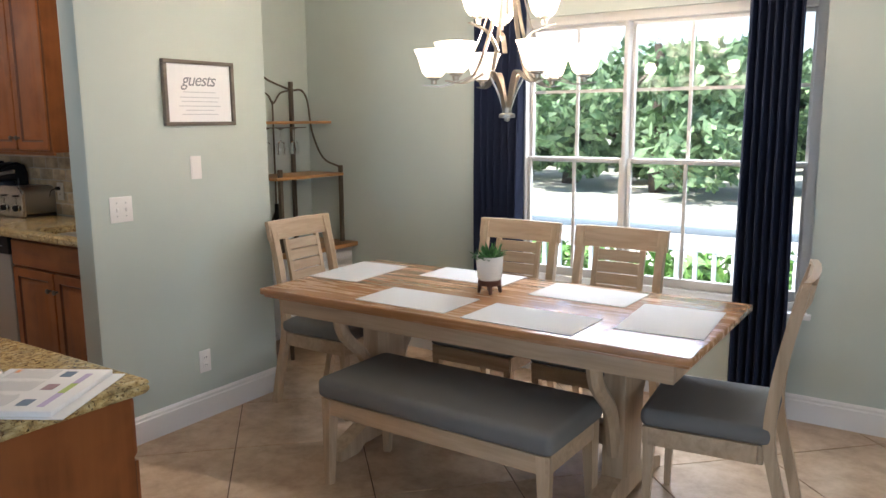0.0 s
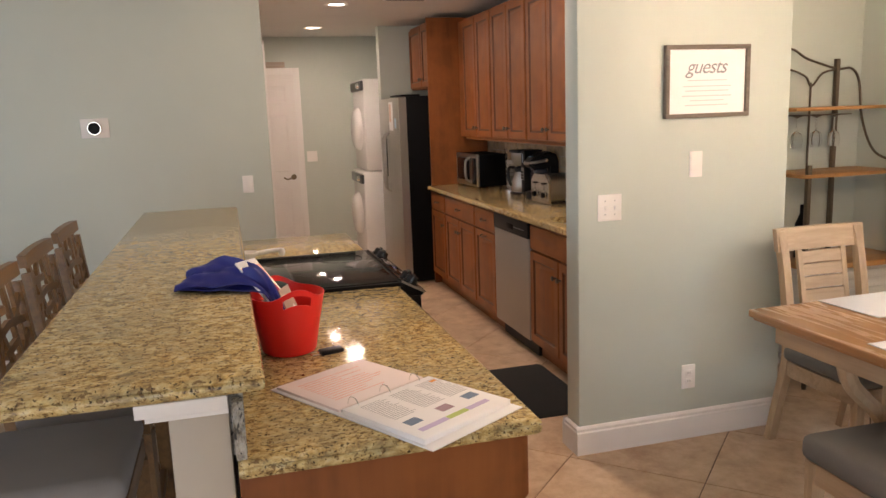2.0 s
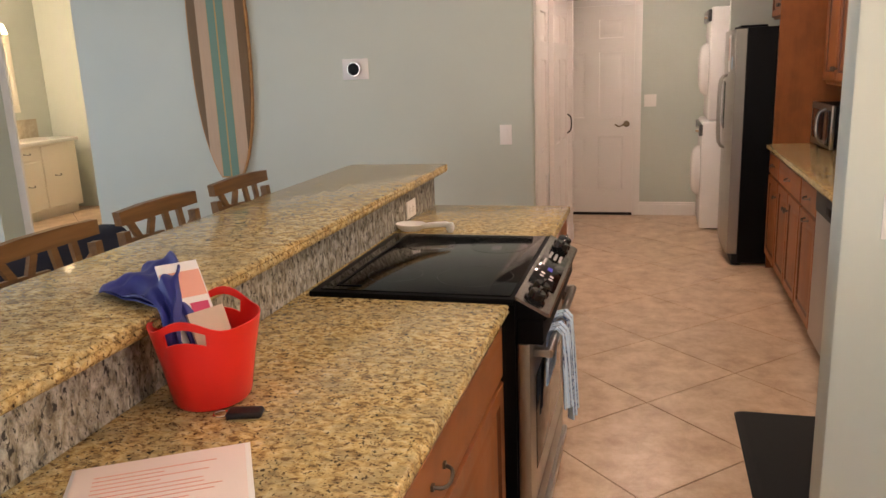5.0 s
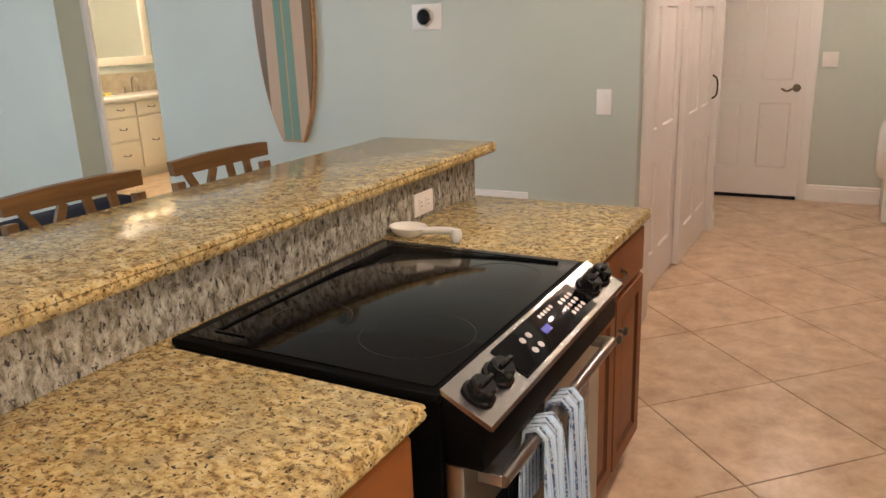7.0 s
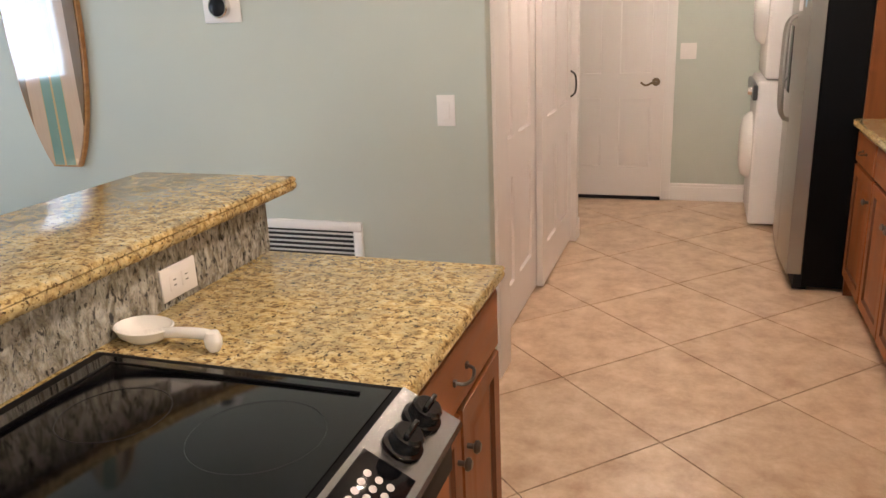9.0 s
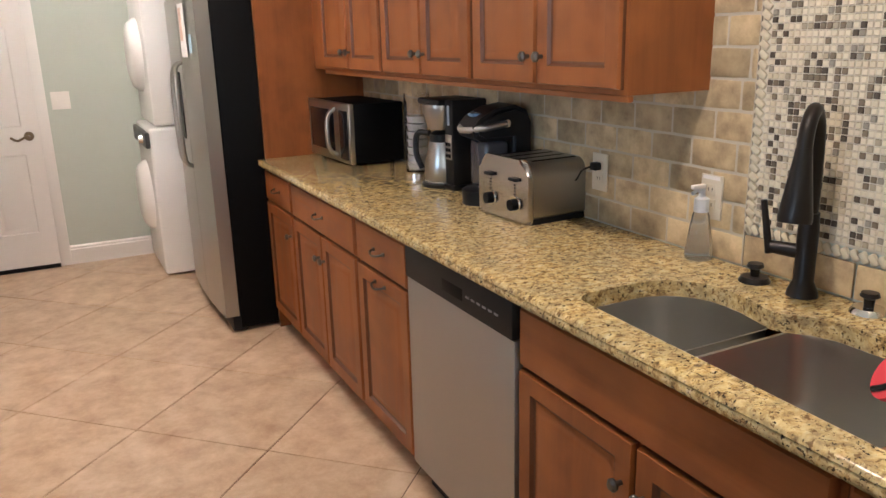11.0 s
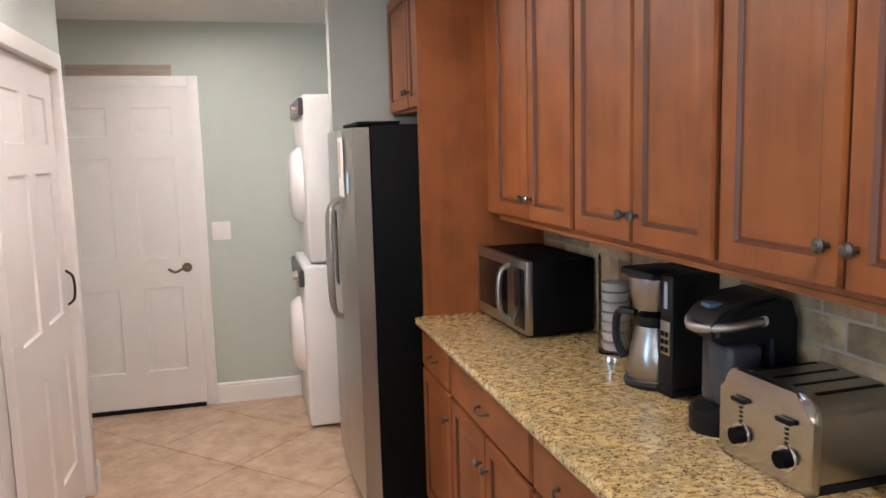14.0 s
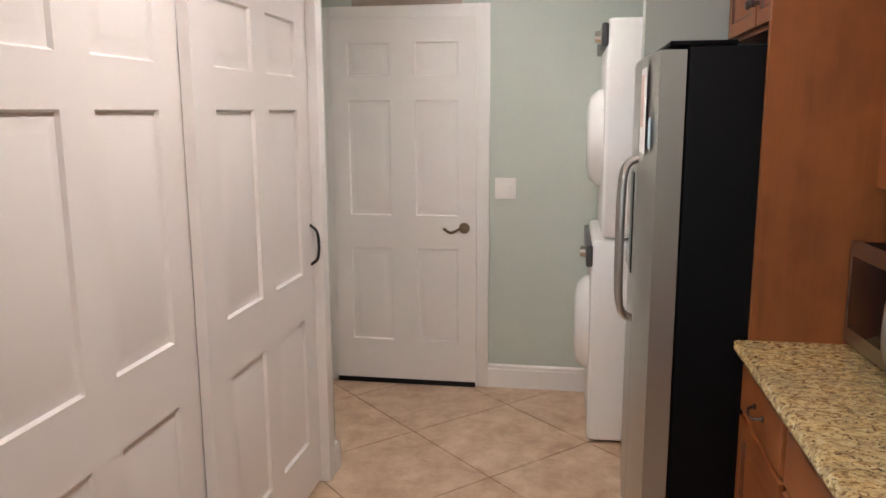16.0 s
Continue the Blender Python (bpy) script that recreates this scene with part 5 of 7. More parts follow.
# ceiling fittings
for x, y in ((-7.25, 2.07), (-8.86, 2.06)):
    d = thing("downlight", "round recessed downlight, lit", "ceiling light", (x, y, KCEIL), 0, "kitchen downlights")
    part("trim_ring", lathe(bmnew(), [(0.066, -0.002), (0.088, -0.008), (0.092, -0.003), (0.092, 0.0)], 28), WHITE, d)
    part("lens", lathe(bmnew(), [(0.0, -0.0015), (0.064, -0.0015), (0.066, 0.0)], 28), CANLIT, d, "glowing lens")
d = thing("ceiling_vent", "white slatted ceiling vent", "air vent", (-6.92, 2.56, KCEIL))
part("frame", box(bmnew(), -0.09, 0.09, -0.17, 0.17, -0.008, 0, 0.003), WHITE, d)
for i in range(7):
    part("slat", box(bmnew(), -0.065 + i * 0.02, -0.053 + i * 0.02, -0.15, 0.15, -0.011, -0.0082), mat("vent_grey", (0.3, 0.29, 0.28), 0.6) if i == 0 else bpy.data.materials["vent_grey"], d)
sg = thing("wooden_sign", "weathered pale wood sign board resting on the door casing", "sign", (XFAR + 0.004, 1.53, 2.111))
part("board", box(bmnew(), 0, 0.018, -0.30, 0.30, 0, 0.065, 0.002), wood("driftwood", (0.30, 0.23, 0.18), (0.45, 0.37, 0.31), 0.8, axis=1), sg)

# ---- things on the back worktop ----
mw = thing("microwave", "stainless microwave oven with black sides on the worktop", "microwave", (-7.485, 3.318, 0.9155), 2)
part("body", box(bmnew(), -0.262, 0.262, -0.115, 0.135, 0.012, 0.285, 0.004), BLACK, mw, "black microwave case")
part("front", box(bmnew(), -0.266, 0.266, -0.14, -0.1152, 0.010, 0.288, 0.004), STEEL, mw, "stainless front")
part("window", box(bmnew(), -0.240, 0.075, -0.1425, -0.140, 0.055, 0.25, 0.002), BLACKG, mw, "dark oven window")
part("keypad", box(bmnew(), 0.145, 0.245, -0.1425, -0.140, 0.03, 0.255, 0.002), BLACKG, mw, "black keypad")
part("handle", tube(bmnew(), curve([(0.10, -0.14, 0.04), (0.10, -0.178, 0.07), (0.10, -0.188, 0.15), (0.10, -0.178, 0.23), (0.10, -0.14, 0.26)], 5), 0.011, 10), STEEL, mw, "curved steel handle")
bm = bmnew()
for x in (-0.2, 0.2):
    for y in (-0.1, 0.1):
        cyl(bm, (x, y, 0), (x, y, 0.0118), 0.012, n=10)
part("feet", bm, BLACKM, mw)

cy = thing("pod_holder", "clear cylinder of white pods beside the coffee maker", "container", (-6.95, 3.405, 0.9155))
part("cylinder", lathe(bmnew(), [(0.0, 0.004), (0.056, 0.004), (0.056, 0.34), (0.053, 0.34), (0.053, 0.008), (0.0, 0.008)], 28), GLASS, cy)
part("base_ring", lathe(bmnew(), [(0.0, 0.0), (0.065, 0.0), (0.065, 0.004), (0.0, 0.004)], 24), CHROME, cy)
bm = bmnew()
for i in range(7):
    lathe(bm, [(0.0, 0.0), (0.04, 0.0), (0.048, 0.028), (0.0, 0.030)], 16, (0, 0, 0.012 + i * 0.034))
part("pods", bm, mat("pod_white", (0.6, 0.58, 0.55), 0.5), cy)

cf = thing("coffee_maker", "stainless and black drip coffee maker with thermal carafe", "coffee maker", (-6.605, 3.368, 0.9155), 4)
part("base", box(lathe(bmnew(), [(0.0, 0.0), (0.088, 0.0), (0.090, 0.012), (0.084, 0.020), (0.0, 0.020)], 32, (0, -0.015, 0)), 0.03, 0.150, -0.06, 0.095, 0, 0.0195, 0.004), BLACKM, cf)
part("warming_plate", lathe(bmnew(), [(0.0, 0.0202), (0.078, 0.0202), (0.078, 0.0225), (0.0, 0.0225)], 32, (0, -0.015, 0)), CHROME, cf)
part("tower", box(bmnew(), 0.090, 0.150, -0.062, 0.095, 0.0205, 0.345, 0.008), BLACKM, cf, "black water tower")
part("back", box(bmnew(), -0.07, 0.0895, 0.060, 0.095, 0.0205, 0.345, 0.008), BLACKM, cf, "black back housing")
part("brew_head", box(bmnew(), -0.078, 0.0895, -0.085, 0.0595, 0.322, 0.345, 0.008), BLACKM, cf)
part("filter_cone", lathe(bmnew(), [(0.0, 0.225), (0.058, 0.225), (0.078, 0.29), (0.078, 0.3215), (0.0, 0.3215)], 28, (0, -0.015, 0)), STEEL, cf, "brushed steel filter basket")
ca = part("carafe", lathe(bmnew(), [(0.0, 0.0228), (0.072, 0.0228), (0.078, 0.035), (0.073, 0.10), (0.054, 0.175), (0.0, 0.175)], 32, (0, -0.015, 0)), STEEL, cf, "steel thermal carafe")
part("lid", lathe(bmnew(), [(0.052, 0.1755), (0.054, 0.205), (0.03, 0.218), (0.0, 0.218)], 28, (0, -0.015, 0)), BLACKM, ca)
part("handle", tube(bmnew(), curve([(-0.045, -0.05, 0.205), (-0.10, -0.075, 0.20), (-0.108, -0.078, 0.12), (-0.085, -0.065, 0.06)], 5), 0.012, 8), BLACKM, ca, "black carafe handle")
cq = part("control_strip", box(bmnew(), 0.098, 0.142, -0.0645, -0.0622, 0.12, 0.215, 0.001), STEEL, cf, "silver button panel")
for r in range(3):
    for q in range(2):
        part("button", box(bmnew(), 0.1025 + q * 0.019, 0.117 + q * 0.019, -0.067, -0.0647, 0.128 + r * 0.022, 0.142 + r * 0.022, 0.001), BLACK, cq)
# Pale blue colour stands for the lit display at the tower's top.
part("painted_display", box(bmnew(), 0.112, 0.128, -0.0635, -0.0622, 0.25, 0.325, 0.001), mat("display_glow_colour", (0.35, 0.40, 0.48), 0.2), cf, "pale display, its glow put into the colour")

ke = thing("pod_coffee_machine", "black single cup coffee machine with silver handle", "coffee maker", (-6.218, 3.367, 0.9155), -6)
part("drip_tray", lathe(bmnew(), [(0.0, 0.0), (0.066, 0.0), (0.068, 0.05), (0.060, 0.056), (0.0, 0.056)], 28, (0.0, -0.062, 0)), BLACKM, ke)
part("column", box(bmnew(), -0.070, 0.070, -0.075, 0.02, 0.0565, 0.225, 0.018, 3), mat("smoked_blue_plastic", (0.035, 0.040, 0.055), 0.22), ke, "smoked front column")
bm = bmnew()
prism(bm, [(-0.085, 0.225), (-0.115, 0.24), (-0.118, 0.275), (-0.09, 0.305), (-0.03, 0.335), (0.04, 0.345), (0.085, 0.325), (0.102, 0.28), (0.104, 0.02), (0.095, 0.0), (0.022, 0.0), (0.022, 0.225)], -0.082, 0.082, Matrix(((0, 0, 1, 0), (1, 0, 0, 0), (0, 1, 0, 0), (0, 0, 0, 1))))
bmesh.ops.bevel(bm, geom=[e for e in bm.edges if abs(e.verts[0].co.x - e.verts[1].co.x) < 1e-6], offset=0.016, segments=3, affect="EDGES")
part("housing", bm, BLACKM, ke, "rounded black housing")
part("handle", tube(bmnew(), curve([(-0.088, 0.0, 0.285), (-0.078, -0.09, 0.272), (0.0, -0.130, 0.262), (0.078, -0.09, 0.272), (0.088, 0.0, 0.285)], 6), 0.0115, 10), SATIN, ke, "curved silver handle")
for sx in (-1, 1):
    part("handle_pivot", lathe(bmnew(), [(0.0, 0.008), (0.014, 0.007), (0.016, 0.0)], 16, m=pose(sx * 0.0825, 0.0, 0.285, 0, sx * 90)), CHROME, ke, "chrome pivot cap")
part("brew_button", box(bmnew(), -0.022, 0.022, -0.10, -0.06, 0.306, 0.318, 0.004), mat("blue_tinted_button", (0.10, 0.16, 0.26), 0.2), ke, "blue tinted top button")

to = thing("toaster", "brushed steel four slice toaster with black knobs", "toaster", (-5.972, 3.362, 0.9155), 2)
bm = facing(Matrix(((1, 0, 0, 0), (0, 0, -1, 0), (0, 1, 0, 0), (0, 0, 0, 1))), prism(bmnew(), rounded(-0.133, 0.133, 0.018, 0.195, (0.01, 0.01, 0.045, 0.045)), -0.115, 0.1044))
part("shell", bm, STEEL, to)
bm = prism(bmnew(), rounded(-0.142, 0.142, 0.004, 0.203, (0.012, 0.012, 0.05, 0.05)), 0.1045, 0.124)
bmesh.ops.bevel(bm, geom=[e for e in bm.edges if e.verts[0].co.z > 0.12 and e.verts[1].co.z > 0.12], offset=0.012, segments=4, affect="EDGES")
part("chrome_end", facing(Matrix(((1, 0, 0, 0), (0, 0, -1, 0), (0, 1, 0, 0), (0, 0, 0, 1))), bm), mat("polished_steel", (0.50, 0.48, 0.46), 0.22, 1.0), to, "polished rounded front")
# Black bars on the uncut shell stand for the shade inside the slots.
for x in (-0.09, -0.03, 0.03, 0.09):
    part("slot_shade", box(bmnew(), x - 0.007, x + 0.007, -0.075, 0.095, 0.1925, 0.1955), BLACK, to)
for x in (-0.07, 0.07):
    k = part("knob", lathe(bmnew(), [(0.0, 0.02), (0.018, 0.02), (0.020, 0.0)], 20, m=pose(x, -0.1242, 0.06, 90)), BLACK, to, "black browning knob")
    part("ring", lathe(bmnew(), [(0.020, 0.003), (0.027, 0.003), (0.028, 0.0)], 24, m=pose(x, -0.1242, 0.06, 90)), CHROME, k)
    part("lever", box(bmnew(), x - 0.022, x + 0.022, -0.137, -0.1242, 0.135, 0.146, 0.003), BLACKM, to, "black lever")
    bm = bmnew()
    for i in range(4):
        box(bm, x - 0.004, x + 0.004, -0.1258, -0.1242, 0.09 + i * 0.01, 0.095 + i * 0.01)
    part("settings", bm, BLACKM, to)
part("foot_band", box(bmnew(), -0.13, 0.13, -0.10, 0.11, 0, 0.0175), BLACKM, to)

# ---- sink fittings ----
fa = thing("faucet", "oil rubbed bronze pull down kitchen faucet", "faucet", (-4.975, 3.412, 0.9155), 25)
part("base", lathe(bmnew(), [(0.0, 0.0), (0.034, 0.0), (0.032, 0.012), (0.024, 0.03), (0.022, 0.035), (0.022, 0.15), (0.020, 0.19), (0.0, 0.19)], 24), BRONZE, fa)
part("neck", tube(bmnew(), curve([(0, 0, 0.15), (0, 0.004, 0.28), (0, -0.01, 0.375), (0, -0.055, 0.415), (0, -0.10, 0.385), (0, -0.115, 0.33)], 6), 0.0155, 14), BRONZE, fa)
part("spray_head", lathe(bmnew(), [(0.0, 0.0), (0.033, 0.0), (0.034, 0.012), (0.026, 0.07), (0.019, 0.125), (0.016, 0.15), (0.0, 0.15)], 24, m=pose(0, -0.135, 0.195, -8)), BRONZE, fa)
bm = cyl(bmnew(), (-0.02, 0, 0.10), (-0.075, -0.01, 0.105), 0.017, 0.014, 14)
cyl(bm, (-0.075, -0.012, 0.09), (-0.095, -0.012, 0.21), 0.009, 0.007, 10)
part("lever", bm, BRONZE, fa)
for x, y, lab, mt in ((-5.10, 3.405, "bronze soap pump cap beside the faucet", BRONZE), (-4.832, 3.435, "chrome and black hole cover beside the faucet", CHROME)):
    c = thing("soap_pump" if mt is BRONZE else "hole_cover", lab, "sink fitting", (x, y, 0.9155))
    part("flange", lathe(bmnew(), [(0.0, 0.012), (0.030, 0.012), (0.036, 0.004), (0.037, 0.0)], 24), mt, c)
    part("button", lathe(bmnew(), [(0.0, 0.045), (0.017, 0.044), (0.02, 0.036), (0.011, 0.03), (0.010, 0.0125), (0.0, 0.0125)], 20), BRONZE, c)
so = thing("soap_bottle", "clear foaming soap bottle with white pump", "soap dispenser", (-5.31, 3.435, 0.9155))
part("bottle", lathe(bmnew(), [(0.0, 0.0), (0.034, 0.0), (0.036, 0.01), (0.030, 0.06), (0.022, 0.115), (0.018, 0.125), (0.0, 0.125)], 24), mat("clear_soap_plastic", (0.85, 0.87, 0.9), 0.08, Transmission_Weight=0.95, IOR=1.4), so)
part("pump", tube(lathe(bmnew(), [(0.0, 0.185), (0.008, 0.185), (0.009, 0.165), (0.019, 0.16), (0.019, 0.1255), (0.0, 0.1255)], 20), [(0, 0, 0.178), (0, -0.02, 0.182), (0, -0.034, 0.176)], 0.005, 8), mat("frosted_pump", (0.74, 0.76, 0.80), 0.3, Transmission_Weight=0.5), so, "frosted pump top")
part("nozzle", box(bmnew(), -0.006, 0.006, -0.035, 0.008, 0.186, 0.197, 0.002), PLATE, so)
sc = thing("dish_scrubber", "round red and cream dish scrubber on the sink rim", "sponge", (-4.655, 3.275, 0.868))
part("sponge", lathe(bmnew(), [(0.0, 0.0), (0.04, 0.0), (0.045, 0.01), (0.045, 0.022), (0.0, 0.028)], 24, m=pose(0, 0, 0.0, 62, 0, -35)), mat("coral_sponge", (0.75, 0.06, 0.08), 0.8), sc)
part("grip", tube(bmnew(), curve([(-0.03, -0.025, -0.02), (0.0, -0.035, 0.0), (0.03, -0.01, 0.03)], 5), 0.006, 8), BLACKM, sc)

# ---- peninsula clutter ----
bk = thing("red_basket", "red plastic basket with cut handles, holding brochures", "basket", (-3.118, 1.262, 0.9155), 12)
bk.matrix_basis = bk.matrix_basis @ Matrix.Diagonal((1.08, 1.08, 1.03, 1))
bm = bmnew()
n = 48
prof = [(0.0, 0.004), (0.070, 0.004), (0.074, 0.010), (0.086, 0.08), (0.104, 0.165)]
rings = []
for k, (r, z) in enumerate(prof):
    ring = []
    for i in range(n):
        a = 2 * math.pi * i / n
        zz = z + (0.028 * max(0.0, math.cos(2 * a)) ** 2 if k == 4 else 0)
        ring.append(bm.verts.new((r * 1.06 * math.cos(a), r * 0.95 * math.sin(a), zz)) if r > 0 else None)
    rings.append(ring)
ctr = bm.verts.new((0, 0, 0.004))
for i in range(n):
    bm.faces.new((ctr, rings[1][i], rings[1][(i + 1) % n]))
holes = {i % n for c0 in (0, 24) for i in range(c0 - 3, c0 + 3)}
mid = []
top2 = []
for i in range(n):
    lo, hi = rings[3][i].co, rings[4][i].co
    mid.append(bm.verts.new(lo.lerp(hi, 0.62)))
    top2.append(bm.verts.new(lo.lerp(hi, 0.86)))
seq = [rings[1], rings[2], rings[3], mid, top2, rings[4]]
for q, (a, b) in enumerate(zip(seq, seq[1:])):
    for i in range(n):
        if q == 3 and i in holes:
            continue
        bm.faces.new((a[i], a[(i + 1) % n], b[(i + 1) % n], b[i]))
bmesh.ops.recalc_face_normals(bm, faces=bm.faces)
bmesh.ops.solidify(bm, geom=bm.faces[:], thickness=0.003)
part("shell", bm, RED, bk)


def cloth(bm, pts_a, pts_b, wav, seed, nu=14, nv=16):
    """A wavy sheet between two curves."""
    A, B = curve(pts_a, 6), curve(pts_b, 6)
    k = min(len(A), len(B))
    rnd = random.Random(seed)
    p1, p2 = rnd.random() * 6, rnd.random() * 6
    grid = []
    for i in range(k):
        row = []
        for j in range(nv + 1):
            v = j / nv
            p = A[i].lerp(B[i], v)
            d = wav * (math.sin(v * 9 + p1 + i * 0.25) * 0.6 + math.sin(v * 17 + p2 - i * 0.3) * 0.3)
            d += wav * 0.9 * noise.noise(Vector((p.x * 22 + seed, p.y * 22, p.z * 9)))
            row.append(bm.verts.new(p + Vector((0, 0, 1)) * d + Vector((0.3, -0.2, 0)) * d))
        grid.append(row)
    for a, b in zip(grid, grid[1:]):
        for j in range(nv):
            bm.faces.new((a[j], a[j + 1], b[j + 1], b[j]))
    bmesh.ops.recalc_face_normals(bm, faces=bm.faces)
    bmesh.ops.solidify(bm, geom=bm.faces[:], thickness=0.004)
    return bm


bg = thing("blue_bag", "crumpled royal blue nylon bag resting on the bar and basket", "bag", (-3.165, 1.130, 1.099))
bg.matrix_basis = bg.matrix_basis @ Matrix.Diagonal((1.0, 1.0, 0.88, 1))
part("fold", cloth(bmnew(), [(-0.17, -0.13, 0.03), (-0.12, -0.05, 0.075), (-0.03, 0.03, 0.085), (0.06, 0.09, 0.05), (0.11, 0.12, -0.04), (0.12, 0.13, -0.09)], [(-0.02, -0.17, 0.012), (0.03, -0.08, 0.03), (0.06, 0.0, 0.03), (0.09, 0.06, 0.01), (0.12, 0.09, -0.04), (0.13, 0.10, -0.09)], 0.014, 1), BLUEB, bg)
part("under_fold", cloth(bmnew(), [(-0.18, -0.12, 0.012), (-0.13, -0.05, 0.02), (-0.05, 0.03, 0.02), (0.0, 0.085, 0.01), (0.03, 0.12, -0.05), (0.05, 0.14, -0.09)], [(-0.03, -0.17, 0.006), (0.01, -0.09, 0.008), (0.03, -0.02, 0.008), (0.06, 0.06, 0.0), (0.08, 0.11, -0.04), (0.09, 0.13, -0.09)], 0.006, 2), BLUEB, bg)
COL = {}
for nm, c in (("salmon_print", (0.80, 0.38, 0.30)), ("magenta_print", (0.60, 0.06, 0.16)), ("sky_print", (0.08, 0.25, 0.55)), ("sand_print", (0.55, 0.42, 0.34)), ("orange_print", (0.85, 0.30, 0.03)), ("lilac_print", (0.52, 0.42, 0.62)), ("lime_print", (0.42, 0.52, 0.12)), ("photo_print", (0.11, 0.17, 0.27)), ("mauve_print", (0.33, 0.20, 0.24)), ("pink_paper", (0.82, 0.70, 0.68))):
    COL[nm] = mat(nm, c, 0.5)
for i, (bx, by, bz, ax, ay, az, topc) in enumerate(((-3.085, 1.285, 1.005, -0.105, -0.125, 0.165, "salmon_print"), (-3.115, 1.295, 0.985, -0.02, -0.05, 0.14, "sand_print"), (-3.095, 1.25, 0.975, -0.05, -0.06, 0.12, "pink_paper"))):
    up = Vector((ax, ay, az)).normalized()
    side = Vector((0, 0, 1)).cross(up).normalized()
    lie = Matrix((side, up.cross(side), up)).transposed().to_4x4()
    b = thing("brochure", ("pink and white folded leaflet leaning over the basket rim", "sand coloured leaflet leaning in the basket", "pale pink leaflet leaning in the basket")[i], "leaflet", group="leaflets", m=Matrix.Translation((bx, by, bz)) @ lie)
    part("sheet", box(bmnew(), -0.042, 0.042, -0.0025, 0.0025, 0.0, (0.235, 0.12, 0.11)[i]), PAPER if i == 0 else COL[topc], b)
    if i == 0:
        for z0, z1, x0, x1, mt in ((0.15, 0.212, -0.04, 0.04, "salmon_print"), (0.10, 0.135, -0.036, 0.0, "magenta_print"), (0.095, 0.125, 0.004, 0.036, "sky_print"), (0.05, 0.085, -0.03, 0.025, "sky_print")):
            for s in (-1, 1):
                part("printed_block", box(bmnew(), x0, x1, s * 0.0027 - 0.0003, s * 0.0027 + 0.0003, z0, z1), COL[mt], b)

kf = thing("car_key", "black car key fob lying on the worktop", "key", (-3.05, 1.375, 0.9155), 105)
part("fob", box(bmnew(), -0.038, 0.03, -0.018, 0.018, 0, 0.014, 0.006, 3), BLACKM, kf)
part("ring", tube(bmnew(), [(-0.05 + 0.014 * math.cos(a), 0.014 * math.sin(a), 0.006) for a in (i * math.pi / 6 for i in range(12))], 0.0016, 6), CHROME, kf, "steel key ring")

# open ring binder: hinge line through its middle
bd = thing("ring_binder", "open white ring binder with printed house pages", "binder", (-2.639, 1.456, 0.9155), 31.2)
bd.matrix_basis = bd.matrix_basis @ Matrix.Diagonal((0.925, 0.93, 1, 1))
part("cover", box(bmnew(), -0.30, 0.295, -0.155, 0.155, 0, 0.003, 0.001), PAPER, bd, "white binder cover")
# The pink of these pages is reflected light put into the paper colour.
part("pink_page", box(bmnew(), -0.285, -0.03, -0.145, 0.145, 0.0032, 0.010, 0.001), COL["pink_paper"], bd, "page stack tinted pink for reflected light")
part("white_page", box(bmnew(), -0.012, 0.265, -0.148, 0.148, 0.0032, 0.016, 0.002), PAPER, bd, "white page stack")
part("spine_plate", box(bmnew(), -0.028, -0.014, -0.14, 0.14, 0.0032, 0.008, 0.001), CHROME, bd, "metal spine plate")
for y in (-0.105, 0.0, 0.105):
    part("ring", tube(bmnew(), [(-0.022 + 0.02 * math.cos(a), y, 0.01 + 0.02 * math.sin(a)) for a in (i * math.pi / 8 for i in range(-1, 10))], 0.0014, 6), CHROME, bd, "chrome binder ring")
bm = bmnew()
rnd = random.Random(8)
for c0 in (-0.115, -0.02, 0.07):
    for i in range(15):
        w = 0.06 + rnd.random() * 0.018
        box(bm, 0.015 + i * 0.0085, 0.0175 + i * 0.0085, c0, c0 + w, 0.0162, 0.0166)
part("printed_text", bm, mat("print_grey", (0.42, 0.41, 0.43), 0.7), bd, kind="stuff")
bm = bmnew()
for i in range(12):
    w = 0.10 + rnd.random() * 0.12
    box(bm, -0.24 + i * 0.014, -0.2375 + i * 0.014, -0.11, -0.11 + w, 0.0102, 0.0106)
part("pink_printed_text", bm, COL["salmon_print"], bd, kind="stuff")
for x0, x1, y0, y1, mt, lab in ((0.16, 0.19, -0.115, -0.075, "photo_print", "small blue printed photo"), (0.16, 0.19, -0.01, 0.03, "mauve_print", "small round red print"), (0.155, 0.185, 0.085, 0.125, "photo_print", "small blue printed photo"), (0.02, 0.03, 0.115, 0.135, "orange_print", "orange marker stroke"),
                                (0.215, 0.232, -0.03, 0.035, "lime_print", "lime tab"), (0.215, 0.232, 0.037, 0.11, "lilac_print", "lilac tab"), (0.215, 0.232, -0.12, -0.032, "lilac_print", "lilac tab")):
    part("printed_block", box(bmnew(), x0, x1, y0, y1, 0.0162, 0.0168), COL[mt], bd, lab)

spn = thing("spoon_rest", "white porcelain spoon rest on the worktop", "spoon rest", (-4.695, 1.185, 0.9155), 84)
bm = bmnew()
rings = []
for r, z in ((0.0, 0.006), (0.035, 0.008), (0.052, 0.022), (0.057, 0.030), (0.060, 0.028), (0.052, 0.012), (0.035, 0.0), (0.0, 0.0)):
    rings.append([bm.verts.new((r * 1.05 * math.cos(a), r * 0.8 * math.sin(a), z)) for a in (2 * math.pi * i / 28 for i in range(28))] if r else [bm.verts.new((0, 0, z))])
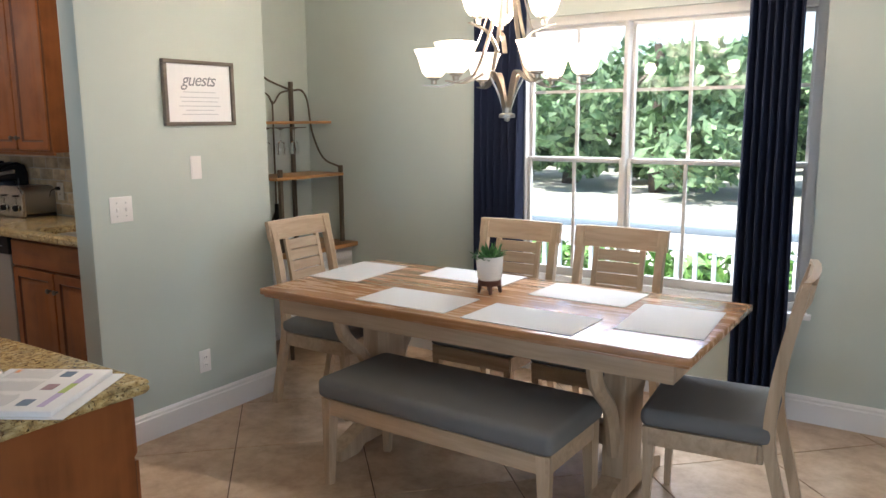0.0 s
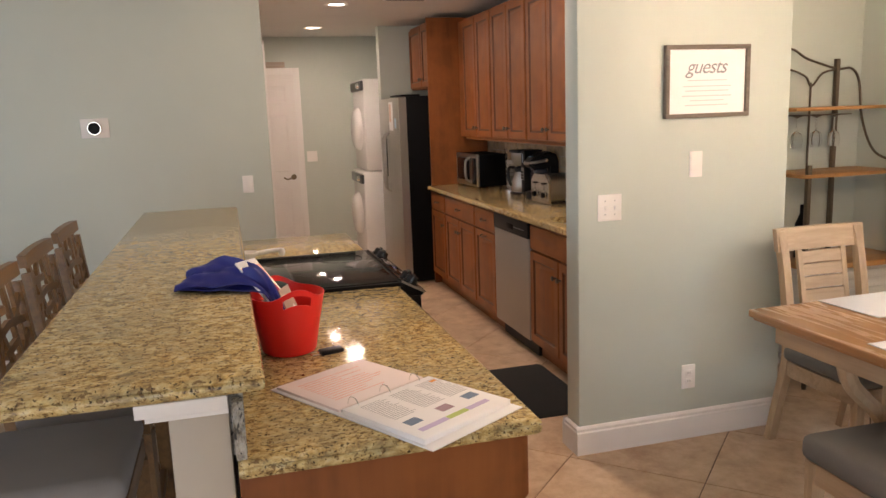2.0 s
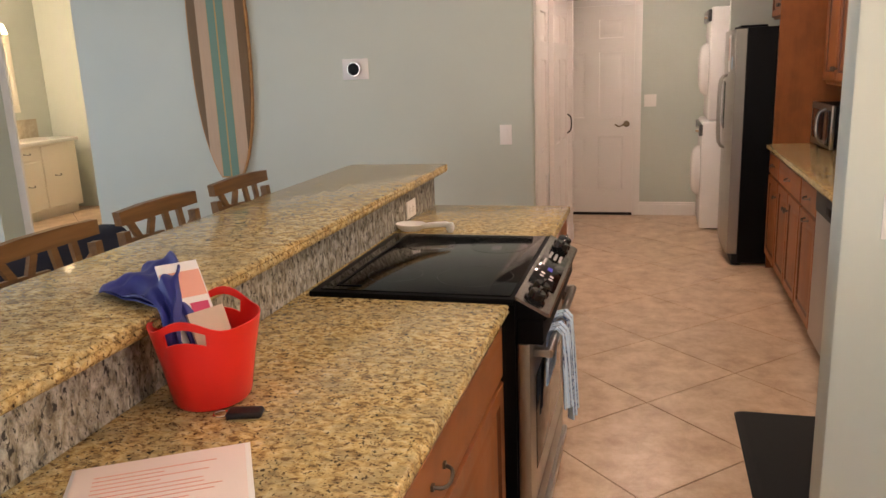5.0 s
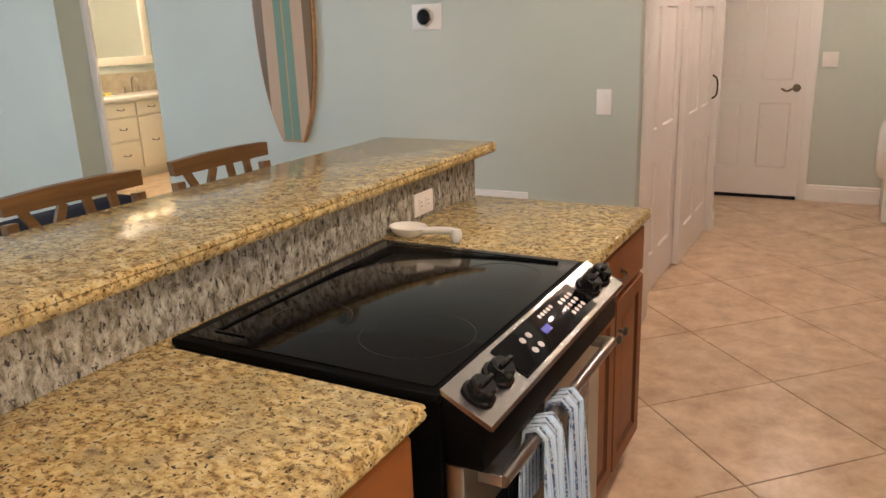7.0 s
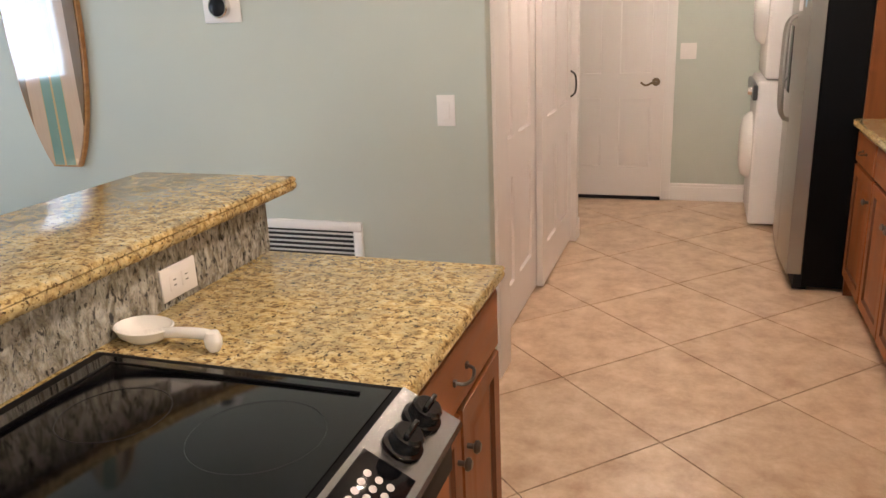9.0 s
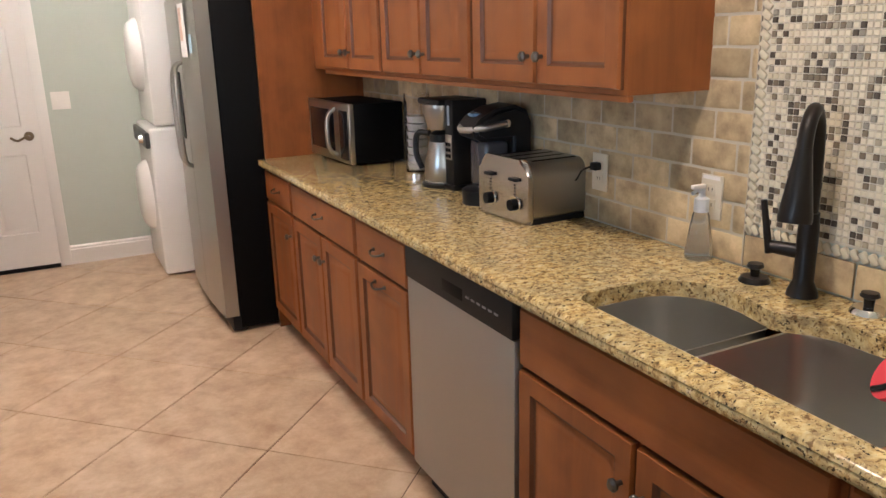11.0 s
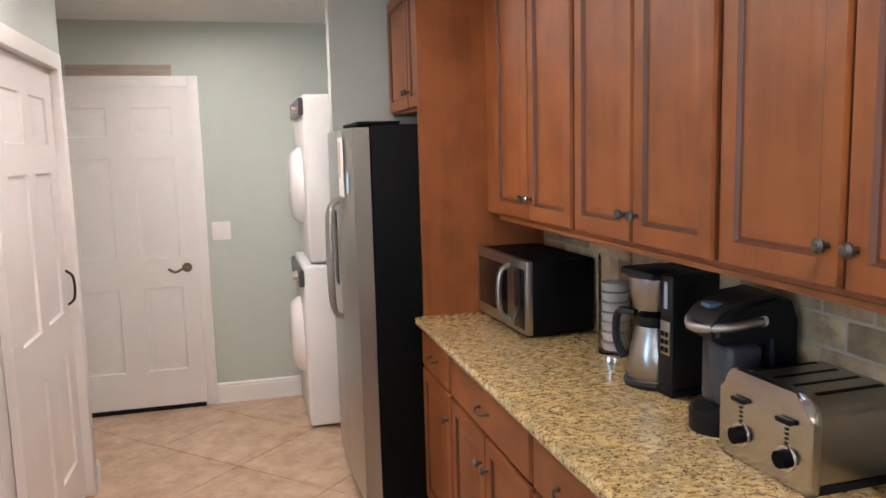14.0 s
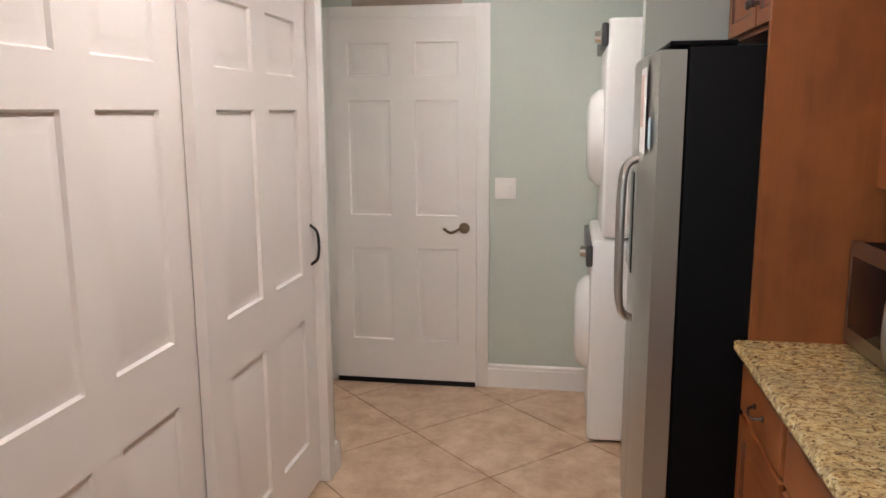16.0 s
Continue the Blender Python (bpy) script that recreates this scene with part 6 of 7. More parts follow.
for a, b in zip(rings, rings[1:]):
    for i in range(28):
        q = list(dict.fromkeys([a[i % len(a)], a[(i + 1) % len(a)], b[(i + 1) % len(b)], b[i % len(b)]]))
        bm.faces.new(q)
part("bowl", bm, PORC, spn)
part("handle", tube(bmnew(), curve([(0.05, 0, 0.02), (0.09, 0, 0.026), (0.13, 0, 0.030), (0.160, 0, 0.030), (0.172, 0, 0.018)], 6), 0.011, 10), PORC, spn)
part("grip_end", lathe(bmnew(), [(0.0, 0.0), (0.010, 0.001), (0.016, 0.012), (0.017, 0.026), (0.012, 0.038), (0.0, 0.041)], 18, (0.168, 0, 0.0)), PORC, spn)

# towel over the oven handle
tw = thing("dish_towel", "blue and white woven dish towel hanging on the oven handle", "towel", (-4.10, 1.838, 0.745))
TOW = mat("woven_towel", (0.5, 0.6, 0.7), 0.95)
t = Tree(TOW)
wv = t.node("ShaderNodeTexWave", Scale=17.0, Distortion=0.3)
wv.bands_direction = "X"
t.t.links.new(t.tc.outputs["Object"], wv.inputs["Vector"])
dots = t.noise(t.scaled((1, 1, 1)), 160, 2)
c = t.ramp(wv.outputs[0], [(0.2, (0.55, 0.72, 0.88)), (0.40, (0.22, 0.44, 0.72)), (0.70, (0.60, 0.76, 0.90)), (0.90, (0.05, 0.09, 0.20))])
t.color(t.mix(t.ramp(dots, [(0.45, (0, 0, 0)), (0.55, (0.6,) * 3)]), c, (0.55, 0.62, 0.72)))
t.bump(t.noise(t.scaled((1, 1, 1)), 220, 2), 0.6, 0.004)
bm = bmnew()
for (x0, x1, dz, yy, ph) in ((-0.03, 0.07, -0.235, 0.03, 0.0), (-0.150, -0.050, -0.325, 0.028, 1.3)):
    grid = []
    for i in range(13):
        u = i / 12
        row = []
        x = x0 + (x1 - x0) * u
        for j in range(17):
            v = j / 16
            if v < 0.35:
                q = v / 0.35
                y, z = -0.02 - 0.002, -0.16 * (1 - q)
            elif v < 0.5:
                a = math.pi * (v - 0.35) / 0.15
                y, z = -0.022 * math.cos(a), 0.018 * math.sin(a)
            else:
                q = (v - 0.5) / 0.5
                y, z = 0.022 + 0.012 * q, dz * q
            w = 0.012 * math.sin(u * 12 + ph) * (0.4 + 0.6 * abs(z) / 0.3)
            row.append(bm.verts.new((x + (0.5 - u) * 0.03 * (1 - min(1, abs(z) / 0.1)), y + (w if y > 0 else -abs(w) * 0.2), z)))
        grid.append(row)
    for a, b in zip(grid, grid[1:]):
        for j in range(16):
            bm.faces.new((a[j], a[j + 1], b[j + 1], b[j]))
bmesh.ops.recalc_face_normals(bm, faces=bm.faces)
bmesh.ops.solidify(bm, geom=bm.faces[:], thickness=0.006)
part("cloth", bm, TOW, tw)

fm = thing("anti_fatigue_mat", "black rubber floor mat in front of the sink", "floor mat", (-4.82, 2.695, 0.0005))
bm = bmnew()
prev = None
for ins, z in ((0.0, 0.0), (0.0, 0.004), (0.02, 0.017), (0.026, 0.019)):
    ring = [bm.verts.new((x, y, z)) for x, y in rounded(-0.39 + ins, 0.39 - ins, -0.215 + ins, 0.215 - ins, (0.02,) * 4, 3)]
    if prev:
        for i in range(len(ring)):
            bm.faces.new((prev[i], prev[(i + 1) % len(ring)], ring[(i + 1) % len(ring)], ring[i]))
    prev = ring
bm.faces.new(prev)
part("mat", bm, RUBBER, fm)

# ---- bar stools ----
st = thing("bar_stool", "brown wood bar stool with lattice back and grey seat", "bar stool", (-3.645, 0.635, 0), 0, "bar stools")
part("seat", box(bmnew(), -0.225, 0.225, -0.20, 0.20, 0.66, 0.735, 0.03, 3), paint("warm_grey_fabric", (0.22, 0.20, 0.19), 0.9, 0.1, 0.3), st, "grey upholstered seat")
bm = bmnew()
for b in ((-0.215, 0.215, -0.195, -0.172), (-0.215, 0.215, 0.172, 0.195), (-0.215, -0.192, -0.172, 0.172), (0.192, 0.215, -0.172, 0.172)):
    box(bm, *b, 0.60, 0.6598, 0.003)
part("seat_frame", bm, STOOLW, st)


def ybk(z):
    return -0.19 - max(0, z - 0.62) * 0.10


for s in (-1, 1):
    part("leg", cyl(bmnew(), (s * 0.205, 0.185, 0), (s * 0.198, 0.18, 0.5998), 0.022, 0.03, 4), STOOLW, st)
    part("back_leg", tube(bmnew(), curve([(s * 0.21, -0.24, 0), (s * 0.208, -0.20, 0.35), (s * 0.207, ybk(0.62), 0.62), (s * 0.207, ybk(0.9), 0.9), (s * 0.207, ybk(1.05), 1.05)], 4), 0.022, 4), STOOLW, st)
    part("footrest", box(bmnew(), min(s * 0.195, s * 0.215), max(s * 0.195, s * 0.215), -0.18, 0.16, 0.22, 0.25), STOOLW, st)
part("footrest", box(bmnew(), -0.185, 0.185, 0.165, 0.19, 0.26, 0.30, 0.003), STOOLW, st)


def flat(pts, t=0.018):
    """A flat bar between points (x, z) of the back."""
    bm = bmnew()
    lo = [bm.verts.new((x, ybk(z) - t / 2, z)) for x, z in pts]
    hi = [bm.verts.new((x, ybk(z) + t / 2, z)) for x, z in pts]
    bm.faces.new(lo)
    bm.faces.new(hi[::-1])
    for i in range(len(pts)):
        bm.faces.new((lo[i], lo[(i + 1) % len(pts)], hi[(i + 1) % len(pts)], hi[i]))
    return bm


part("top_rail", flat([(-0.222, 1.072), (0.222, 1.072), (0.225, 1.118), (0.08, 1.125), (-0.08, 1.125), (-0.225, 1.118)], 0.028), STOOLW, st)
part("lower_rail", flat([(-0.187, 0.80), (0.187, 0.80), (0.187, 0.835), (-0.187, 0.835)], 0.022), STOOLW, st)
LAT = [((-0.135, 0.835), (-0.115, 1.072)), ((-0.187, 0.925), (0.0, 0.95)), ((0.0, 0.95), (0.187, 0.93)), ((-0.03, 1.072), (-0.065, 0.835)), ((0.045, 1.072), (0.16, 0.835)), ((0.165, 1.072), (0.03, 0.835)), ((-0.187, 0.88), (-0.09, 0.835)),
       ((-0.187, 1.005), (-0.04, 0.93)), ((0.0, 1.0), (0.187, 1.01)), ((-0.05, 0.88), (0.10, 0.87))]
for (xa, za), (xb, zb) in LAT:
    d = Vector((xb - xa, zb - za)).normalized() * 0.013
    part("lattice", flat([(xa + d.y, za - d.x), (xb + d.y, zb - d.x), (xb - d.y, zb + d.x), (xa - d.y, za + d.x)], 0.014), STOOLW, st)
for x in (-4.20, -4.775, -3.05):
    copy_thing(st, pose(x, 0.635, 0))

# ---- living room ----
sf = thing("sofa", "dark navy upholstered sofa with a pale cushion", "sofa", (-4.27, -1.0, 0))
part("base", box(bmnew(), -0.95, 0.95, -0.45, 0.45, 0.08, 0.42, 0.03, 3), SOFA, sf)
part("back", box(bmnew(), -0.95, 0.95, 0.28, 0.50, 0.422, 0.82, 0.08, 4), SOFA, sf)
for s in (-1, 1):
    part("arm", box(bmnew(), min(s * 0.72, s * 0.97), max(s * 0.72, s * 0.97), -0.46, 0.275, 0.421, 0.64, 0.07, 4), SOFA, sf)
    part("seat_cushion", box(bmnew(), min(s * 0.01, s * 0.71), max(s * 0.01, s * 0.71), -0.44, 0.27, 0.422, 0.52, 0.04, 3), SOFA, sf)
    for y in (-0.38, 0.38):
        part("foot", cyl(bmnew(), (s * 0.85, y, 0), (s * 0.85, y, 0.079), 0.02, 0.028, 8), BRONZE, sf)
pi = thing("throw_pillow", "pale grey throw pillow on the sofa", "pillow", (-4.37, -0.88, 0.75))
part("pillow", box(bmnew(), -0.2, 0.2, -0.06, 0.06, -0.2, 0.17, 0.055, 4, pose(0, 0, 0, -12)), mat("pale_grey_fabric", (0.45, 0.46, 0.48), 0.9), pi)

# window in the south wall
pd = thing("window_2", "wide living room window with a white frame", "window", (-2.725, YS - 0.06, 0))
pd["kind"] = "structure"
bm = bmnew()
for b in ((-1.275, -1.225, 0.9, 2.1), (1.225, 1.275, 0.9, 2.1), (-0.03, 0.03, 0.95, 2.05), (-1.225, 1.225, 2.05, 2.1), (-1.225, 1.225, 0.9, 0.95), (-1.225, -0.03, 1.50, 1.53), (0.03, 1.225, 1.50, 1.53)):
    box(bm, b[0], b[1], -0.05, 0.05, b[2], b[3])
part("window_frame", bm, WHITE, pd)
for x0 in (-1.225, 0.03):
    for z0, z1 in ((0.95, 1.50), (1.53, 2.05)):
        g = part("pane", box(bmnew(), x0, x0 + 1.195, -0.004, 0.004, z0, z1), GLASS, pd)
        g.visible_shadow = False

# unseen sliding door, added in the east wall to let light in
pe = thing("patio_door", "wide sliding glass door, unseen, added to let light in", "door", (XE + 0.085, -1.0, 0))
pe["kind"] = "structure"
bm = bmnew()
for b in ((-2.4, -2.33, 0, 2.1), (2.33, 2.4, 0, 2.1), (-0.04, 0.04, 0.07, 2.03), (-2.33, 2.33, 2.03, 2.1), (-2.33, 2.33, 0, 0.07)):
    box(bm, -0.03, 0.03, b[0], b[1], b[2], b[3])
part("door_frame", bm, WHITE, pe)
for y0 in (-2.33, 0.04):
    g = part("pane", box(bmnew(), -0.004, 0.004, y0, y0 + 2.29, 0.07, 2.03), GLASS, pe)
    g.visible_shadow = False

# ---- bathroom through the doorway ----
solid("bath_door_trim", box(box(bmnew(), -6.595, -6.572, -2.60, -2.475, 0, 2.20, 0.004), -6.595, -6.572, -1.668, -1.60, 0, 2.20, 0.004), WHITE, "white painted bathroom door casing", "trim")
CREAM = paint("cream_cabinet_paint", (0.80, 0.74, 0.64), 0.4, 0.02, 0.02)
va = thing("vanity", "cream bathroom vanity with drawers and pale top", "bathroom vanity", (-8.92, -5.148, 0))
va.matrix_basis = va.matrix_basis @ Matrix.Diagonal((1, 1, 1.045, 1))
part("cabinet", box(bmnew(), -0.70, 0.70, 0, 0.545, 0.09, 0.82), CREAM, va)
part("plinth", box(bmnew(), -0.69, 0.69, 0, 0.48, 0, 0.0898), CREAM, va)
part("countertop", box(bmnew(), -0.73, 0.73, 0, 0.58, 0.8202, 0.86, 0.006), PORC, va, "cream vanity top")
part("splash", box(bmnew(), -0.73, 0.73, 0.001, 0.015, 0.8605, 1.07), tile_mat("bath_mosaic", (0.30, 0.24, 0.17), (0.45, 0.38, 0.28), (0.6, 0.54, 0.42), 0.3), va, "mottled mosaic splashback")
for x0, x1, z0, z1 in ((0.30, 0.68, 0.66, 0.80), (0.30, 0.68, 0.42, 0.645), (0.30, 0.68, 0.12, 0.405), (-0.12, 0.28, 0.66, 0.80), (-0.12, 0.28, 0.12, 0.645), (-0.54, -0.14, 0.12, 0.80)):
    bm = front_panel(x0, x1, z0, z1, DRAWP)
    bmesh.ops.transform(bm, matrix=pose(x0 + x1, 0.545, 0, 0, 0, 180), verts=bm.verts)
    d = part("drawer", bm, CREAM, va)
    bm = pull((x0 + x1) / 2, (z0 + z1) / 2 + 0.01)
    bmesh.ops.transform(bm, matrix=pose(x0 + x1, 0.545, 0, 0, 0, 180), verts=bm.verts)
    part("handle", bm, PEWTER, d, "dark pull")
mi = thing("mirror", "bathroom mirror in a wide cream frame", "mirror", (-9.0, -5.148, 1.665))
bm = bmnew()
for b in ((-0.42, 0.42, 0.33, 0.42), (-0.42, 0.42, -0.46, -0.37), (-0.42, -0.33, -0.37, 0.33), (0.33, 0.42, -0.37, 0.33)):
    box(bm, b[0], b[1], 0, 0.03, b[2], b[3], 0.006)
part("frame", bm, CREAM, mi)
part("glass", box(bmnew(), -0.33, 0.33, 0.001, 0.012, -0.37, 0.33), MIRROR, mi, "mirror glass")
vl = thing("vanity_light", "three lit glass shades on a nickel bar", "wall light", (-9.0, -5.148, 2.20))
part("bar", box(bmnew(), -0.32, 0.32, 0, 0.03, -0.03, 0.03, 0.005), NICKEL, vl)
for x in (-0.24, 0, 0.24):
    part("shade", lathe(bmnew(), [(0.03, 0.0), (0.05, -0.06), (0.065, -0.11), (0.062, -0.11), (0.045, -0.05), (0.025, 0.0)], 20, (x, 0.11, 0.0)), VANLIT, vl, "lit frosted shade")
    part("arm", tube(bmnew(), [(x, 0.03, 0), (x, 0.11, 0.004)], 0.008, 8), NICKEL, vl)
bf = thing("bath_faucet", "brushed nickel basin faucet", "faucet", (-9.0, -5.03, 0.9))
part("spout", tube(bmnew(), curve([(0, 0, 0), (0, 0, 0.13), (0, 0.04, 0.17), (0, 0.09, 0.15), (0, 0.10, 0.12)], 5), 0.012, 10), NICKEL, bf)
for x in (-0.1, 0.1):
    part("tap_handle", cyl(bmnew(), (x, 0, 0), (x, 0, 0.07), 0.02, 0.012, 12), NICKEL, bf)
bs2 = thing("soap_dish", "yellow soap on a small dish", "soap", (-8.50, -4.85, 0.9))
part("dish", box(bmnew(), -0.07, 0.07, -0.04, 0.04, 0, 0.012, 0.004), PORC, bs2)
part("soap", box(bmnew(), -0.05, 0.05, -0.03, 0.03, 0.0122, 0.04, 0.01), mat("yellow_soap", (0.75, 0.6, 0.12), 0.5), bs2)
bp = thing("framed_print", "blue seascape print in a white frame", "picture", (-9.2, -1.672, 1.62))
part("frame", box(bmnew(), -0.28, 0.28, -0.02, 0, -0.2, 0.2, 0.004), WHITE, bp)
part("picture", box(bmnew(), -0.22, 0.22, -0.022, -0.0202, -0.14, 0.14), tile_mat("sea_print", (0.03, 0.10, 0.18), (0.08, 0.24, 0.35), (0.4, 0.5, 0.5), 0.5), bp, "blue sea picture")
tr = thing("towel_bar", "towel bar with folded pink towels", "towel bar", (-9.2, -1.672, 1.20))
part("bar", tube(bmnew(), [(-0.35, -0.06, 0), (0.35, -0.06, 0)], 0.008, 8), NICKEL, tr)
for x in (-0.34, 0.34):
    part("post", cyl(bmnew(), (x, 0, 0), (x, -0.06, 0), 0.012, n=10), NICKEL, tr)
for x in (-0.16, 0.14):
    part("towel", box(bmnew(), x - 0.13, x + 0.13, -0.085, -0.035, -0.35, 0.015, 0.012, 2), mat("pink_towel", (0.62, 0.42, 0.34), 0.95) if x < 0 else bpy.data.materials["pink_towel"], tr)

# ---- outside ----
solid("ground", box(bmnew(), -900, 900, -900, 900, -0.45, -0.30), tile_mat("pale_grass_and_sand", (0.34, 0.34, 0.24), (0.50, 0.49, 0.40), (0.60, 0.58, 0.50), 0.9), "sunlit pale grass and sand ground", "ground")
block("porch_floor", -6.0, 3.0, YD + 0.15, 6.45, -0.30, -0.02, paint("porch_concrete", (0.42, 0.40, 0.37), 0.8), "pale concrete porch floor", "pavement")
block("road", -40, 40, 11.5, 16.0, -0.30, -0.29, paint("sunlit_road", (0.50, 0.49, 0.47), 0.9), "pale sunlit drive", "road")
WR = paint("white_rail_paint", (0.62, 0.64, 0.66), 0.5, 0.02, 0.02)
pr = thing("porch_railing", "white porch railing outside the window", "railing", (0, 6.25, -0.02))
part("top_rail", box(bmnew(), -5.8, 2.8, -0.045, 0.045, 0.715, 0.775, 0.006), paint("blue_grey_rail", (0.20, 0.24, 0.28), 0.5), pr, "blue grey cap rail")
part("sub_rail", box(bmnew(), -5.8, 2.8, -0.02, 0.02, 0.585, 0.62, 0.004), WR, pr)
part("bottom_rail", box(bmnew(), -5.8, 2.8, -0.02, 0.02, 0.07, 0.11, 0.004), WR, pr)
bal = mesh_of("baluster", box(bmnew(), -0.014, 0.014, -0.014, 0.014, 0.11, 0.585), WR)
for i in range(62):
    ob = new("baluster", bal)
    ob.parent = pr
    ob.matrix_basis = pose(-5.6 + i * 0.135, 0, 0)
for x in (-5.85, -1.5 - 2.9, 2.85):
    part("post", box(bmnew(), x - 0.05, x + 0.05, -0.05, 0.05, 0, 0.86, 0.005), WR, pr)

BUSH = tile_mat("bush_leaf", (0.06, 0.15, 0.03), (0.13, 0.27, 0.05), (0.22, 0.38, 0.09), 0.6, 0.8, True)
TREEL = tile_mat("tree_leaf", (0.12, 0.20, 0.10), (0.21, 0.32, 0.15), (0.33, 0.44, 0.23), 0.6, 0.8, True)
BARK = paint("bark", (0.10, 0.075, 0.055), 0.9, 0.3, 0.6)


def leaf_cloud(n, seed, blobs, size):
    """Loose leaves in uneven clumps; blobs: (x, y, z, radius)."""
    rnd = np.random.RandomState(seed)
    V, F = [], []
    for i in range(n):
        bx, by, bz, r = blobs[rnd.randint(len(blobs))]
        d = rnd.normal(size=3)
        d /= np.linalg.norm(d)
        p = np.array((bx, by, bz)) + d * r * (0.55 + 0.5 * rnd.rand()) * np.array((1, 1, 0.8))
        a = rnd.normal(size=3)
        a /= np.linalg.norm(a)
        b = np.cross(a, rnd.normal(size=3))
        b /= np.linalg.norm(b)
        s = size * (0.5 + rnd.rand())
        k = len(V)
        V += [tuple(p - a * s), tuple(p + b * s * 0.45), tuple(p + a * s), tuple(p - b * s * 0.45)]
        F.append((k, k + 1, k + 2, k + 3))
    me = bpy.data.meshes.new("crown")
    me.from_pydata(V, [], F)
    return me


rndt = random.Random(21)
variants = []
for v in range(3):
    tr = thing("tree", "broad leafy green tree at the edge of the lawn", "tree", (-300, 200 + v * 30, -0.30), 0, "trees")
    blobs = [(rndt.uniform(-2.6, 2.6), rndt.uniform(-2.2, 2.2), rndt.uniform(0.8, 3.1), rndt.uniform(0.5, 1.2)) for _ in range(16)]
    bm = tube(bmnew(), curve([(0, 0, 0), (0.1, 0.05, 1.5), (-0.1, 0.1, 2.6), (0.15, 0, 3.6)], 4), 0.2, 10, [0.24 - 0.012 * i for i in range(13)])
    part("trunk", bm, BARK, tr)
    for i in range(6):
        b = blobs[i]
        part("limb", tube(bmnew(), curve([(0, 0.05, 1.2 + i * 0.4), (b[0] * 0.5, b[1] * 0.5, (1.6 + i * 0.4 + b[2]) / 2), (b[0], b[1], b[2])], 4), 0.06, 6), BARK, tr)
    me = leaf_cloud(7000, v, blobs, 0.17)
    me.materials.append(TREEL)
    cr = new("crown", me)
    cr.parent = tr
    tagged(cr, "loose green foliage", "", "", "stuff")
    variants.append(tr)
places = []
for i in range(13):
    places.append((-27 + i * 3.3 + rndt.uniform(-0.8, 0.8), 21 + rndt.uniform(-1.5, 2.0)))
for i in range(11):
    places.append((-34 + i * 4.4 + rndt.uniform(-1, 1), 28 + rndt.uniform(-2, 2)))
for i, (x, y) in enumerate(places):
    s = rndt.uniform(0.85, 1.2)
    m = pose(x, y, -0.30, 0, 0, rndt.uniform(0, 360))
    if i < 3:
        variants[i].matrix_basis = m
    else:
        copy_thing(variants[i % 3], m)
for i in range(14):
    h = thing("shrub", "bright green low shrub behind the porch railing", "bush", (-5.6 + i * 0.62 + rndt.uniform(-0.1, 0.1), 7.0 + rndt.uniform(-0.15, 0.2), -0.30), 0, "shrubs")
    me = leaf_cloud(900, 40 + i, [(rndt.uniform(-0.3, 0.3), rndt.uniform(-0.25, 0.25), rndt.uniform(0.2, 0.62), rndt.uniform(0.18, 0.3)) for _ in range(7)], 0.055)
    me.materials.append(BUSH)
    c = new("leaves", me)
    c.parent = h
    tagged(c, "", "", "", "stuff")

# ---- floor tiles ----
TP, TX, TY = 0.844, -6.088, 2.106


def clip_poly(poly, x0, x1, y0, y1):
    for ax, lim, sg in ((0, x0, 1), (0, x1, -1), (1, y0, 1), (1, y1, -1)):
        out = []
        for i, p in enumerate(poly):
            q = poly[i - 1]
            a, b = sg * (q[ax] - lim), sg * (p[ax] - lim)
            if (a < 0) != (b < 0):
                k = a / (a - b)
                out.append((q[0] + (p[0] - q[0]) * k, q[1] + (p[1] - q[1]) * k))
            if b >= 0:
                out.append(p)
        poly = out
    return poly


def tile_bm(bm, poly):
    """A floor tile with a small bevel, its top at z = 0."""
    c = Vector((sum(p[0] for p in poly) / len(poly), sum(p[1] for p in poly) / len(poly)))
    rings = []
    for k, z in ((0.0, -0.006), (0.0, -0.0015), (0.002, 0.0)):
        ring = []
        for p in poly:
            v = Vector(p)
            v = v + (c - v).normalized() * k
            ring.append(bm.verts.new((v.x, v.y, z)))
        rings.append(ring)
    n = len(poly)
    for a, b in zip(rings, rings[1:]):
        for i in range(n):
            bm.faces.new((a[i], a[(i + 1) % n], b[(i + 1) % n], b[i]))
    bm.faces.new(rings[-1])
    return bm


half = TP / 2 - 0.0032
whole = mesh_of("tile", tile_bm(bmnew(), [(-half, 0), (0, -half), (half, 0), (0, half)]), FLOORT, False)
rest = bmnew()
ti = 0
for i in range(-10, 22):
    for j in range(-20, 9):
        if (i + j) % 2 == 0:
            continue
        cx, cy = TX + i * TP / 2, TY + j * TP / 2
        poly = clip_poly([(cx - half, cy), (cx, cy - half), (cx + half, cy), (cx, cy + half)], -9.99, XE + 0.05, -5.25, YD + 0.05)
        if len(poly) < 3:
            continue
        if cy < -0.6 or cx > 0.6:
            tile_bm(rest, poly)
            continue
        ti += 1
        if len(poly) == 4 and abs(poly[0][0] - cx + half) < 1e-6 and abs(poly[2][0] - cx - half) < 1e-6:
            ob = new("tile", whole)
            ob.parent = floor
            ob.matrix_basis = pose(cx, cy, 0)
        else:
            part("tile", tile_bm(bmnew(), poly), FLOORT, floor, smooth=False)
part("tiles_beyond", rest, tile_mat("beige_porcelain_tile_joined", (0.40, 0.255, 0.155), (0.54, 0.38, 0.25), (0.66, 0.50, 0.36), 0.3, 0.10, True), floor, kind="stuff", smooth=False)

# ---- kitchen wall tiles ----
bed = box(bmnew(), -7.754, -5.202, YN - 0.0095, YN - 0.0005, 0.916, 1.40)
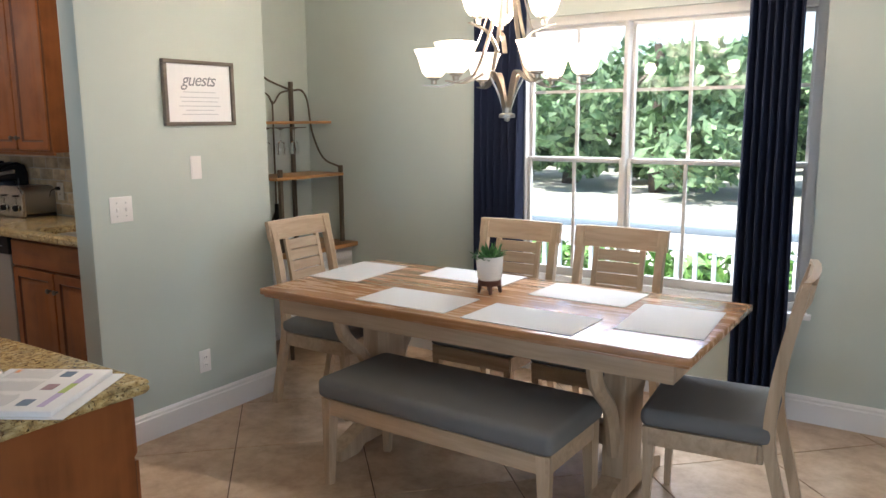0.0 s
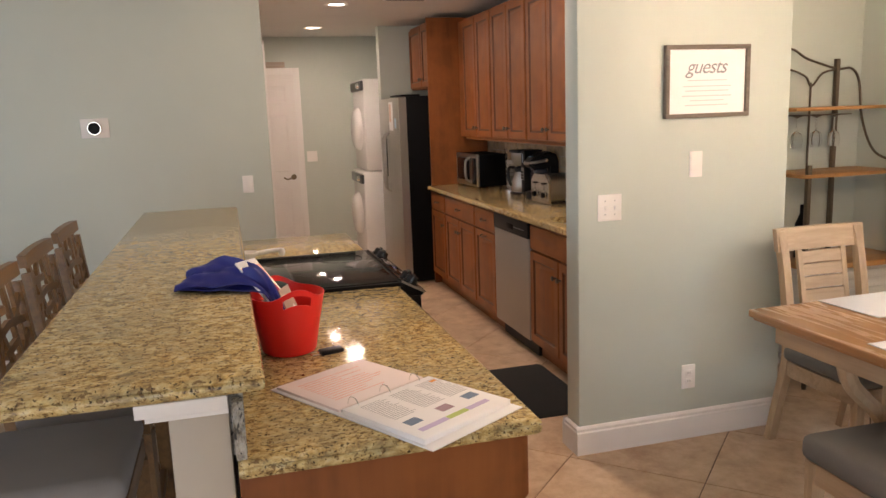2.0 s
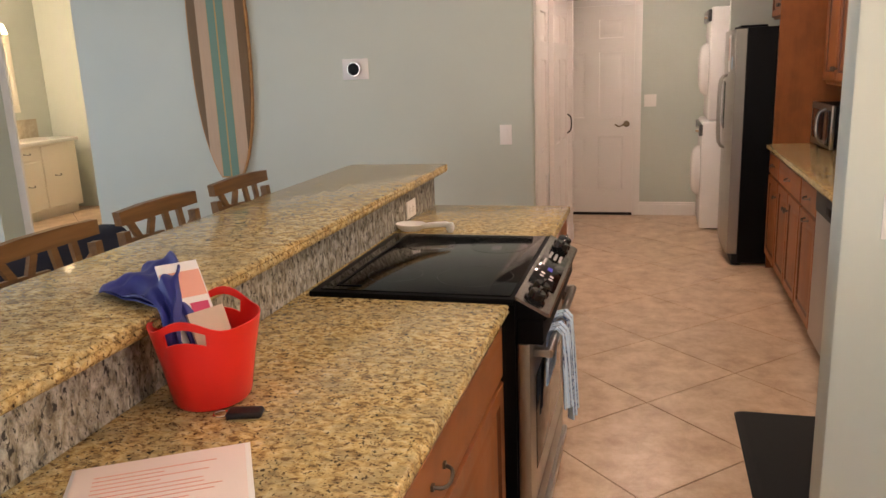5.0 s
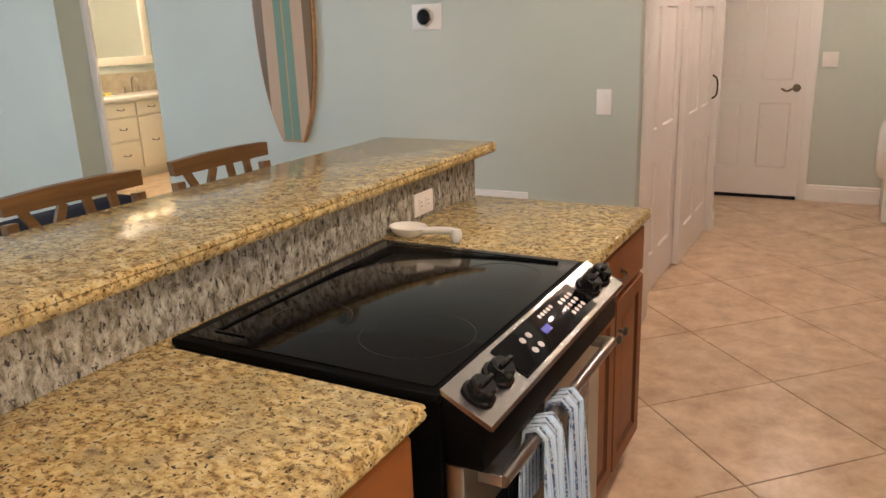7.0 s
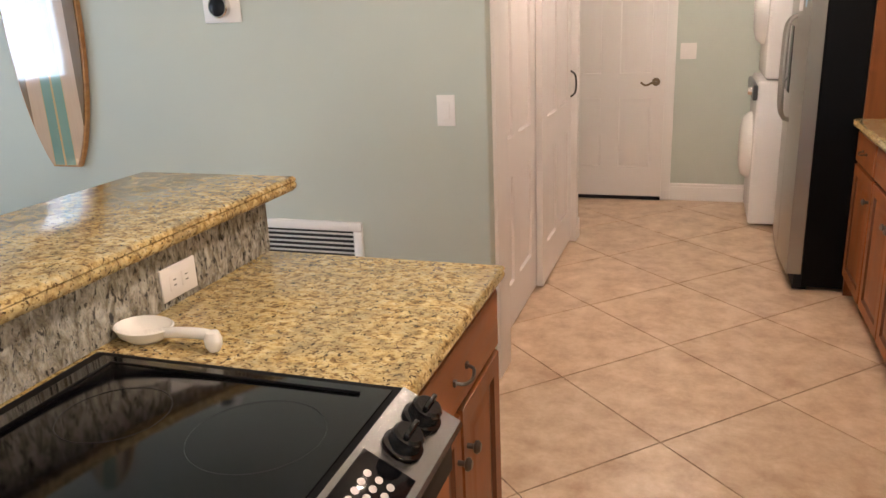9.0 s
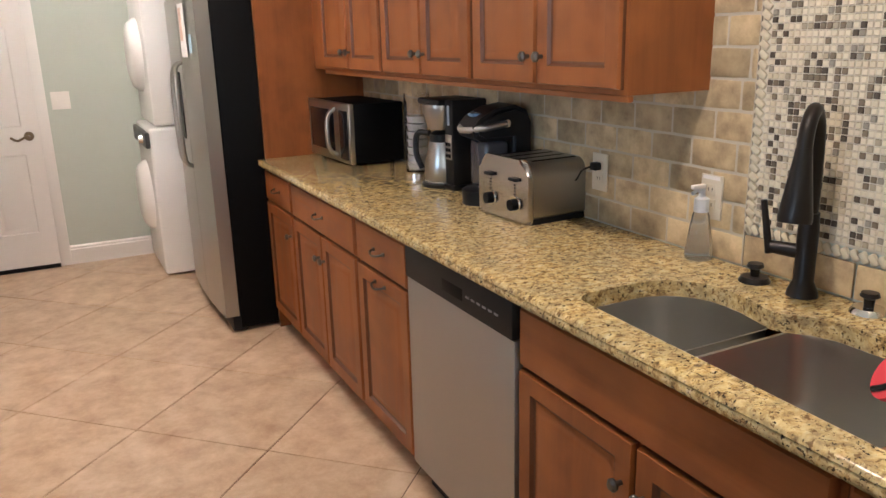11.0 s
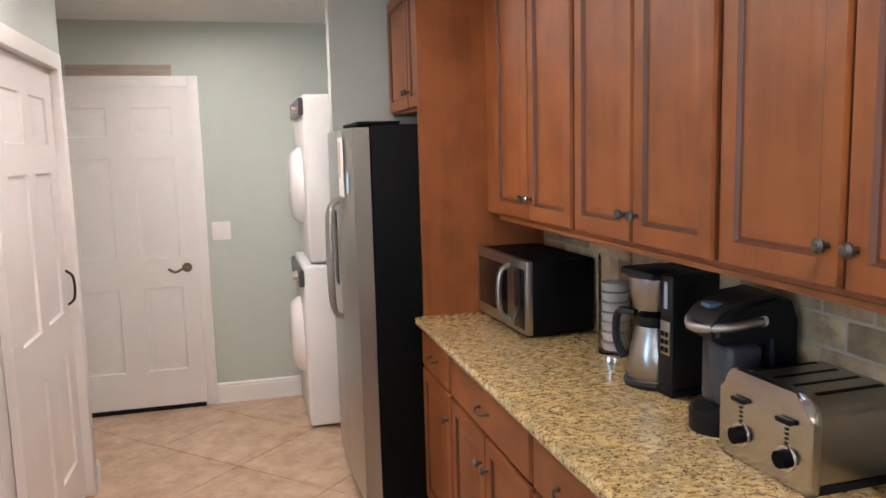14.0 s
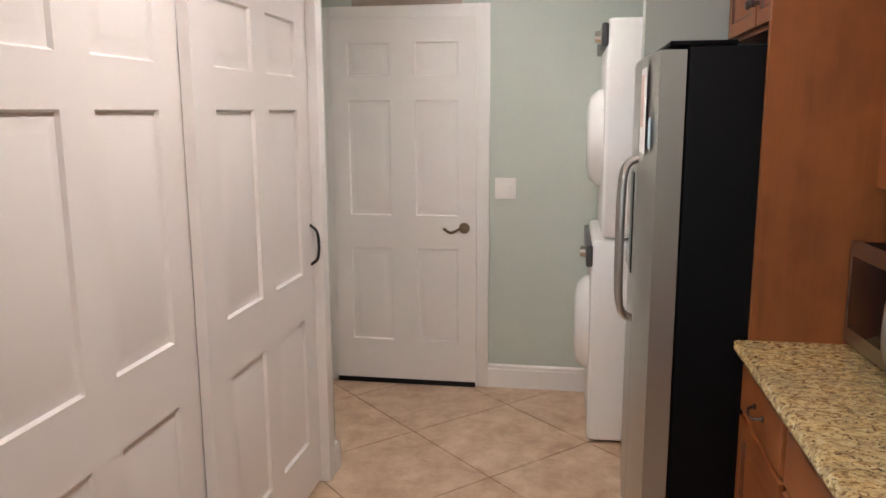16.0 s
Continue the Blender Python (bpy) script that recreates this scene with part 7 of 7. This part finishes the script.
box(bed, -5.377, -5.2025, YN - 0.0095, YN - 0.0005, 1.4001, KCEIL + 0.4)
bs = solid("backsplash", bed, paint("sand_grout", (0.46, 0.40, 0.31), 0.9), "mortar bed of tumbled stone splashback", "backsplash")
TW, TH = 0.152, 0.0765


def stone_tile(w, h, seed):
    """A tumbled tile w x h in the xz plane with uneven rounded edges."""
    rnd = random.Random(seed)
    bm = bmnew()
    n = 3
    base = []
    for s0, s1 in (((0, 0), (1, 0)), ((1, 0), (1, 1)), ((1, 1), (0, 1)), ((0, 1), (0, 0))):
        for k in range(n):
            t = k / n
            base.append(((s0[0] + (s1[0] - s0[0]) * t) * w, (s0[1] + (s1[1] - s0[1]) * t) * h))
    rings = []
    for ins, y in ((0.0012, 0.0), (0.0016, -0.0045), (0.0042, -0.0062)):
        ring = []
        for i, (x, z) in enumerate(base):
            dx, dz = w / 2 - x, h / 2 - z
            k = ins * (1 + 0.6 * rnd.random()) * (1.5 if i % n == 0 else 1)
            ring.append(bm.verts.new((x + math.copysign(min(k, abs(dx)), dx), y, z + math.copysign(min(k, abs(dz)), dz))))
        rings.append(ring)
    m = len(base)
    for a, b in zip(rings, rings[1:]):
        for i in range(m):
            bm.faces.new((a[i], a[(i + 1) % m], b[(i + 1) % m], b[i]))
    bm.faces.new(rings[-1])
    return bm


shared = [mesh_of("stone_tile", stone_tile(TW - 0.003, TH - 0.003, s), TRAV) for s in range(4)]
short = {}
z = 0.917
row = 0
while z < KCEIL + 0.45:
    xmin = -7.752 if z < 1.34 else -5.375
    x = xmin + (-(TW / 2) if row % 2 else 0.0)
    while x < -5.202:
        a, b = max(x, xmin), min(x + TW, -5.202)
        if b - a > 0.02:
            if b - a > TW - 0.001:
                ob = new("stone_tile", shared[(row * 7 + int(x * 50)) % 4])
            else:
                key = round(b - a, 3)
                if key not in short:
                    short[key] = mesh_of("stone_tile", stone_tile(key - 0.003, TH - 0.003, 9), TRAV)
                ob = new("stone_tile", short[key])
            ob.parent = bs
            ob.matrix_basis = pose(a + 0.0015, YN - 0.0055, z)
        x += TW
    z += TH
    row += 1
big = mesh_of("stone_tile", stone_tile(0.149, 0.083, 11), TRAV)
x = -5.20
while x < XC1 - 0.02:
    ob = new("stone_tile", big)
    ob.parent = bs
    ob.matrix_basis = pose(x, YN - 0.0055, 0.917)
    x += 0.152
mp = solid("mosaic_panel", box(bmnew(), -5.2, XC1, YN - 0.008, YN - 0.0005, 1.03, 2.42), paint("pale_grout", (0.58, 0.52, 0.42), 0.9), "cream grout bed behind the mosaic", "backsplash")
verts, faces = [], []
S = 0.0156
rndm = random.Random(5)
for i in range(int((XC1 + 5.172) / S)):
    for j in range(int((2.40 - 1.035) / S)):
        x0, z0 = -5.172 + i * S, 1.035 + j * S
        d = 0.0105 + rndm.random() * 0.002
        e, g = 0.0011, 0.0024
        k = len(verts)
        verts += [(x0 + e, YN - 0.008, z0 + e), (x0 + S - e, YN - 0.008, z0 + e), (x0 + S - e, YN - 0.008, z0 + S - e), (x0 + e, YN - 0.008, z0 + S - e),
                  (x0 + g, YN - d, z0 + g), (x0 + S - g, YN - d, z0 + g), (x0 + S - g, YN - d, z0 + S - g), (x0 + g, YN - d, z0 + S - g)]
        faces += [(k + 4, k + 5, k + 6, k + 7)] + [(k + a, k + (a + 1) % 4, k + 4 + (a + 1) % 4, k + 4 + a) for a in range(4)]
me = bpy.data.meshes.new("mosaic")
me.from_pydata(verts, [], faces)
me.materials.append(MOSAIC)
ob = new("mosaic", me)
ob.parent = mp
tagged(ob, "small glass and stone mosaic squares", "", "", "stuff")
bm = bmnew()
for (xa, za), (xb, zb) in (((-5.188, 1.0), (-5.188, 2.40)), ((-5.202, 1.015), (XC1, 1.015))):
    L = math.hypot(xb - xa, zb - za)
    n = int(L / 0.022)
    for i in range(n):
        t = (i + 0.5) / n
        cx, cz = xa + (xb - xa) * t, za + (zb - za) * t
        vert = xa == xb
        box(bm, -0.014, 0.014, -0.006, 0.006, -0.009, 0.009, 0.005, 2, pose(cx, YN - 0.008, cz, 0, 35 if vert else 55))
part("rope_border", bm, paint("cream_stone", (0.56, 0.49, 0.36), 0.6), mp, "cream rope moulded stone border", kind="stuff")
